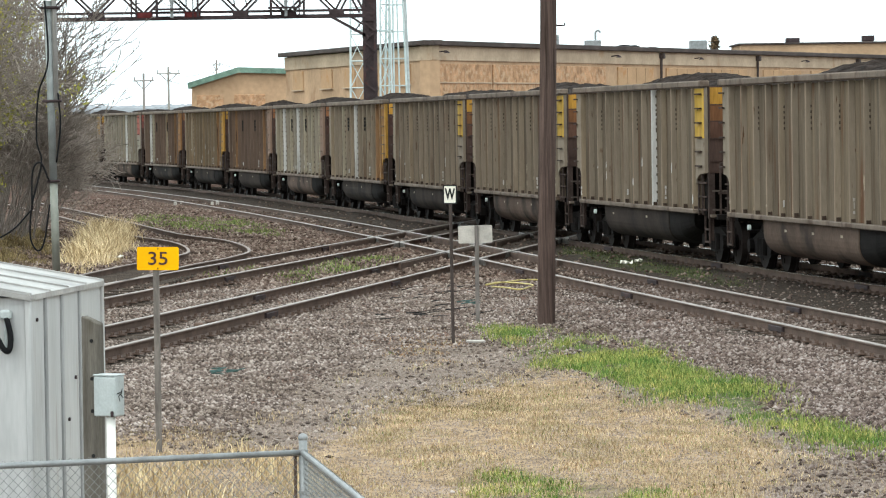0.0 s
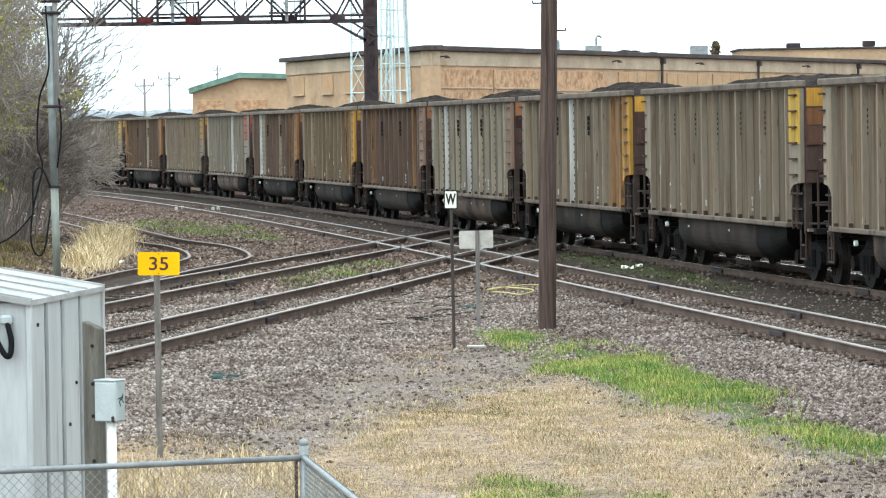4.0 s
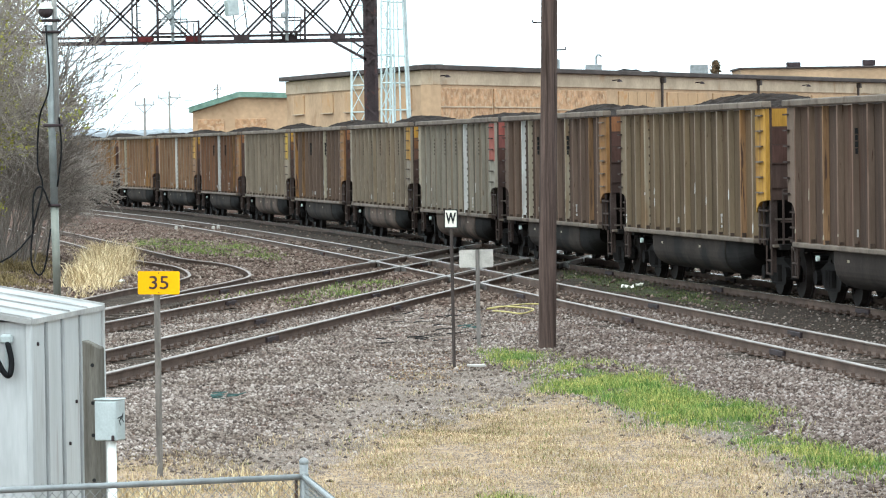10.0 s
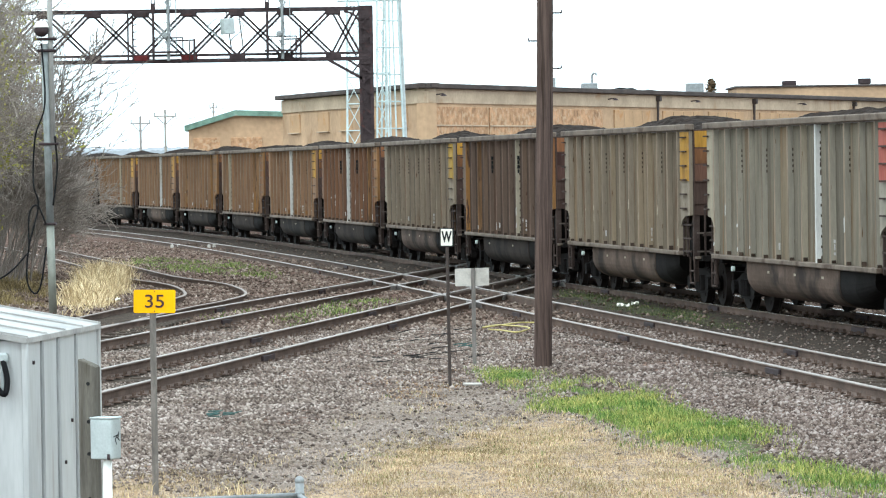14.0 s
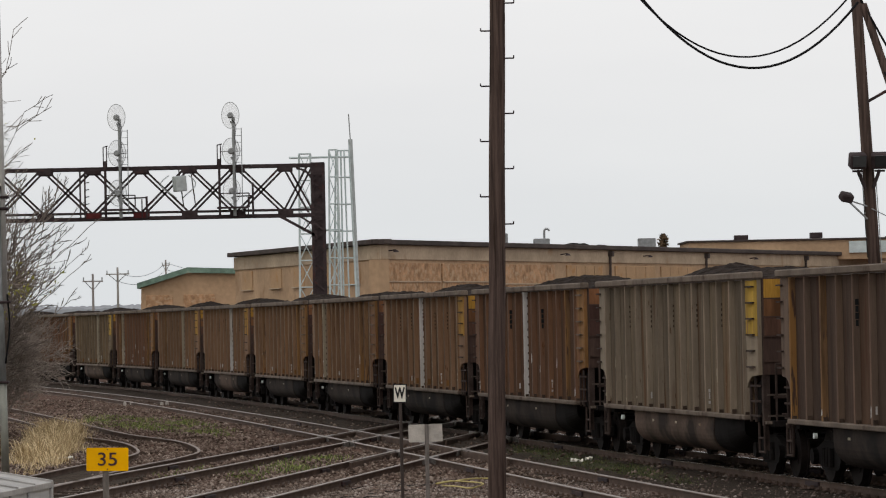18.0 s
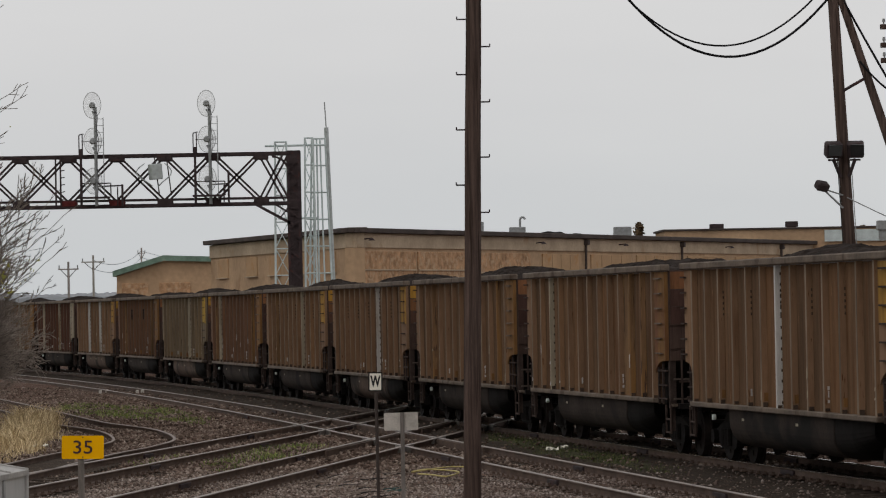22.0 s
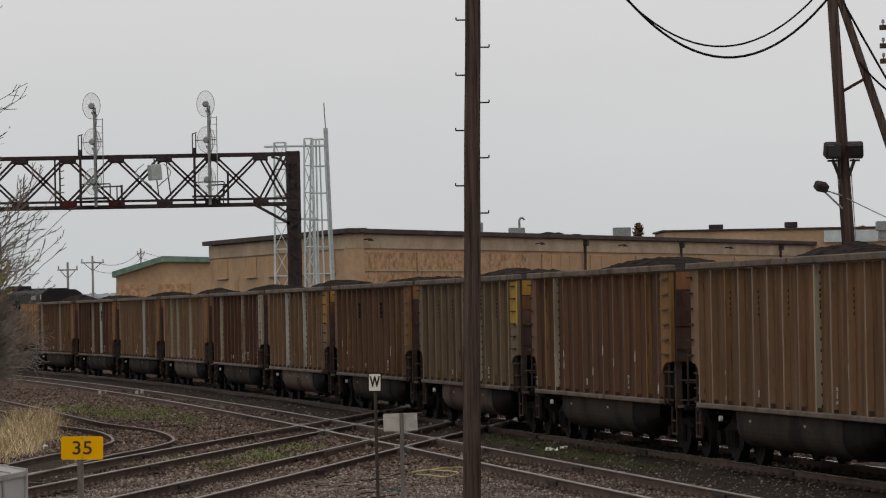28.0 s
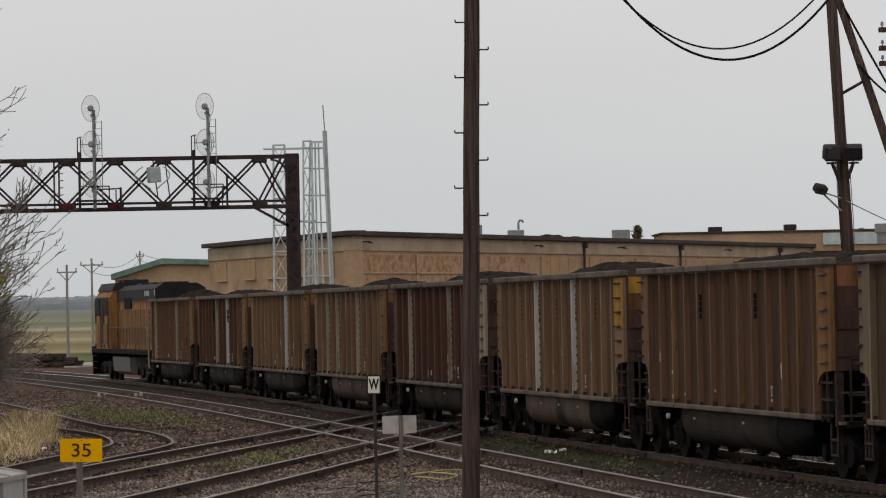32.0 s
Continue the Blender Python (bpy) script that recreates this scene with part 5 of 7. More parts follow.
    for i in range(6):
        a0, a1 = math.pi * i / 6, math.pi * (i + 1) / 6
        rod(bm, (8.58 - 0.13 * math.cos(a0), 214.9, 7.75 + 0.13 * math.sin(a0)), (8.58 - 0.13 * math.cos(a1), 214.9, 7.75 + 0.13 * math.sin(a1)), 0.06, 8)
    part("gooseneck_vent", bm, M["galv"], w)
    for x, y, l in ((10.3, 220, 2.4), (12.0, 225, 2.0)):
        bm = bmesh.new()
        bmesh.ops.create_icosphere(bm, subdivisions=3, radius=1, matrix=pose(x, y, 6.85) @ Matrix.Diagonal((l * 0.4, 0.6, 0.3, 1)))
        for v in bm.verts:
            v.co.z += 0.22 * noise.noise(v.co * 1.7)
        part("tarp_heap", bm, M["under"], w, "dark heap of tarred roofing")
    return w


warehouse()


def low_annex():
    a = thing("annex", "low brick annex with peeling green roof trim", "building")
    y = 262.0
    bm = bmesh.new()
    prism(bm, [(-15.75, 0), (-8.4, 0), (-8.4, 6.4), (-12.6, 6.55), (-15.6, 5.62)], "y", y, y + 18)
    part("wall", bm, M["brick"], a)
    bm = bmesh.new()
    prism(bm, [(-15.85, 5.58), (-12.6, 6.54), (-8.4, 6.39), (-8.4, 6.72), (-12.6, 6.9), (-15.85, 5.94)], "y", y - 0.35, y + 18.3)
    part("roof_trim", bm, M["greentrim"], a, "peeling green metal trim")
    for x0, x1 in ((-15.3, -13.6), (-12.9, -10.9)):
        part("window_infill", box(bmesh.new(), ((x0 + x1) / 2, y - 0.02, 4.7), (x1 - x0, 0.12, 0.9), None, 0.02), M["infill"], a)
    return a


low_annex()


# ---- signal bridge ----
def signal_bridge():
    g = thing("signal_bridge", "dark riveted steel lattice signal bridge over both main tracks", "signal bridge")
    y0, y1, zb, zt = 171.4, 172.6, 7.7, 9.8
    x_right, x_left = -2.72, -20.6
    for x in (x_right, x_left):
        leg = None
        for dx in (-0.23, 0.23):
            bm = bmesh.new()
            box(bm, (x + dx, y0, 4.95), (0.12, 0.1, 9.9))
            box(bm, (x + dx, y1, 4.95), (0.12, 0.1, 9.9))
            box(bm, (x + dx, 172, 4.95), (0.03, 1.1, 9.9))
            leg = part("leg", bm, M["iron"], g)
        part("back_plate", box(bmesh.new(), (x, y0 + 0.03, 4.95), (0.44, 0.03, 9.9)), M["iron"], leg)
        for i in range(22):
            z = 0.5 + 0.42 * i
            up = 0.2 if i % 2 else -0.2
            part("lacing", bar(bmesh.new(), (x - 0.23, y0 - 0.055, z - up), (x + 0.23, y0 - 0.055, z + up), 0.02, 0.07), M["iron"], leg)
        part("batten", box(bmesh.new(), (x, y0 - 0.02, 7.8), (0.6, 0.05, 0.7)), M["iron"], leg)
        part("batten", box(bmesh.new(), (x, y0 - 0.02, 9.6), (0.6, 0.05, 0.5)), M["iron"], leg)
        part("leg_foot", box(bmesh.new(), (x, 172, 0.2), (1.1, 1.8, 0.5), None, 0.04), M["concrete"], g, "concrete footing")
    for y in (y0, y1):
        for z, h in ((zb, 0.14), (zb + 0.24, 0.07), (zt, 0.13)):
            part("chord", box(bmesh.new(), ((x_left + x_right) / 2, y, z), (x_right - x_left, 0.12, h)), M["iron"], g)
        nodes = [-4.1 - 2.02 * i for i in range(9)]
        ends = [x_right - 0.3] + nodes
        for a, b in zip(ends, ends[1:]):
            for za, zc in ((zb + 0.1, zt), (zt, zb + 0.1)):
                if y == y0:
                    for o in (0.11, -0.11):
                        part("diagonal", bar(bmesh.new(), (a + o, y, za), (b + o, y, zc), 0.085, 0.085), M["iron"], g)
        for x in nodes:
            for z in (zb + 0.12, zt - 0.12):
                part("gusset", box(bmesh.new(), (x, y - 0.05, z), (0.62, 0.04, 0.24), None, 0.02), M["redsteel"] if (x < -9.9 and z < 8.5 and x > -12.5) else M["iron"], g)
    for x in np.arange(x_left, x_right, 1.01):
        part("cross_tie", box(bmesh.new(), (x, 172, zt), (0.07, 1.2, 0.07)), M["iron"], g)
        part("walk_board", box(bmesh.new(), (x, 172, zb + 0.02), (0.8, 1.0, 0.05)), M["iron"], g)
    bm = bmesh.new()
    bar(bm, (x_right, y0, 6.75), (-4.4, y0, zb), 0.1, 0.12)
    bar(bm, (x_right, y0, 7.15), (-3.6, y0, zb), 0.07, 0.08)
    bar(bm, (-3.3, y0, 7.1), (-2.9, y0, 7.6), 0.06, 0.06)
    part("knee_brace", bm, M["iron"], g)
    # a caged ladder and hangers inside the truss
    bm = bmesh.new()
    for x in (-12.68, -12.48):
        bar(bm, (x, y0 - 0.1, zb), (x, y0 - 0.1, zt), 0.07, 0.07)
    for i in range(6):
        bar(bm, (-12.5, y0 - 0.1, zb + 0.3 + 0.3 * i), (-12.3, y0 - 0.1, zb + 0.34 + 0.3 * i), 0.04, 0.04)
    part("hanger_ladder", bm, M["iron"], g)
    for x, z, arm in ((-9.9, 8.6, 0.75), (-5.45, 9.1, 0.45)):
        bm = bmesh.new()
        bar(bm, (x, y0 - 0.15, zb), (x, y0 - 0.15, z), 0.11, 0.09)
        bar(bm, (x, y0 - 0.15, 8.55), (x - arm * 1.6, y0 - 0.15, 8.52), 0.05, 0.06)
        bar(bm, (x - 0.2, y0 - 0.15, zb), (x - 0.2, y0 - 0.15, 8.5), 0.05, 0.05)
        part("bracket", bm, M["iron"], g)
    for x in (-8.35, -7.85):
        part("hanger", bar(bmesh.new(), (x, y0 - 0.1, zb + 0.4), (x - 0.2, y0 - 0.1, zt), 0.05, 0.05), M["iron"], g)
    # curved gusset where the truss meets the leg
    bm = bmesh.new()
    for i in range(6):
        a0, a1 = math.pi / 2 * i / 6, math.pi / 2 * (i + 1) / 6
        bar(bm, (x_right - 0.9 + 0.7 * math.sin(a0), y0 - 0.06, zt - 0.85 + 0.7 * math.cos(a0)), (x_right - 0.9 + 0.7 * math.sin(a1), y0 - 0.06, zt - 0.85 + 0.7 * math.cos(a1)), 0.05, 0.09)
    part("corner_gusset", bm, M["iron"], g)
    bm = bmesh.new()
    box(bm, (-8.5, y0 - 0.25, 9.1), (0.5, 0.4, 0.66), (0, -4, 25), 0.03)
    part("equipment_box", bm, M["boxgrey"], g, "grey equipment cabinet")
    for k, dx in enumerate((-0.9, 0.75)):
        pts = [(-8.5 + dx * (0.5 + 0.4 * math.sin(i * 0.7)), y0 - 0.2, 9.45 - 0.16 * i) for i in range(7)]
        wire("cable_loop", pts, 0.025, M["boxgrey"], g)
    for x in (-6.2, -10.97):
        signal_mast(x, y0 - 0.35, zb, zt)


def signal_mast(x, y, zb, zt):
    s = thing("signal_mast", "pale signal mast with oval backgrounds on the signal bridge", "railway signal", "signals on the bridge")
    bm = bmesh.new()
    rod(bm, (x, y, zb), (x, y, zt + 2.05), 0.07, 8)
    part("mast", bm, M["galv"], s)
    for z in (zt + 2.12, zt + 0.62, zt - 1.05):
        bm = bmesh.new()
        bmesh.ops.create_cone(bm, cap_ends=True, segments=28, radius1=1, radius2=1, depth=0.02,
                              matrix=pose(x - 0.12, y - 0.02, z, 90, 0, 8) @ Matrix.Diagonal((0.37, 0.55, 1, 1)))
        head = part("background", bm, M["target"], s, "pale oval signal background")
        bm = bmesh.new()
        for i in range(24):
            a, b = 6.2832 * i / 24, 6.2832 * (i + 1) / 24
            rod(bm, (x - 0.12 + 0.37 * math.cos(a), y - 0.04, z + 0.55 * math.sin(a)), (x - 0.12 + 0.37 * math.cos(b), y - 0.04, z + 0.55 * math.sin(b)), 0.012, 5)
        part("rim", bm, M["galv"], head)
        bm = bmesh.new()
        rod(bm, (x - 0.12, y - 0.2, z), (x - 0.12, y - 0.02, z), 0.1, 10, 0.14)
        rod(bm, (x - 0.12, y - 0.1, z - 0.25), (x, y - 0.1, z - 0.45), 0.035, 6)
        part("lamp_case", bm, M["galv"], head)
    bm = bmesh.new()
    for dx in (-0.02, 0.32):
        bar(bm, (x + dx, y + 0.1, zt - 1.9), (x + dx, y + 0.1, zt + 1.6), 0.035, 0.035)
    for i in range(6):
        bar(bm, (x - 0.02, y + 0.1, zt + 0.15 + 0.28 * i), (x + 0.32, y + 0.1, zt + 0.15 + 0.28 * i), 0.02, 0.02)
    part("ladder", bm, M["galv"], s)
    bm = bmesh.new()
    bar(bm, (x - 0.63, y, zb), (x - 0.63, y, zt + 0.3), 0.15, 0.1)
    for dx in (-0.7, -0.56):
        bar(bm, (x + dx, y, zt), (x + dx, y, zt + 0.88), 0.045, 0.045)
    bar(bm, (x - 0.7, y, zt + 0.88), (x - 0.5, y, zt + 0.93), 0.045, 0.045)
    bar(bm, (x - 0.6, y, zt + 0.6), (x + 0.3, y, zt + 0.62), 0.03, 0.03)
    part("bracket_post", bm, M["iron"], s)
    wire("lamp_cable", [Vector(q) for q in smooth_line([(x - 0.1, y - 0.12, zt + 1.95), (x + 0.1, y - 0.1, zt + 1.7), (x + 0.06, y - 0.1, zt + 1.1), (x + 0.14, y - 0.1, zt + 0.5), (x + 0.05, y - 0.1, zt - 0.3), (x + 0.12, y - 0.1, zt - 1.2)], 5)], 0.011, M["cable"], s)
    bm = bmesh.new()
    box(bm, (x - 0.1, y - 0.05, zb + 0.35), (1.3, 0.4, 0.08))
    for dx in (-0.6, 0.6):
        bar(bm, (x + dx, y, zb + 0.35), (x + dx, y, zb + 0.95), 0.05, 0.05)
    bar(bm, (x - 0.6, y, zb + 0.95), (x + 0.6, y, zb + 0.95), 0.05, 0.05)
    part("platform", bm, M["iron"], s)


M["redsteel"] = mat("red_lead_steel", (0.075, 0.024, 0.024), 0.7, 0.2, 0.3, 3)
M["target"] = mat("target_mesh", (0.7, 0.71, 0.7), 0.6, 0.1, 0.2, 3)


def see_through(m, share):
    """A perforated sheet: part of it lets the light through."""
    nt = m.node_tree
    tr, mx = nt.nodes.new("ShaderNodeBsdfTransparent"), nt.nodes.new("ShaderNodeMixShader")
    mx.inputs[0].default_value = share
    nt.links.new(nt.nodes["Principled BSDF"].outputs[0], mx.inputs[1])
    nt.links.new(tr.outputs[0], mx.inputs[2])
    nt.links.new(mx.outputs[0], nt.nodes["Material Output"].inputs["Surface"])


see_through(M["target"], 0.84)
signal_bridge()


def lattice_tower(x, y, top, w0, w1, label, antenna=False, cross=True):
    """Three or four tapering legs with horizontal and diagonal bracing."""
    t = thing("lattice_tower", label, "tower", "radio towers")
    legs = [(-1, -1), (1, -1), (1, 1), (-1, 1)]
    def at(k, z):
        w = w0 + (w1 - w0) * z / top
        return (x + legs[k][0] * w / 2, y + legs[k][1] * w / 2, z)
    for k in range(4):
        part("leg", rod(bmesh.new(), at(k, 0), at(k, top), 0.042, 8), M["palegreen"], t)
    if not cross:
        for f in (-0.28, -0.05, 0.2):
            part("leg", rod(bmesh.new(), (x + f * w0, y - w0 / 2, 0), (x + f * w1 - 0.05, y - w1 / 2, top), 0.04, 8), M["palegreen"], t)
    n = int(top / 1.15)
    for i in range(n):
        z0, z1 = top * i / n, top * (i + 1) / n
        for k in range(4):
            part("brace", rod(bmesh.new(), at(k, z1), at((k + 1) % 4, z1), 0.026, 6), M["palegreen"], t)
            if cross:
                part("brace", rod(bmesh.new(), at(k, z0), at((k + 1) % 4, z1), 0.02, 6), M["palegreen"], t)
    if antenna:
        part("antenna_pipe", rod(bmesh.new(), (x + w1 / 2 + 0.3, y, top - 8), (x + w1 / 2 + 0.06, y, top + 0.5), 0.1, 10), M["boxgrey"], t)
        part("antenna", rod(bmesh.new(), (x + w1 / 2 + 0.06, y, top + 0.5), (x + w1 / 2, y, top + 1.65), 0.025, 6), M["galv"], t)
    return t


lattice_tower(-3.45, 182, 10.7, 0.75, 0.5, "pale galvanized lattice tower behind the signal bridge")
lattice_tower(-2.2, 183, 10.9, 0.62, 0.36, "slim pale lattice tower behind the signal bridge")
lattice_tower(-1.78, 184, 10.9, 1.25, 0.6, "tapering pale ladder tower with a whip antenna", True, False)


def tower_arm():
    a = thing("tower_arm", "pale steel arm joining two lattice towers", "beam")
    part("tube", rod(bmesh.new(), (-4.15, 182.5, 10.55), (-1.5, 183.6, 10.6), 0.05, 8), M["palegreen"], a)
    part("tube", rod(bmesh.new(), (-3.6, 182.5, 7.3), (-1.9, 183.5, 7.32), 0.05, 8), M["palegreen"], a)


tower_arm()


# ---- poles ----
def step_pole():
    p = thing("utility_pole", "dark weathered timber pole with steel climbing steps", "utility pole")
    x, y = 1.68, 63.9
    bm = bmesh.new()
    n, segs = 14, 24
    rings = []
    for i in range(segs + 1):
        z = -0.3 + 13.0 * i / segs
        r = 0.142 - 0.034 * i / segs
        rings.append([bm.verts.new((x + (r + 0.004 * math.sin(5 * a + i)) * math.cos(a) + 0.021 * max(z, 0), y + r * math.sin(a), z)) for a in [6.2832 * k / n for k in range(n)]])
    for a, b in zip(rings, rings[1:]):
        for k in range(n):
            bm.faces.new((a[k], a[(k + 1) % n], b[(k + 1) % n], b[k]))
    bm.faces.new(rings[-1])
    part("pole", bm, M["wood"], p, smooth=True)
    for i in range(15):
        z = 4.63 + 0.4328 * i
        sgn = 1 if i % 2 == 0 else -1
        bm = bmesh.new()
        e = x + 0.021 * z
        rod(bm, (e + sgn * 0.09, y, z), (e + sgn * 0.26, y, z), 0.012, 6)
        rod(bm, (e + sgn * 0.26, y, z), (e + sgn * 0.26, y, z + 0.045), 0.012, 6)
        part("climbing_step", bm, M["iron"], p)
    return p


step_pole()


def flood_pole():
    p = thing("floodlight_pole", "leaning dark timber pole with a brace pole and floodlights", "utility pole")
    base, top = Vector((9.74, 79.4, 0)), Vector((9.2, 79.48, 11.6))
    def on(z):
        return base + (top - base) * (z / 11.6)
    part("pole", rod(bmesh.new(), base, top, 0.135, 14, 0.095), M["wood"], p, smooth=True)
    part("brace_pole", rod(bmesh.new(), (9.43, 79.42, 9.15), (12.3, 79.2, 0), 0.075, 12, 0.12), M["wood"], p, smooth=True)
    part("strut", rod(bmesh.new(), (9.3, 79.4, 7.14), (9.92, 79.36, 7.48), 0.03, 6), M["iron"], p)
    for sgn, px in ((-1, 9.23), (1, 9.66)):
        bm = bmesh.new()
        box(bm, (px, 79.15, 6.08), (0.33, 0.24, 0.3), (18, 0, -8 * sgn), 0.03)
        lamp = part("floodlight", bm, M["iron"], p)
        part("lens", box(bmesh.new(), (px + 0.02, 79.0, 6.06), (0.26, 0.02, 0.22), (18, 0, -8 * sgn)), M["glass"], lamp)
        bm = bmesh.new()
        bar(bm, (px, 79.2, 5.9), (9.46 + 0.08 * sgn, 79.3, 5.55), 0.05, 0.05)
        bar(bm, (px - 0.1, 79.2, 5.88), (px + 0.1, 79.2, 5.88), 0.04, 0.04)
        part("bracket", bm, M["iron"], p)
    bm = bmesh.new()
    box(bm, (9.0, 79.2, 5.38), (0.26, 0.2, 0.17), (30, 10, 25), 0.03)
    part("floodlight", bm, M["iron"], p, "small floodlight on an arm")
    bm = bmesh.new()
    rod(bm, (9.05, 79.25, 5.3), (9.42, 79.35, 4.95), 0.02, 6)
    rod(bm, (9.05, 79.25, 5.32), (9.42, 79.35, 5.2), 0.015, 6)
    part("lamp_arm", bm, M["galv"], p)
    part("conduit", rod(bmesh.new(), on(4.2) + Vector((-0.14, -0.1, 0)), on(6.2) + Vector((-0.14, -0.1, 0)), 0.009, 6), M["cable"], p)
    part("conduit", rod(bmesh.new(), on(3.8) + Vector((0.13, -0.08, 0)), on(5.7) + Vector((0.13, -0.08, 0)), 0.009, 6), M["galv"], p)


flood_pole()


def sag(a, b, low, n=24):
    """Points of a cable from a to b that hangs low metres under the middle of its chord."""
    a, b = Vector(a), Vector(b)
    return [a.lerp(b, i / n) - Vector((0, 0, low * 4 * (i / n) * (1 - i / n))) for i in range(n + 1)]


wire("overhead_cable", sag((4.6, 78.9, 10.0), (9.3, 79.1, 9.16), 1.64), 0.024, M["cable"], None, "thick black cable sagging to the floodlight pole", "cable")
wire("overhead_cable", sag((4.6, 78.9, 9.86), (9.3, 79.1, 9.47), 1.53), 0.018, M["cable"], None, "thin black cable sagging to the floodlight pole", "cable")
wire("guy_wire", sag((9.3, 79.4, 9.4), (12.4, 78.9, 3.8), 0.12), 0.022, M["cable"], None, "black stay wire from the floodlight pole", "cable")
wire("guy_wire", sag((9.8, 79.3, 7.8), (11.4, 78.9, 7.0), 0.35), 0.02, M["cable"], None, "slack black wire beside the brace pole", "cable")
wire("service_wire", sag((9.5, 79.3, 5.15), (13.5, 78.5, 3.4), 0.1), 0.01, M["galv"], None, "thin grey wire from the floodlight pole", "cable")


def crossarm_pole():
    p = thing("crossarm_pole", "timber pole with three crossarms and glass insulators", "utility pole")
    part("pole", rod(bmesh.new(), (11.6, 80, 0), (11.6, 80, 9.6), 0.17, 12, 0.12), M["wood"], p)
    for z in (8.5, 8.14, 7.84):
        arm = part("crossarm", box(bmesh.new(), (11.18, 79.85, z), (1.8, 0.1, 0.1), None, 0.01), M["wood"], p)
        for x in (10.35, 10.5, 10.93):
            bm = bmesh.new()
            rod(bm, (x, 79.85, z + 0.05), (x, 79.85, z + 0.1), 0.015, 6)
            rod(bm, (x, 79.85, z + 0.09), (x, 79.85, z + 0.16), 0.035, 8, 0.025)
            part("insulator", bm, M["galv"], arm)


crossarm_pole()


def lamp_mast():
    p = thing("camera_mast", "galvanized steel mast with a dome lamp and looped black cables", "light pole")
    x, y = -8.36, 88.5
    part("pole", rod(bmesh.new(), (x + 0.09, y, 0), (x + 0.06, y, 2.0), 0.085, 14), M["paleyellow"], p, "pale grey-green lower pole", True)
    part("pole", rod(bmesh.new(), (x + 0.06, y, 2.0), (x, y, 5.9), 0.082, 14, 0.078), M["mastgrey"], p, "", True)
    part("mast_tube", rod(bmesh.new(), (x + 0.15, y - 0.02, 3.6), (x + 0.1, y - 0.02, 10.2), 0.06, 12, 0.05), M["mastpale"], p, "", True)
    for z in (2.0, 3.73, 5.75, 6.0):
        part("clamp", box(bmesh.new(), (x + 0.06, y, z), (0.42 if z > 3 else 0.28, 0.26, 0.06), None, 0.02), M["iron"], p)
    bm = bmesh.new()
    bmesh.ops.create_uvsphere(bm, u_segments=14, v_segments=10, radius=0.16, matrix=Matrix.Translation((x - 0.05, y - 0.12, 6.2)))
    dome = part("dome", bm, M["iron"], p, "dark dome lamp", True)
    part("dome_cap", rod(bmesh.new(), (x - 0.05, y - 0.12, 6.25), (x - 0.05, y - 0.12, 6.38), 0.17, 14, 0.11), M["signwhite"], dome)
    for pts in ([(x - 0.05, y - 0.15, 5.9), (x, y - 0.15, 4.6), (x - 0.22, y - 0.12, 3.9), (x - 0.28, y - 0.12, 2.9), (x - 0.18, y - 0.12, 2.4), (x - 0.4, y - 0.12, 1.5), (x - 0.45, y - 0.12, 0.8),
                 (x - 0.3, y - 0.12, 0.5), (x - 0.15, y - 0.12, 0.7), (x - 0.02, y - 0.12, 1.5)],
                [(x + 0.2, y - 0.1, 3.9), (x + 0.24, y - 0.1, 3.2), (x + 0.14, y - 0.1, 2.4)],
                [(x - 0.02, y - 0.13, 2.0), (x - 0.2, y - 0.13, 2.4), (x - 0.38, y - 0.13, 2.2), (x - 0.4, y - 0.13, 1.4)],
                [(x - 0.4, y - 0.12, 1.4), (x - 0.9, y - 0.3, 0.9), (x - 1.8, y - 0.6, 0.5)]):
        pts3 = [(*q, 0) if len(q) == 2 else q for q in pts]
        line = smooth_line([tuple(q) for q in pts3], 5)
        wire("cable", [Vector(q) for q in line], 0.02, M["cable"], p)


M["mastpale"] = mat("mast_pale_grey", (0.36, 0.355, 0.34), 0.6, 0.1, 0.15, 4)
M["paleyellow"] = mat("faded_green_steel", (0.23, 0.235, 0.2), 0.6, 0.2, 0.15, 4)
lamp_mast()


# Pale tone carries the haze of distance on the telegraph poles
M["farpost"] = mat("sun_bleached_pole", (0.27, 0.255, 0.245), 0.9, 0, 0.25, 3, (6, 6, 0.4))


def distant_pole(x, y, top, arm):
    p = thing("distant_pole", "distant timber telegraph pole with a crossarm", "utility pole", "telegraph poles in the field")
    part("pole", rod(bmesh.new(), (x, y, -0.2), (x, y, top), 0.12, 8, 0.08), M["farpost"], p)
    part("crossarm", box(bmesh.new(), (x, y, top - 0.55), (arm, 0.1, 0.1)), M["farpost"], p)
    for sgn in (-1, 1):
        part("brace", rod(bmesh.new(), (x, y, top - 1.2), (x + sgn * arm * 0.36, y, top - 0.6), 0.03, 6), M["postgrey"], p)
        part("insulator", rod(bmesh.new(), (x + sgn * arm * 0.45, y, top - 0.5), (x + sgn * arm * 0.45, y, top - 0.25), 0.05, 6), M["galv"], p)


distant_pole(-21.4, 300, 7.1, 1.5)
distant_pole(-21.6, 331, 8.0, 1.9)
distant_pole(-22.5, 421, 10.0, 0.8)
for z in (7.3, 6.6):
    wire("telegraph_wire", sag((-21.6, 331, z + 0.3), (-22.5, 421, z + 2.4), 0.8) + sag((-22.5, 421, z + 2.4), (-14, 560, z + 3), 1.0), 0.02, M["cable"], None, "thin telegraph wire between distant poles", "cable")


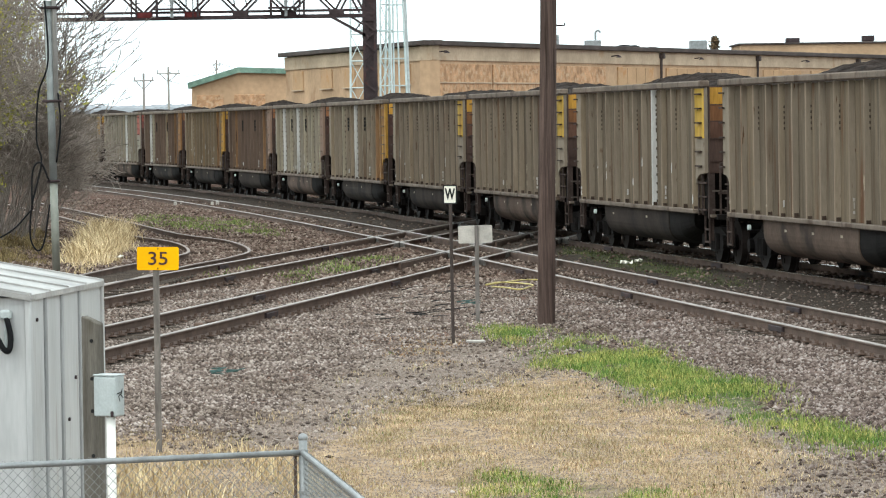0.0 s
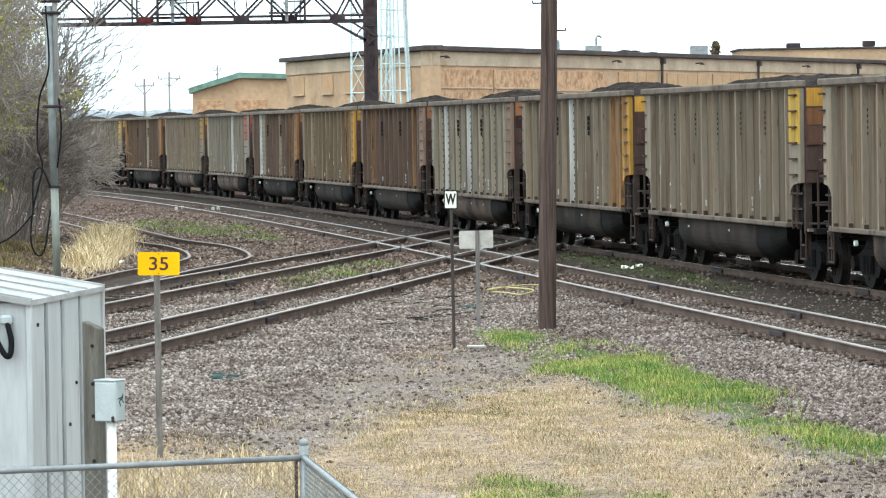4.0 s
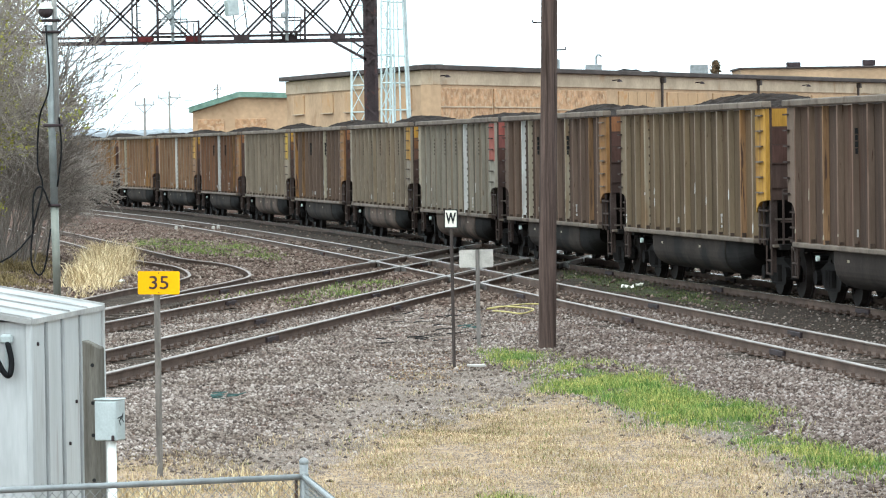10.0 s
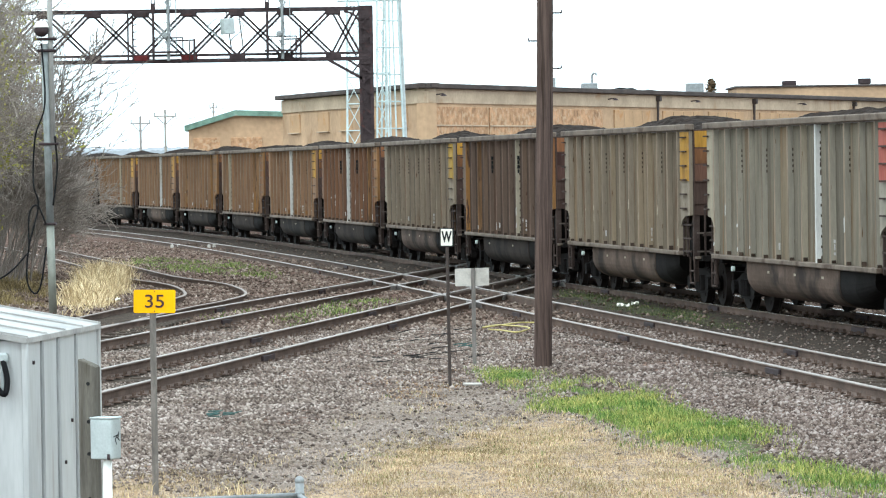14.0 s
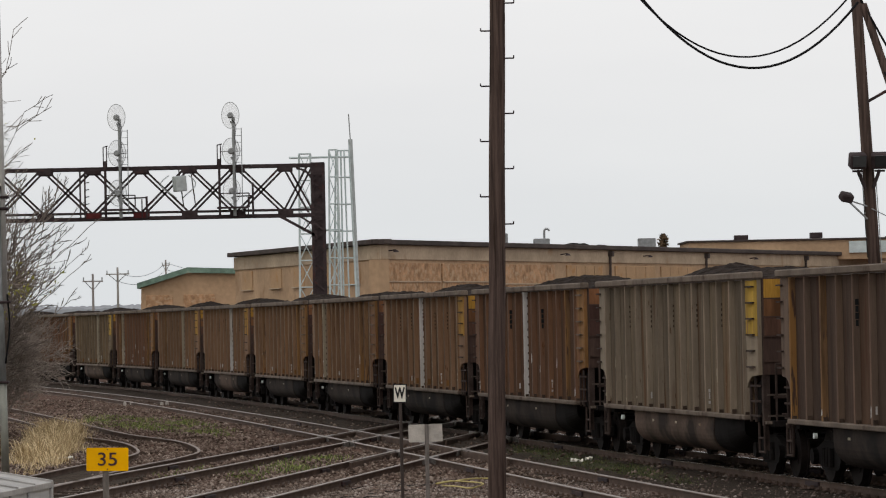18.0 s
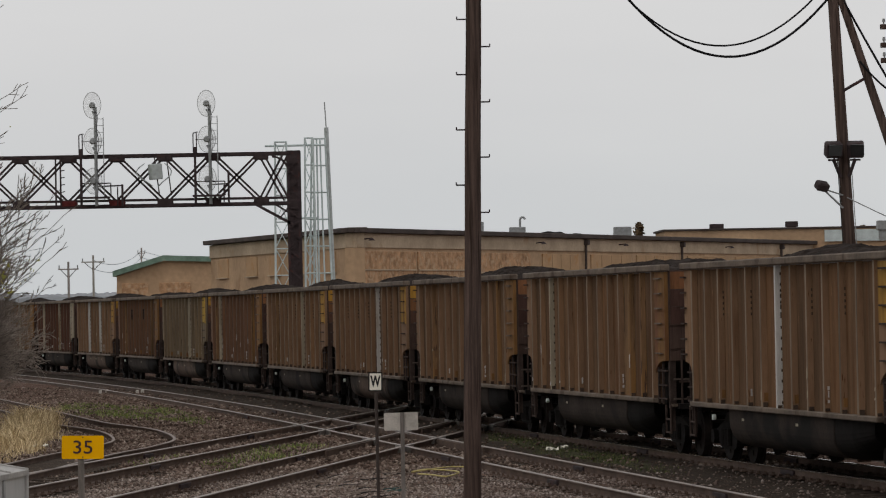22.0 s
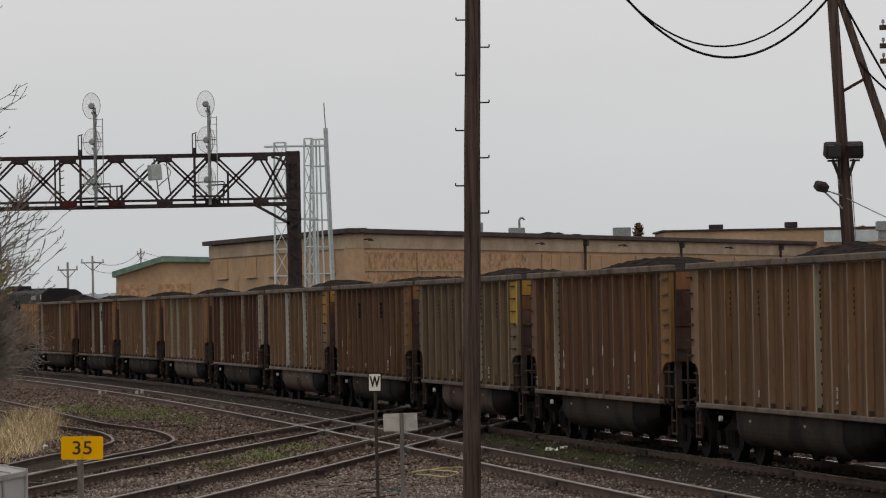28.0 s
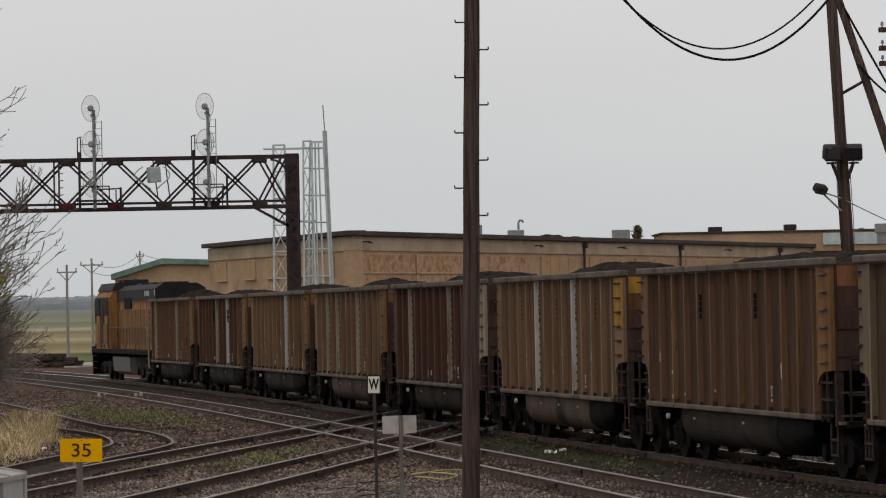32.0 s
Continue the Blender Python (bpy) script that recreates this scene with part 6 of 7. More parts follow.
# ---- signs ----
def letters(text, size, material, parent, m, bold=0.012):
    cu = bpy.data.curves.new("lettering", "FONT")
    cu.body, cu.size, cu.align_x, cu.align_y, cu.extrude, cu.offset = text, size, "CENTER", "CENTER", 0.002, bold
    tmp = bpy.data.objects.new("lettering", cu)
    scene.collection.objects.link(tmp)
    me = bpy.data.meshes.new_from_object(tmp.evaluated_get(bpy.context.evaluated_depsgraph_get()))
    bpy.data.objects.remove(tmp)
    me.materials.clear()
    me.materials.append(material)
    ob = new("lettering", me)
    ob.matrix_basis = m
    return link(ob, parent)


def rounded_plate(bm, w, h, t, r, n=5):
    pts = []
    for cx, cy, a0 in ((w / 2 - r, h / 2 - r, 0), (-w / 2 + r, h / 2 - r, 90), (-w / 2 + r, -h / 2 + r, 180), (w / 2 - r, -h / 2 + r, 270)):
        for i in range(n + 1):
            a = radians(a0 + 90 * i / n)
            pts.append((cx + r * math.cos(a), cy + r * math.sin(a)))
    return prism(bm, pts, "y", -t / 2, t / 2)


def speed_sign():
    s = thing("speed_sign", "yellow speed board reading 35 on a grey steel post", "sign")
    s.matrix_basis = pose(-2.735, 39.6, 0, 0, 0, 2)
    bm = bmesh.new()
    prism(bm, [(-0.03, -0.012), (0.03, -0.012), (0.03, 0.02), (0.018, 0.02), (0.014, 0), (-0.014, 0), (-0.018, 0.02), (-0.03, 0.02)], "z", -0.2, 1.9)
    part("post", bm, M["postgrey"], s)
    board = part("board", rounded_plate(bmesh.new(), 0.405, 0.225, 0.006, 0.015), M["signyellow"], s, "yellow enamelled board")
    board.matrix_basis = pose(0.02, -0.022, 1.86, 0, 1.0, 0)
    letters("35", 0.19, M["signbrown"], board, pose(0, -0.006, -0.005, 90, 0, 0) @ Matrix.Diagonal((1.1, 0.95, 1, 1)), 0.0012)
    for dz in (-0.095, 0.095):
        part("bolt", rod(bmesh.new(), (0, -0.01, dz), (0, 0.0, dz), 0.006, 8), M["signbrown"], board)


M["signbrown"] = mat("sign_brown_ink", (0.03, 0.012, 0.009), 0.6, 0, 0.1, 5)
speed_sign()


def whistle_sign():
    s = thing("whistle_sign", "small white whistle board reading W on a thin post", "sign")
    s.matrix_basis = pose(0.195, 58.4, 0)
    part("post", rod(bmesh.new(), (0.01, 0, -0.2), (-0.005, 0, 2.1), 0.024, 8), M["darkpost"], s)
    b = part("board", rounded_plate(bmesh.new(), 0.165, 0.238, 0.008, 0.01), M["signwhite"], s)
    b.matrix_basis = pose(-0.01, -0.035, 2.11, 0, 0.8, 0)
    part("border", rounded_plate(bmesh.new(), 0.2, 0.27, 0.006, 0.014), M["mark"], b).matrix_basis = pose(0, 0.004, 0)
    letters("W", 0.21, M["mark"], b, pose(0, -0.006, 0, 90, 0, 0) @ Matrix.Diagonal((0.62, 1, 1, 1)), 0.008)


whistle_sign()


def back_sign():
    s = thing("sign_seen_from_behind", "plain pale sign seen from behind on a steel post", "sign")
    s.matrix_basis = pose(0.62, 64.8, 0)
    bm = bmesh.new()
    prism(bm, [(-0.032, -0.014), (0.032, -0.014), (0.032, 0.02), (-0.032, 0.02)], "z", -0.2, 1.5)
    part("post", bm, M["postgrey"], s)
    part("board", rounded_plate(bmesh.new(), 0.54, 0.28, 0.006, 0.02), M["signback"], s).matrix_basis = pose(-0.02, 0.03, 1.36, 0, -1, 0)


back_sign()


# ---- shed, post and fence ----
def shed():
    s = thing("shed", "small pale grey ribbed sheet metal shed", "shed")
    s.matrix_basis = pose(-2.95, 29.35, 0, 0, 0, -7.0)
    # local x to the right along the front (negative = towards the hidden end), y back
    w, d, h = 2.4, 2.55, 1.92
    part("front_wall", box(bmesh.new(), (-w / 2, 0.02, h / 2), (w, 0.04, h)), M["shed"], s)
    part("side_wall", box(bmesh.new(), (-0.02, d / 2, h / 2), (0.04, d - 0.08, h)), M["shed"], s)
    part("back_wall", box(bmesh.new(), (-w / 2, d - 0.02, h / 2), (w, 0.04, h)), M["shed"], s)
    part("far_wall", box(bmesh.new(), (-w + 0.02, d / 2, h / 2), (0.04, d - 0.08, h)), M["shed"], s)
    for y in (0.52, 1.08, 1.72):
        part("rib", box(bmesh.new(), (0.008, y, h / 2), (0.024, 0.05, h - 0.04), None, 0.006), M["seam"], s, "dull grey seam")
    for y in (0.0, d):
        part("corner_trim", box(bmesh.new(), (0.0, y, h / 2), (0.05, 0.05, h), None, 0.008), M["shed"], s)
    bm = bmesh.new()
    prism(bm, [(0.025, h - 0.02), (0.025, h + 0.02), (-1.2, h + 0.24), (-1.2, h + 0.2)], "y", -0.05, d + 0.03)
    roof = part("roof", bm, M["shedroof"], s, "weathered ribbed metal roof")
    bm = bmesh.new()
    prism(bm, [(-1.2, h + 0.2), (-1.2, h + 0.24), (-2.43, h + 0.02), (-2.43, h - 0.02)], "y", -0.05, d + 0.03)
    part("roof", bm, M["shedroof"], s)
    for y in np.linspace(0.0, d, 5):
        bm = bmesh.new()
        bar(bm, (0.025, y, h + 0.028), (-1.2, y, h + 0.245), 0.024, 0.012)
        part("roof_rib", bm, M["shedroof"], roof)
    for y, z in ((0.25, 1.75), (1.55, 1.25), (1.3, 0.95), (1.1, 0.72)):
        part("bolt", rod(bmesh.new(), (0.0, y, z), (0.015, y, z), 0.014, 8), M["iron"], s)
    bm = bmesh.new()
    box(bm, (-0.16, -0.03, h - 0.12), (0.09, 0.07, 0.07), None, 0.015)
    rod(bm, (-0.16, -0.03, h - 0.15), (-0.16, -0.03, h - 0.36), 0.015, 8)
    part("conduit_fitting", bm, M["boxgrey"], s)
    pts = [(-0.62, -0.35, 2.45), (-0.42, -0.2, 2.1), (-0.24, -0.1, 1.7), (-0.17, -0.08, 1.56), (-0.13, -0.07, 1.55), (-0.12, -0.06, 1.65), (-0.15, -0.05, 1.78)]
    wire("cable", [Vector(q) for q in smooth_line(pts, 6)], 0.022, M["cable"], s, "thick black service cable")


shed()


def timber_post():
    p = thing("timber_post", "grey weathered square timber post beside the shed", "post")
    p.matrix_basis = pose(-2.47, 29.1, 0, 0, 0, -12)
    bm = bmesh.new()
    box(bm, (0, 0, 0.835), (0.128, 0.125, 1.87), None, 0.008)
    for v in bm.verts:
        if v.co.z > 1.5:
            v.co.z += 0.45 * (-v.co.x)
    part("post", bm, M["greywood"], p)
    for z in (1.62, 1.35, 1.12, 0.8):
        part("knot", rod(bmesh.new(), (0.01, -0.067, z), (0.01, -0.06, z), 0.014, 8), M["mark"], p)


timber_post()


def meter_box():
    b = thing("electric_box", "pale grey electric box on a white plastic conduit", "electrical box")
    b.matrix_basis = pose(-2.345, 28.93, 0.035, 0, 0, -24)
    part("case", box(bmesh.new(), (0, 0, 1.2), (0.18, 0.13, 0.29), None, 0.01), M["boxgrey"], b)
    part("lid", box(bmesh.new(), (0, 0, 1.348), (0.19, 0.14, 0.012), None, 0.005), M["boxgrey"], b)
    part("cover", box(bmesh.new(), (0, -0.067, 1.195), (0.17, 0.006, 0.27), None, 0.003), M["boxgrey"], b)
    bm = bmesh.new()
    box(bm, (0.06, -0.072, 1.075), (0.02, 0.02, 0.04), None, 0.004)
    part("latch", bm, M["iron"], b)
    for dy, dz, a, l in ((0.0, 0.02, 40, 0.06), (0.015, 0.0, -35, 0.05), (0.02, 0.03, 80, 0.04), (-0.02, -0.02, -60, 0.045), (-0.03, 0.02, 10, 0.05)):
        part("scribble", box(bmesh.new(), (0.0915, dy, 1.2 + dz), (0.002, l, 0.007), (a, 0, 0)), M["mark"], b, "black pen scribble")
    part("conduit", rod(bmesh.new(), (0.01, 0, -0.2), (0.01, 0, 1.075), 0.033, 14), M["pvc"], b, "white plastic conduit", True)


meter_box()


def fence_run(f, a, b, top, posts):
    """Chain-link fence from a to b: top rail, line posts and woven wire."""
    a, b = Vector((*a, 0)), Vector((*b, 0))
    d = (b - a).normalized()
    n = (b - a).length
    up = Vector((0, 0, 1))
    part("top_rail", rod(bmesh.new(), a + up * top, b + up * top, 0.021, 12), M["galv"], f, "", True)
    for u in posts:
        part("line_post", rod(bmesh.new(), a + d * u - up * 0.2, a + d * u + up * (top - 0.02), 0.024, 12), M["galv"], f, "", True)
    me_v, me_t = [], []
    side = Vector((-d.y, d.x, 0)) * 0.002
    step, hgt = 0.066, top - 0.03
    k = 0
    for sgn in (1, -1):
        u = -hgt
        while u < n + hgt:
            u0, u1 = u, u + sgn * hgt
            z0, z1 = 0.04, hgt + 0.06
            lo, hi = min(u0, u1), max(u0, u1)
            if hi > 0 and lo < n:
                def clip(t):
                    return max(0.0, min(1.0, t))
                t0, t1 = clip((0 - u0) / (u1 - u0)), clip((n - u0) / (u1 - u0))
                ta, tb = min(t0, t1), max(t0, t1)
                p = a + d * (u0 + (u1 - u0) * ta) + up * (z0 + (z1 - z0) * ta) + side * sgn
                q = a + d * (u0 + (u1 - u0) * tb) + up * (z0 + (z1 - z0) * tb) + side * sgn
                w = 0.0018
                ax = (d * -sgn + up).normalized() * w
                ay = Vector((-d.y, d.x, 0)) * w
                for r in (p, q):
                    me_v += [r + ax, r + ay, r - ax, r - ay]
                for j in range(4):
                    me_t += [(k + j, k + (j + 1) % 4, k + 4 + (j + 1) % 4), (k + j, k + 4 + (j + 1) % 4, k + 4 + j)]
                k += 8
            u += step
    me = raw_mesh("woven_wire", np.array([tuple(v) for v in me_v]), np.array(me_t), M["wirezinc"])
    link(tagged(new("woven_wire", me), kind="stuff"), f)


def fence():
    f = thing("chain_link_fence", "galvanized chain-link fence with a corner post and top rail", "fence")
    corner = (-0.945, 28.0)
    part("corner_post", rod(bmesh.new(), (*corner, -0.2), (*corner, 0.985), 0.03, 14), M["galv"], f, "", True)
    bm = bmesh.new()
    bmesh.ops.create_uvsphere(bm, u_segments=12, v_segments=8, radius=0.034, matrix=Matrix.Translation((*corner, 0.985)))
    part("post_cap", bm, M["galv"], f, "", True)
    for z in (0.88, 0.6):
        part("band", rod(bmesh.new(), (*corner, z), (*corner, z + 0.025), 0.036, 14), M["galv"], f)
    fence_run(f, corner, (-6.0, 26.1), 0.885, (2.9,))
    fence_run(f, corner, (0.55, 16.5), 0.885, (4.2, 7.3))
    part("rusty_stake", rod(bmesh.new(), (-1.0, 28.0, 0), (-1.0, 28.0, 0.9), 0.011, 8), M["rail"], f, "thin rusty tension bar")


M["wirezinc"] = mat("zinc_wire", (0.22, 0.225, 0.22), 0.5, 0.5, 0.1, 6)
fence()


# ---- trees and brush ----
def bare_tree(x, y, height, seed, spread=1.0, lean=(0.0, 0.0), levels=5, buds=0):
    """A leafless tree: a tapered trunk with forking limbs, and twigs; some with opening buds."""
    rnd = random.Random(seed)
    t = thing("bare_tree", "bare grey-brown tree in early spring with fine twigs", "tree", "trees beside the line")
    t.matrix_basis = pose(x, y, -0.1)
    segs, tips = [], []

    def grow(p, d, length, r, lvl):
        n = 3 if lvl > 1 else 4
        for i in range(n):
            q = p + d * (length / n)
            segs.append((p, q, r, r * 0.86))
            p, r = q, r * 0.86
            d = (d + Vector((rnd.gauss(0, 0.11), rnd.gauss(0, 0.11), rnd.gauss(0.03, 0.07)))).normalized()
            if lvl < levels and (i > 0 or lvl > 0):
                for _ in range(2 if lvl < 3 else 1 + (rnd.random() < 0.7)):
                    a = rnd.uniform(0, 6.28)
                    side = d.orthogonal().normalized()
                    side.rotate(Matrix.Rotation(a, 3, d))
                    nd = (d + side * rnd.uniform(0.45, 0.95) * spread + Vector((lean[0], lean[1], 0)) * 0.3).normalized()
                    grow(p, nd, length * rnd.uniform(0.5, 0.72), r * rnd.uniform(0.45, 0.62), lvl + 1)
        if lvl >= levels - 1:
            tips.append(p)

    d0 = Vector((lean[0] * 0.3, lean[1] * 0.3, 1)).normalized()
    grow(Vector((0, 0, 0)), d0, height * 0.52, height * 0.014, 0)
    P, Q = np.array([s[0] for s in segs]), np.array([s[1] for s in segs])
    R0, R1 = np.array([s[2] for s in segs]), np.array([s[3] for s in segs])
    R0, R1 = np.maximum(R0, 0.0075), np.maximum(R1, 0.0055)
    D = Q - P
    D /= np.linalg.norm(D, axis=1)[:, None] + 1e-9
    A = np.cross(D, np.where(abs(D[:, 2:]) > 0.9, [[1.0, 0, 0]], [[0, 0, 1.0]]))
    A /= np.linalg.norm(A, axis=1)[:, None]
    B = np.cross(D, A)
    ring = [(math.cos(a), math.sin(a)) for a in (0, 2.094, 4.189)]
    verts = np.stack([C + (A * c + B * s) * R[:, None] for C, R in ((P, R0), (Q, R1)) for c, s in ring], 1)
    tri = np.array([(i, (i + 1) % 3, 3 + (i + 1) % 3) for i in range(3)] + [(i, 3 + (i + 1) % 3, 3 + i) for i in range(3)])
    thick = R0 > 0.03
    big = raw_mesh("trunk", verts[thick].reshape(-1, 3), (tri[None] + 6 * np.arange(thick.sum())[:, None, None]).reshape(-1, 3), M["bark"])
    fine = raw_mesh("crown", verts[~thick].reshape(-1, 3), (tri[None] + 6 * np.arange((~thick).sum())[:, None, None]).reshape(-1, 3), M["greytwig"])
    link(new("trunk", big), t)
    link(new("crown", fine), t, "crown of bare twigs")
    if buds:
        rg = np.random.default_rng(seed)
        T = np.array(tips)
        # buds open in clusters
        lush = np.sin(T[:, 0] * 2.1 + seed) + np.sin(T[:, 1] * 1.7) + np.sin(T[:, 2] * 1.9 + 2 * seed) > 0.6
        T = T[lush] if lush.sum() > 5 else T
        T = T[rg.integers(0, len(T), buds)] + rg.normal(0, 0.08, (buds, 3))
        o = rg.normal(0, 0.035, (buds, 3, 3))
        v = (T[:, None] + o).reshape(-1, 3)
        link(tagged(new("new_growth", raw_mesh("new_growth", v, np.arange(buds * 3).reshape(-1, 3), M["budleaf"])), kind="stuff"), t, "yellow-green opening buds")
    return t


M["greytwig"] = mat("pale_twig_bark", (0.26, 0.235, 0.207), 0.9, 0, 0.25, 4)
M["twig"] = mat("twig_bark", (0.175, 0.157, 0.138), 0.9, 0, 0.25, 4)
M["budleaf"] = island_material("bud_leaf", [(0, (0.18, 0.185, 0.05)), (1, (0.42, 0.4, 0.14))])
bare_tree(-14.0, 112, 8.0, 11, 0.9, (0.1, 0.0), 5, 0)
bare_tree(-14.2, 104, 8.5, 12, 1.0, (0.25, 0.0), 4, 6000)
bare_tree(-12.3, 99, 7.0, 13, 1.1, (0.3, 0), 4, 1800)
bare_tree(-13.6, 120, 5.6, 14, 1.0, (0.3, 0), 4, 0)
bare_tree(-17.2, 116, 12.0, 15, 1.0, (0.1, 0), 5, 3000)
bare_tree(-11.8, 118, 3.6, 16, 1.3, (0.3, 0), 5, 0)
bare_tree(-12.7, 107, 3.4, 17, 1.5, (0.3, 0), 4, 1800)
bare_tree(-12.0, 95, 3.6, 18, 1.5, (-0.1, 0), 4, 500)
bare_tree(-11.5, 91, 2.4, 19, 1.6, (0, 0), 4, 0)
bare_tree(-12.4, 128, 4.6, 20, 1.2, (0.7, 0), 4, 0)
bare_tree(-13.4, 108, 7.0, 22, 1.0, (0.0, 0), 5, 1500)
bare_tree(-12.9, 114, 5.2, 23, 1.1, (0.1, 0), 5, 0)
bare_tree(-15.0, 101, 9.0, 24, 1.0, (0.1, 0), 5, 5000)


def arching_bush(x, y, seed, stems, reach, rise):
    """Long thin stems that spring from one stool and arch out over the line, with side shoots."""
    rnd = random.Random(seed)
    t = thing("bare_bush", "leafless bush of long thin arching grey branches", "bush", "bushes beside the line")
    t.matrix_basis = pose(x, y, -0.05)
    segs = []

    def shoot(p, d, length, r, lvl, own=-1):
        n = 9 if lvl == 0 else 5
        for i in range(n):
            q = p + d * (length / n)
            segs.append((p, q, r * (1 - 0.8 * i / n), r * (1 - 0.8 * (i + 1) / n), own))
            p = q
            d = (d + Vector((rnd.gauss(0.02, 0.06), rnd.gauss(0, 0.06), rnd.gauss(0.02, 0.05)))).normalized()
            if lvl < 3 and i > (2 if lvl == 0 else 0) and rnd.random() < 0.85:
                side = d.orthogonal().normalized()
                side.rotate(Matrix.Rotation(rnd.uniform(0, 6.28), 3, d))
                shoot(p, (d + side * rnd.uniform(0.3, 0.7)).normalized(), length * rnd.uniform(0.2, 0.42), r * (1 - 0.8 * i / n) * 0.6, lvl + 1)

    for i in range(stems):
        f = (i + rnd.random()) / stems
        d = Vector((reach * (0.25 + 0.9 * f) / rise, rnd.gauss(0, 0.18), 1)).normalized()
        shoot(Vector((rnd.gauss(0, 0.25), rnd.gauss(0, 0.4), 0)), d, rise * rnd.uniform(0.75, 1.1) * (1.1 - 0.25 * f), rnd.uniform(0.02, 0.034), 0, i)
    def tubes(name, some):
        link(new(name, raw_mesh(name, *tube_arrays(some), M["twig"])), t)

    for i in range(stems):
        tubes("stem", [g[:4] for g in segs if g[4] == i])
    tubes("crown", [g[:4] for g in segs if g[4] < 0])
    return t


def tube_arrays(segs):
    bm_v, bm_t = [], []
    for p, q, r0, r1 in segs:
        d = (q - p).normalized()
        a = d.orthogonal().normalized()
        b = d.cross(a)
        k = len(bm_v)
        for o, r in ((p, max(r0, 0.012)), (q, max(r1, 0.009))):
            bm_v += [tuple(o + a * r), tuple(o + (b * 0.87 - a * 0.5) * r), tuple(o - (b * 0.87 + a * 0.5) * r)]
        for j in range(3):
            bm_t += [(k + j, k + (j + 1) % 3, k + 3 + (j + 1) % 3), (k + j, k + 3 + (j + 1) % 3, k + 3 + j)]
    return np.array(bm_v), np.array(bm_t)


arching_bush(-12.0, 111, 31, 13, 2.2, 5.4)
arching_bush(-12.6, 115, 32, 12, 2.0, 6.0)
arching_bush(-11.6, 121, 33, 8, 2.0, 3.6)
arching_bush(-11.9, 113, 35, 9, 2.3, 5.0)
arching_bush(-15.2, 112, 36, 2, 5.7, 7.7)
arching_bush(-12.3, 110, 37, 8, 1.2, 4.4)
arching_bush(-11.6, 112, 40, 7, 0.8, 5.3)
arching_bush(-12.1, 114, 41, 7, 1.1, 5.1)
arching_bush(-12.6, 112.5, 39, 8, 1.5, 5.0)
arching_bush(-11.7, 116, 38, 7, 1.1, 3.6)
arching_bush(-13.3, 106, 34, 9, 1.6, 6.0)


def evergreen(x, y, height, width, seed):
    """A small far evergreen: trunk and a ragged cone of needle clumps."""
    t = thing("evergreen_tree", "small brownish evergreen beyond the warehouse roof", "tree", "far evergreens")
    t.matrix_basis = pose(x, y, 0)
    part("trunk", rod(bmesh.new(), (0, 0, 0), (0, 0, height * 0.97), 0.16, 8, 0.03), M["bark"], t)
    rg = np.random.default_rng(seed)
    n = 700
    u = rg.random(n) ** 0.8
    a, rr = rg.random(n) * 6.283, width * (1 - u) ** 0.4 * np.sqrt(rg.random(n)) * (0.8 + 0.3 * np.sin(u * 23))
    c = np.stack([rr * np.cos(a), rr * np.sin(a), height * (0.8 + 0.2 * u)], -1)
    v = (c[:, None] + rg.normal(0, 0.09, (n, 3, 3))).reshape(-1, 3)
    link(new("crown", raw_mesh("crown", v, np.arange(n * 3).reshape(-1, 3), M["needle"])), t, "brownish needle crown")


M["needle"] = island_material("evergreen_needles", [(0, (0.06, 0.05, 0.033)), (1, (0.13, 0.1, 0.066))])
evergreen(18.5, 270, 8.55, 0.5, 41)
evergreen(33.6, 272, 8.08, 0.5, 42)


def far_woods():
    """A ragged bluish line of woods on the horizon, one rank behind the other, with haze in the colour."""
    rg = np.random.default_rng(21)
    xs = np.linspace(-460, 460, 900)
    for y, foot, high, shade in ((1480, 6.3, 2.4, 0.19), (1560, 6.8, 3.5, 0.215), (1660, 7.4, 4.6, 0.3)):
        top = foot + high + 0.3 * np.sin(xs * 0.033 + y) + 0.3 * np.sin(xs * 0.13 + 2 * y) + rg.random(len(xs)) * 0.7
        n = len(xs)
        verts = np.stack([np.stack([xs, np.full(n, y), np.full(n, foot - 1.5)], -1), np.stack([xs, np.full(n, y + 4), top], -1), np.stack([xs, np.full(n, y + 60), top - 2], -1)], 1).reshape(-1, 3)
        j = 3 * np.arange(n - 1)
        tris = np.concatenate([np.stack([j + a, j + b, j + c], -1) for a, b, c in ((0, 3, 4), (0, 4, 1), (1, 4, 5), (1, 5, 2))])
        # haze mixed into the colour: bluish, and paler for each rank behind
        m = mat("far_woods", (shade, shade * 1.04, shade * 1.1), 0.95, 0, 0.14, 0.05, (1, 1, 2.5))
        tagged(new("far_woods", raw_mesh("far_woods", verts, tris, m)), "distant woods along the horizon with bluish haze in the colour", "woods", kind="stuff")


far_woods()


# ---- loose things ----
def timber_pile():
    rnd = random.Random(5)
    for i in range(36):
        row, col = divmod(i, 9)
        t = tagged(new("old_tie", TIE_MESH.copy()), "old dark railway tie in a pile beside the line", "timber", "pile of old ties")
        t.matrix_basis = pose(-22.6 + col * 0.6 * (1 - 0.16 * row) + rnd.uniform(-0.5, 0.5), 262 + rnd.uniform(-0.4, 0.4), 0.15 + row * 0.26, 0, rnd.uniform(-5, 5), rnd.uniform(-35, 35)) @ Matrix.Diagonal((0.9, 1.4, 1.3, 1))


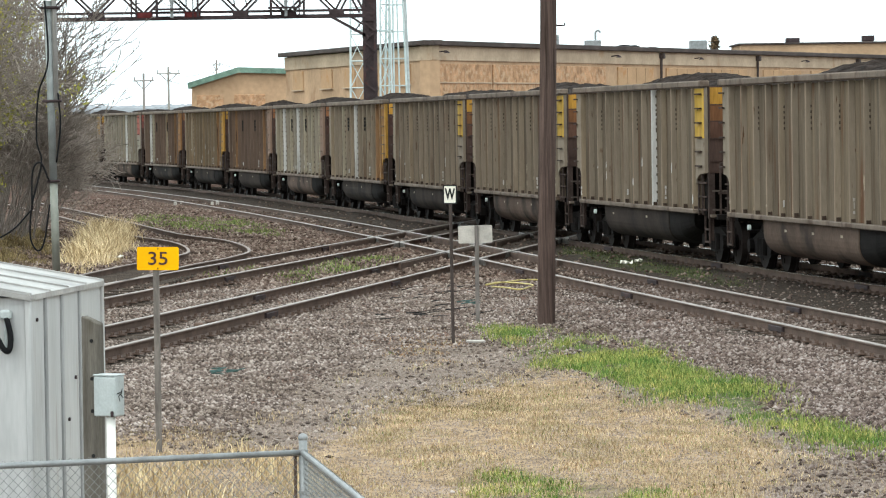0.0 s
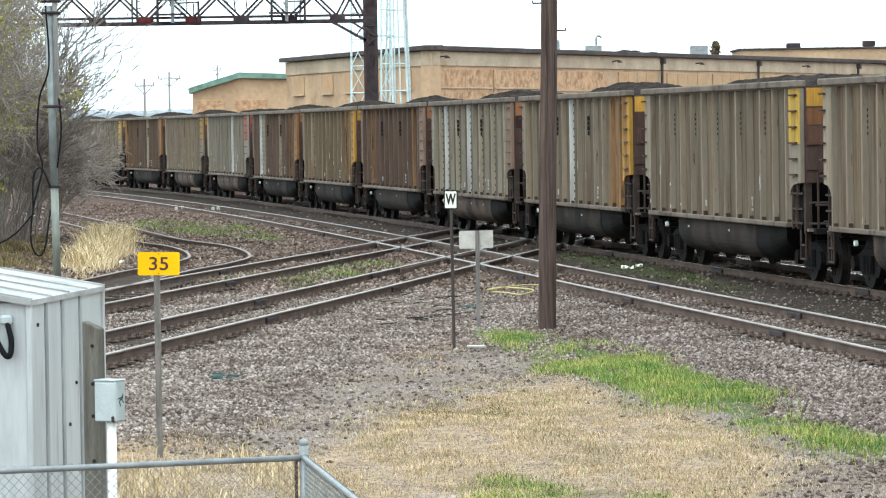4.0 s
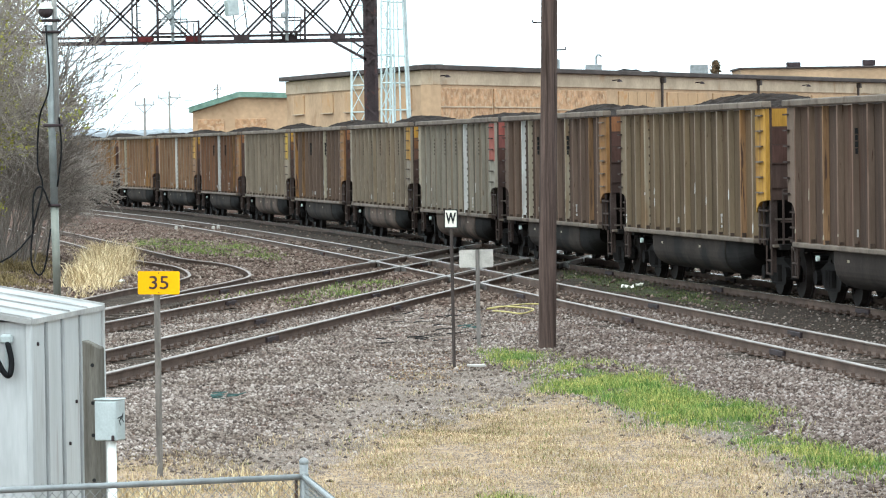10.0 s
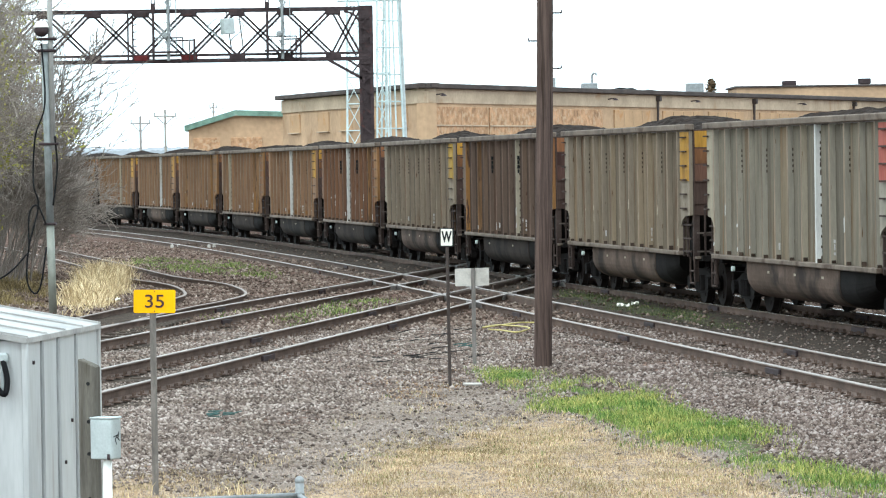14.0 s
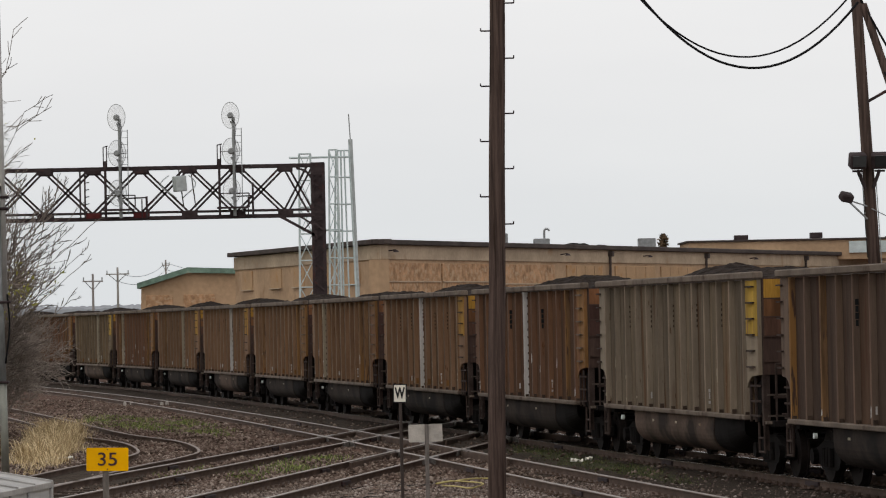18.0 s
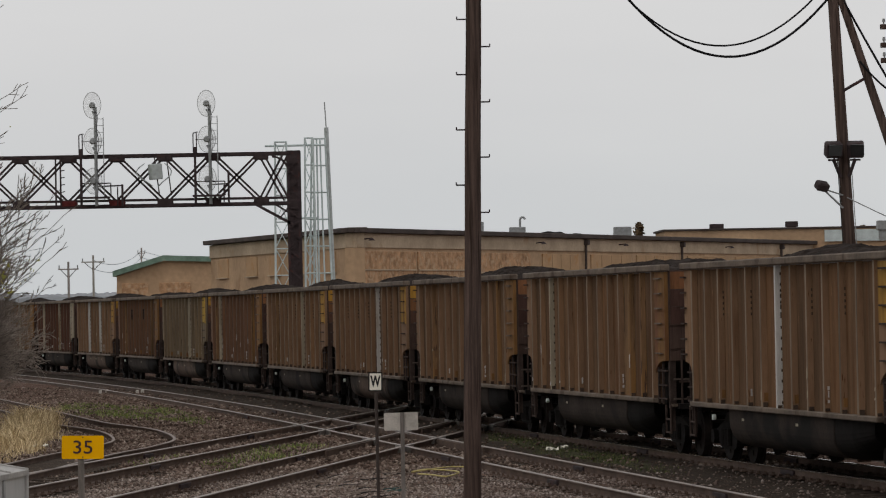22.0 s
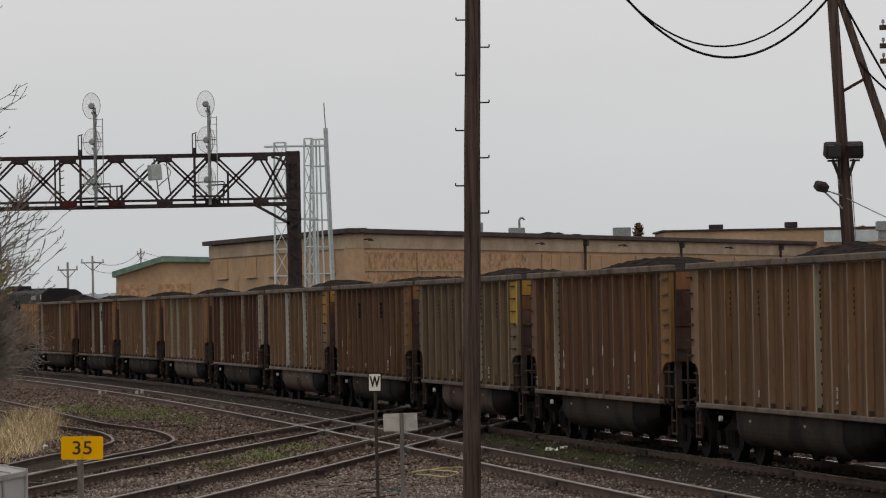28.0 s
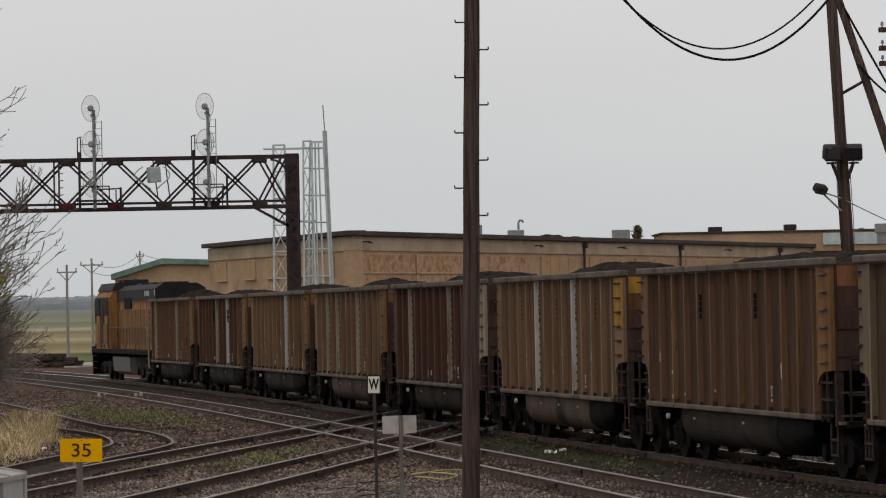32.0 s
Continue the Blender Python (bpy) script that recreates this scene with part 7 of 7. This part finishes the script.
timber_pile()
# Pale strip added to give the bright glints seen below the cars
bm_strip = bmesh.new()
sweep(bm_strip, [(-4.9, -0.06), (2.2, -0.06), (2.2, 0.13), (-4.9, 0.13)], line_points(MAIN_FAR, 20, 190, 4, 7.5))
tagged(part("gravel_road", bm_strip, M["palegravel"], None), "pale gravel strip added beyond the far track for glints under cars", "road", kind="structure")
tagged(part("gravel_path", box(bmesh.new(), (-17.7, 272, 0.04), (2.4, 22, 0.16)), M["palegravel"], None), "pale gravel path beyond the line", "path", kind="structure")


def litter():
    rnd = random.Random(8)
    for x, y, s in ((4.0, 86.6, 0.13), (4.3, 87.5, 0.08), (-7.5, 94.8, 0.2)):
        bm = bmesh.new()
        bmesh.ops.create_grid(bm, x_segments=5, y_segments=5, size=s, matrix=pose(x, y, 0.07 + float(bed(x, y))))
        for v in bm.verts:
            v.co.z += rnd.uniform(-0.03, 0.05)
        bmesh.ops.solidify(bm, geom=bm.faces[:], thickness=0.01)
        tagged(part("scrap", bm, M["signwhite"], None), "crumpled pale scrap lying on the ballast", "litter", "scraps on the ballast")
    for x, y, s in ((-2.75, 51.09, 0.16), (0.45, 69.52, 0.14)):
        bm = bmesh.new()
        for _ in range(9):
            a = rnd.uniform(-0.5, 0.5)
            p = Vector((x + rnd.uniform(-s, s), y + rnd.uniform(-0.5, 0.5), rnd.uniform(0.05, 0.08)))
            rod(bm, p, p + Vector((math.cos(a) * s, math.sin(a) * s, rnd.uniform(-0.02, 0.04))), 0.012, 5, 0.006)
        tagged(part("netting", bm, M["teal"], None), "tangled strands of dark teal netting on the ballast", "litter", "netting on the ballast", "stuff")
    hose = [(1.0, 75.9, 0.05), (1.25, 74.8, 0.07), (1.5, 74.2, 0.06), (1.75, 76, 0.07), (1.2, 77.6, 0.06), (0.9, 76.5, 0.06), (1.6, 78.3, 0.07), (2.1, 78.6, 0.05)]
    wire("yellow_hose", [Vector(q) + Vector((0, 0, 0.03)) for q in smooth_line(hose, 6)], 0.015, M["hose"], None, "pale yellow hose lying in loops on the ballast", "hose")
    for i in range(34):
        x, y = rnd.uniform(-1.3, 0.6), rnd.uniform(64, 77)
        a, l = rnd.gauss(0, 0.7), rnd.uniform(0.15, 0.55)
        bm = bmesh.new()
        p = Vector((x, y, 0.06))
        for j in range(3):
            q = p + Vector((math.cos(a) * l / 3, math.sin(a) * l / 3, rnd.uniform(-0.01, 0.03)))
            rod(bm, p, q, 0.011 - 0.003 * j, 6, 0.008 - 0.003 * j)
            p, a = q, a + rnd.gauss(0, 0.35)
        tagged(part("dead_branch", bm, M["mark"] if i % 3 else M["bark"], None), "dark dead branch lying on the ballast", "branch", "dead branches on the ballast")
    for x, y, r, l in ((0.52, 57.9, 14, 0.26),):
        bm = bmesh.new()
        box(bm, (0, 0, 0), (l, 0.12, 0.03), (4, 2, 0), 0.006)
        plank = tagged(part("broken_plank", bm, M["palegravel"], None), "short pale broken plank lying on the gravel", "plank")
        plank.matrix_basis = pose(x, y, 0.03, 0, 0, r)
    for x, y in ((-10.25, 160), (-10.05, 161), (-8.75, 159), (-8.6, 160)):
        tagged(part("track_marker", box(bmesh.new(), (x, y, 0.13), (0.12, 0.14, 0.15), None, 0.02), M["signback"], None), "small pale marker block beside the rail", "marker", "marker blocks beside the rail")
    bm = bmesh.new()
    box(bm, (-3.7, 63.0, 0.06), (0.16, 0.2, 0.1), None, 0.02)
    rod(bm, (-3.6, 63.0, 0.12), (-3.1, 63.3, 0.12), 0.03, 8)
    tagged(part("rail_bond_box", bm, M["rail"], None), "rusty signal bond box beside the rail", "rail box")


M["hose"] = mat("hose_yellow", (0.42, 0.37, 0.17), 0.6, 0, 0.1, 5)
litter()


# ---- locomotive at the rear ----
def locomotive():
    """A six-axle locomotive whose cab is the tail of the train (towards -x)."""
    c = thing("locomotive", "weathered yellow and grey diesel locomotive pushing the train", "locomotive")
    L = 22.0
    part("frame", box(bmesh.new(), (0, 0, 1.4), (L, 2.9, 0.22), None, 0.03), M["under"], c)
    bm = bmesh.new()
    prism(bm, [(-1.05, 1.5), (1.05, 1.5), (1.05, 4.05), (0.7, 4.3), (-0.7, 4.3), (-1.05, 4.05)], "x", -3.4, 10.2)
    part("hood", bm, M["locoyellow"], c)
    bm = bmesh.new()
    prism(bm, [(-1.1, 3.68), (1.1, 3.68), (1.1, 4.2), (0.75, 4.42), (-0.75, 4.42), (-1.1, 4.2)], "x", -3.4, 10.25)
    part("hood_roof", bm, M["locogrey"], c, "dark grey hood roof")
    part("red_stripe", box(bmesh.new(), (3.4, 0, 3.65), (13.5, 2.16, 0.06)), M["red"], c)
    bm = bmesh.new()
    prism(bm, [(-1.5, 1.5), (1.5, 1.5), (1.5, 3.85), (1.15, 4.4), (-1.15, 4.4), (-1.5, 3.85)], "x", -8.9, -3.4)
    cab = part("cab", bm, M["locoyellow"], c)
    bm = bmesh.new()
    prism(bm, [(-1.36, 4.22), (1.36, 4.22), (1.16, 4.58), (-1.16, 4.58)], "x", -9.0, -3.3)
    part("cab_roof", bm, M["locogrey"], cab, "dark grey cab roof")
    for y in (-1.505, 1.505):
        part("window_band", box(bmesh.new(), (-6.15, y, 3.52), (5.3, 0.03, 0.8), None, 0.01), M["locogrey"], cab, "dark band round the cab windows")
        for x in (-7.55, -4.15):
            part("window_frame", box(bmesh.new(), (x, y * 1.02, 3.48), (0.06, 0.04, 0.82)), M["chord"], cab, "pale window frame")
    for y in (-1.53, 1.53):
        for x in (-8.0, -7.1, -4.6):
            part("side_window", box(bmesh.new(), (x, y * 1.005, 3.46), (0.8, 0.05, 0.8), None, 0.02), M["darkpane"], cab)
        part("cab_door", box(bmesh.new(), (-5.9, y, 2.7), (0.8, 0.04, 1.9), None, 0.02), M["rustend"], cab)
        part("cab_panel", box(bmesh.new(), (-4.6, y, 2.2), (1.6, 0.03, 1.0), None, 0.02), M["orange"], cab, "rust streaked lower panel")
        part("cab_panel", box(bmesh.new(), (-7.7, y, 2.2), (2.0, 0.03, 1.0), None, 0.02), M["locoyellow"], cab)
    for y in (-0.75, 0.75):
        part("windscreen", box(bmesh.new(), (-8.93, y, 3.5), (0.05, 1.0, 0.65), None, 0.02), M["darkpane"], cab)
    bm = bmesh.new()
    prism(bm, [(-8.9, 1.5), (-8.9, 3.1), (-10.5, 2.75), (-10.7, 1.5)], "y", -1.1, 1.1)
    nose = part("nose", bm, M["locoyellow"], c)
    for y in (-0.25, 0.25):
        part("headlight", rod(bmesh.new(), (-10.68, y, 2.3), (-10.72, y, 2.3), 0.12, 10), M["white"], nose)
    part("anticlimber", box(bmesh.new(), (-10.95, 0, 1.4), (0.3, 2.9, 0.4), None, 0.04), M["locogrey"], c)
    bm = bmesh.new()
    prism(bm, [(-1.4, 0.25), (1.4, 0.25), (1.4, 1.2), (-1.4, 1.2)], "x", -11.1, -10.85)
    part("pilot_plough", bm, M["under"], c)
    bm = bmesh.new()
    prism(bm, [(-1.35, 0.5), (-1.1, 0.35), (1.1, 0.35), (1.35, 0.5), (1.4, 1.15), (-1.4, 1.15)], "x", -3.0, 3.2)
    part("fuel_tank", bm, M["postgrey"], c)
    for y in (-1.47, 1.47):
        bm = bmesh.new()
        for x in np.arange(-6.0, 10.6, 1.1):
            rod(bm, (x, y, 1.5), (x, y, 2.5), 0.018, 6)
        rod(bm, (-6.0, y, 2.5), (10.6, y, 2.5), 0.02, 6)
        rod(bm, (10.6, y, 2.5), (10.75, y, 0.7), 0.025, 6)
        part("handrail", bm, M["chord"], c)
        for x0 in (-10.6, 10.3):
            for z in (0.55, 0.85, 1.15):
                part("step", box(bmesh.new(), (x0, y * 0.95, z), (0.55, 0.25, 0.04)), M["chord"], c)
        for x in np.arange(-2.4, 9.5, 1.6):
            part("hood_door", box(bmesh.new(), (x, y * 0.72, 2.5), (1.3, 0.03, 1.6), None, 0.01), M["orange"], c)
        part("louvre", box(bmesh.new(), (0.6, y * 0.735, 3.6), (2.4, 0.09, 0.5), None, 0.01), M["under"], c)
    for i in range(4):
        part("number_bar", box(bmesh.new(), (6.7 + 0.42 * i, -1.106, 4.0), (0.26, 0.012, 0.22)), M["stripe"], c, "pale number on the hood")
    part("emblem", rod(bmesh.new(), (9.9, -1.09, 4.02), (9.9, -1.112, 4.02), 0.14, 12), M["stripe"], c, "small pale emblem")
    for x in (0.5, 4.5, 8.0):
        bm = bmesh.new()
        box(bm, (x, 0, 4.45), (1.8, 1.1, 0.1), None, 0.03)
        part("roof_fan", bm, M["locogrey"], c)
    for x in (-8.75, -6.5, -5.35, -3.6):
        part("panel_seam", box(bmesh.new(), (x, -1.525, 2.65), (0.07, 0.03, 2.2)), M["rustend"], cab)
    part("grab_pole", rod(bmesh.new(), (10.62, -1.5, 2.45), (10.78, -1.5, 0.75), 0.032, 8), M["pale"], c, "pale painted handrail post")
    part("grab_pole", rod(bmesh.new(), (9.9, -1.5, 2.5), (10.62, -1.5, 2.45), 0.028, 8), M["pale"], c, "pale painted handrail post")
    for x in (-8.4, -6.9):
        part("roof_box", box(bmesh.new(), (x, 0.2, 4.64), (0.8, 1.2, 0.22), None, 0.03), M["locogrey"], c)
    part("air_horn", rod(bmesh.new(), (-6.9, 0.3, 4.72), (-7.5, 0.3, 4.75), 0.05, 8, 0.1), M["locogrey"], c)
    for end in (-1, 1):
        b = link(new("bogie"), c)
        b.matrix_basis = pose(6.9 * end, 0, 0)
        for y in (-1.1, 1.1):
            bm = bmesh.new()
            prism(bm, [(-2.5, 0.45), (-2.5, 0.75), (-1.2, 0.9), (1.2, 0.9), (2.5, 0.75), (2.5, 0.45), (1.0, 0.35), (-1.0, 0.35)], "y", y - 0.08, y + 0.08)
            for x in (-1.9, 0, 1.9):
                rod(bm, (x, y - 0.16, 0.53), (x, y + 0.16, 0.53), 0.17, 10)
            part("side_frame", bm, M["under"], b)
        for x in (-1.9, 0, 1.9):
            w = shared("wheelset", CM["wheelset"], M["steel"], b, pose(x, 0, 0.48))
            wheelsets.append((w, x, 0.48))
    shared("coupler", CM["coupler"], M["under"], c, pose(11.0, 0, 0))
    return c


loco = locomotive()


def motions():
    steps = [0.5 * i for i in range(65)]
    for k, c in train.items():
        walk(c, [(t, car_pose(TRAIN_S0 + CAR * (k - 0.5) - train_s(t))) for t in steps])
    walk(loco, [(t, car_pose(TRAIN_S0 + CAR * 27 + 11.3 - train_s(t), 6.9)) for t in steps])
    turns = [0.065 * i for i in range(493)]
    spin = [(min(t, 32.0), Euler((0, train_s(min(t, 32.0)) / 0.457, 0)).to_matrix().to_4x4()) for t in turns]
    for w, x, z in wheelsets:
        walk(w, [(t, Matrix.Translation((x, 0, z)) @ q) for t, q in spin])


motions()
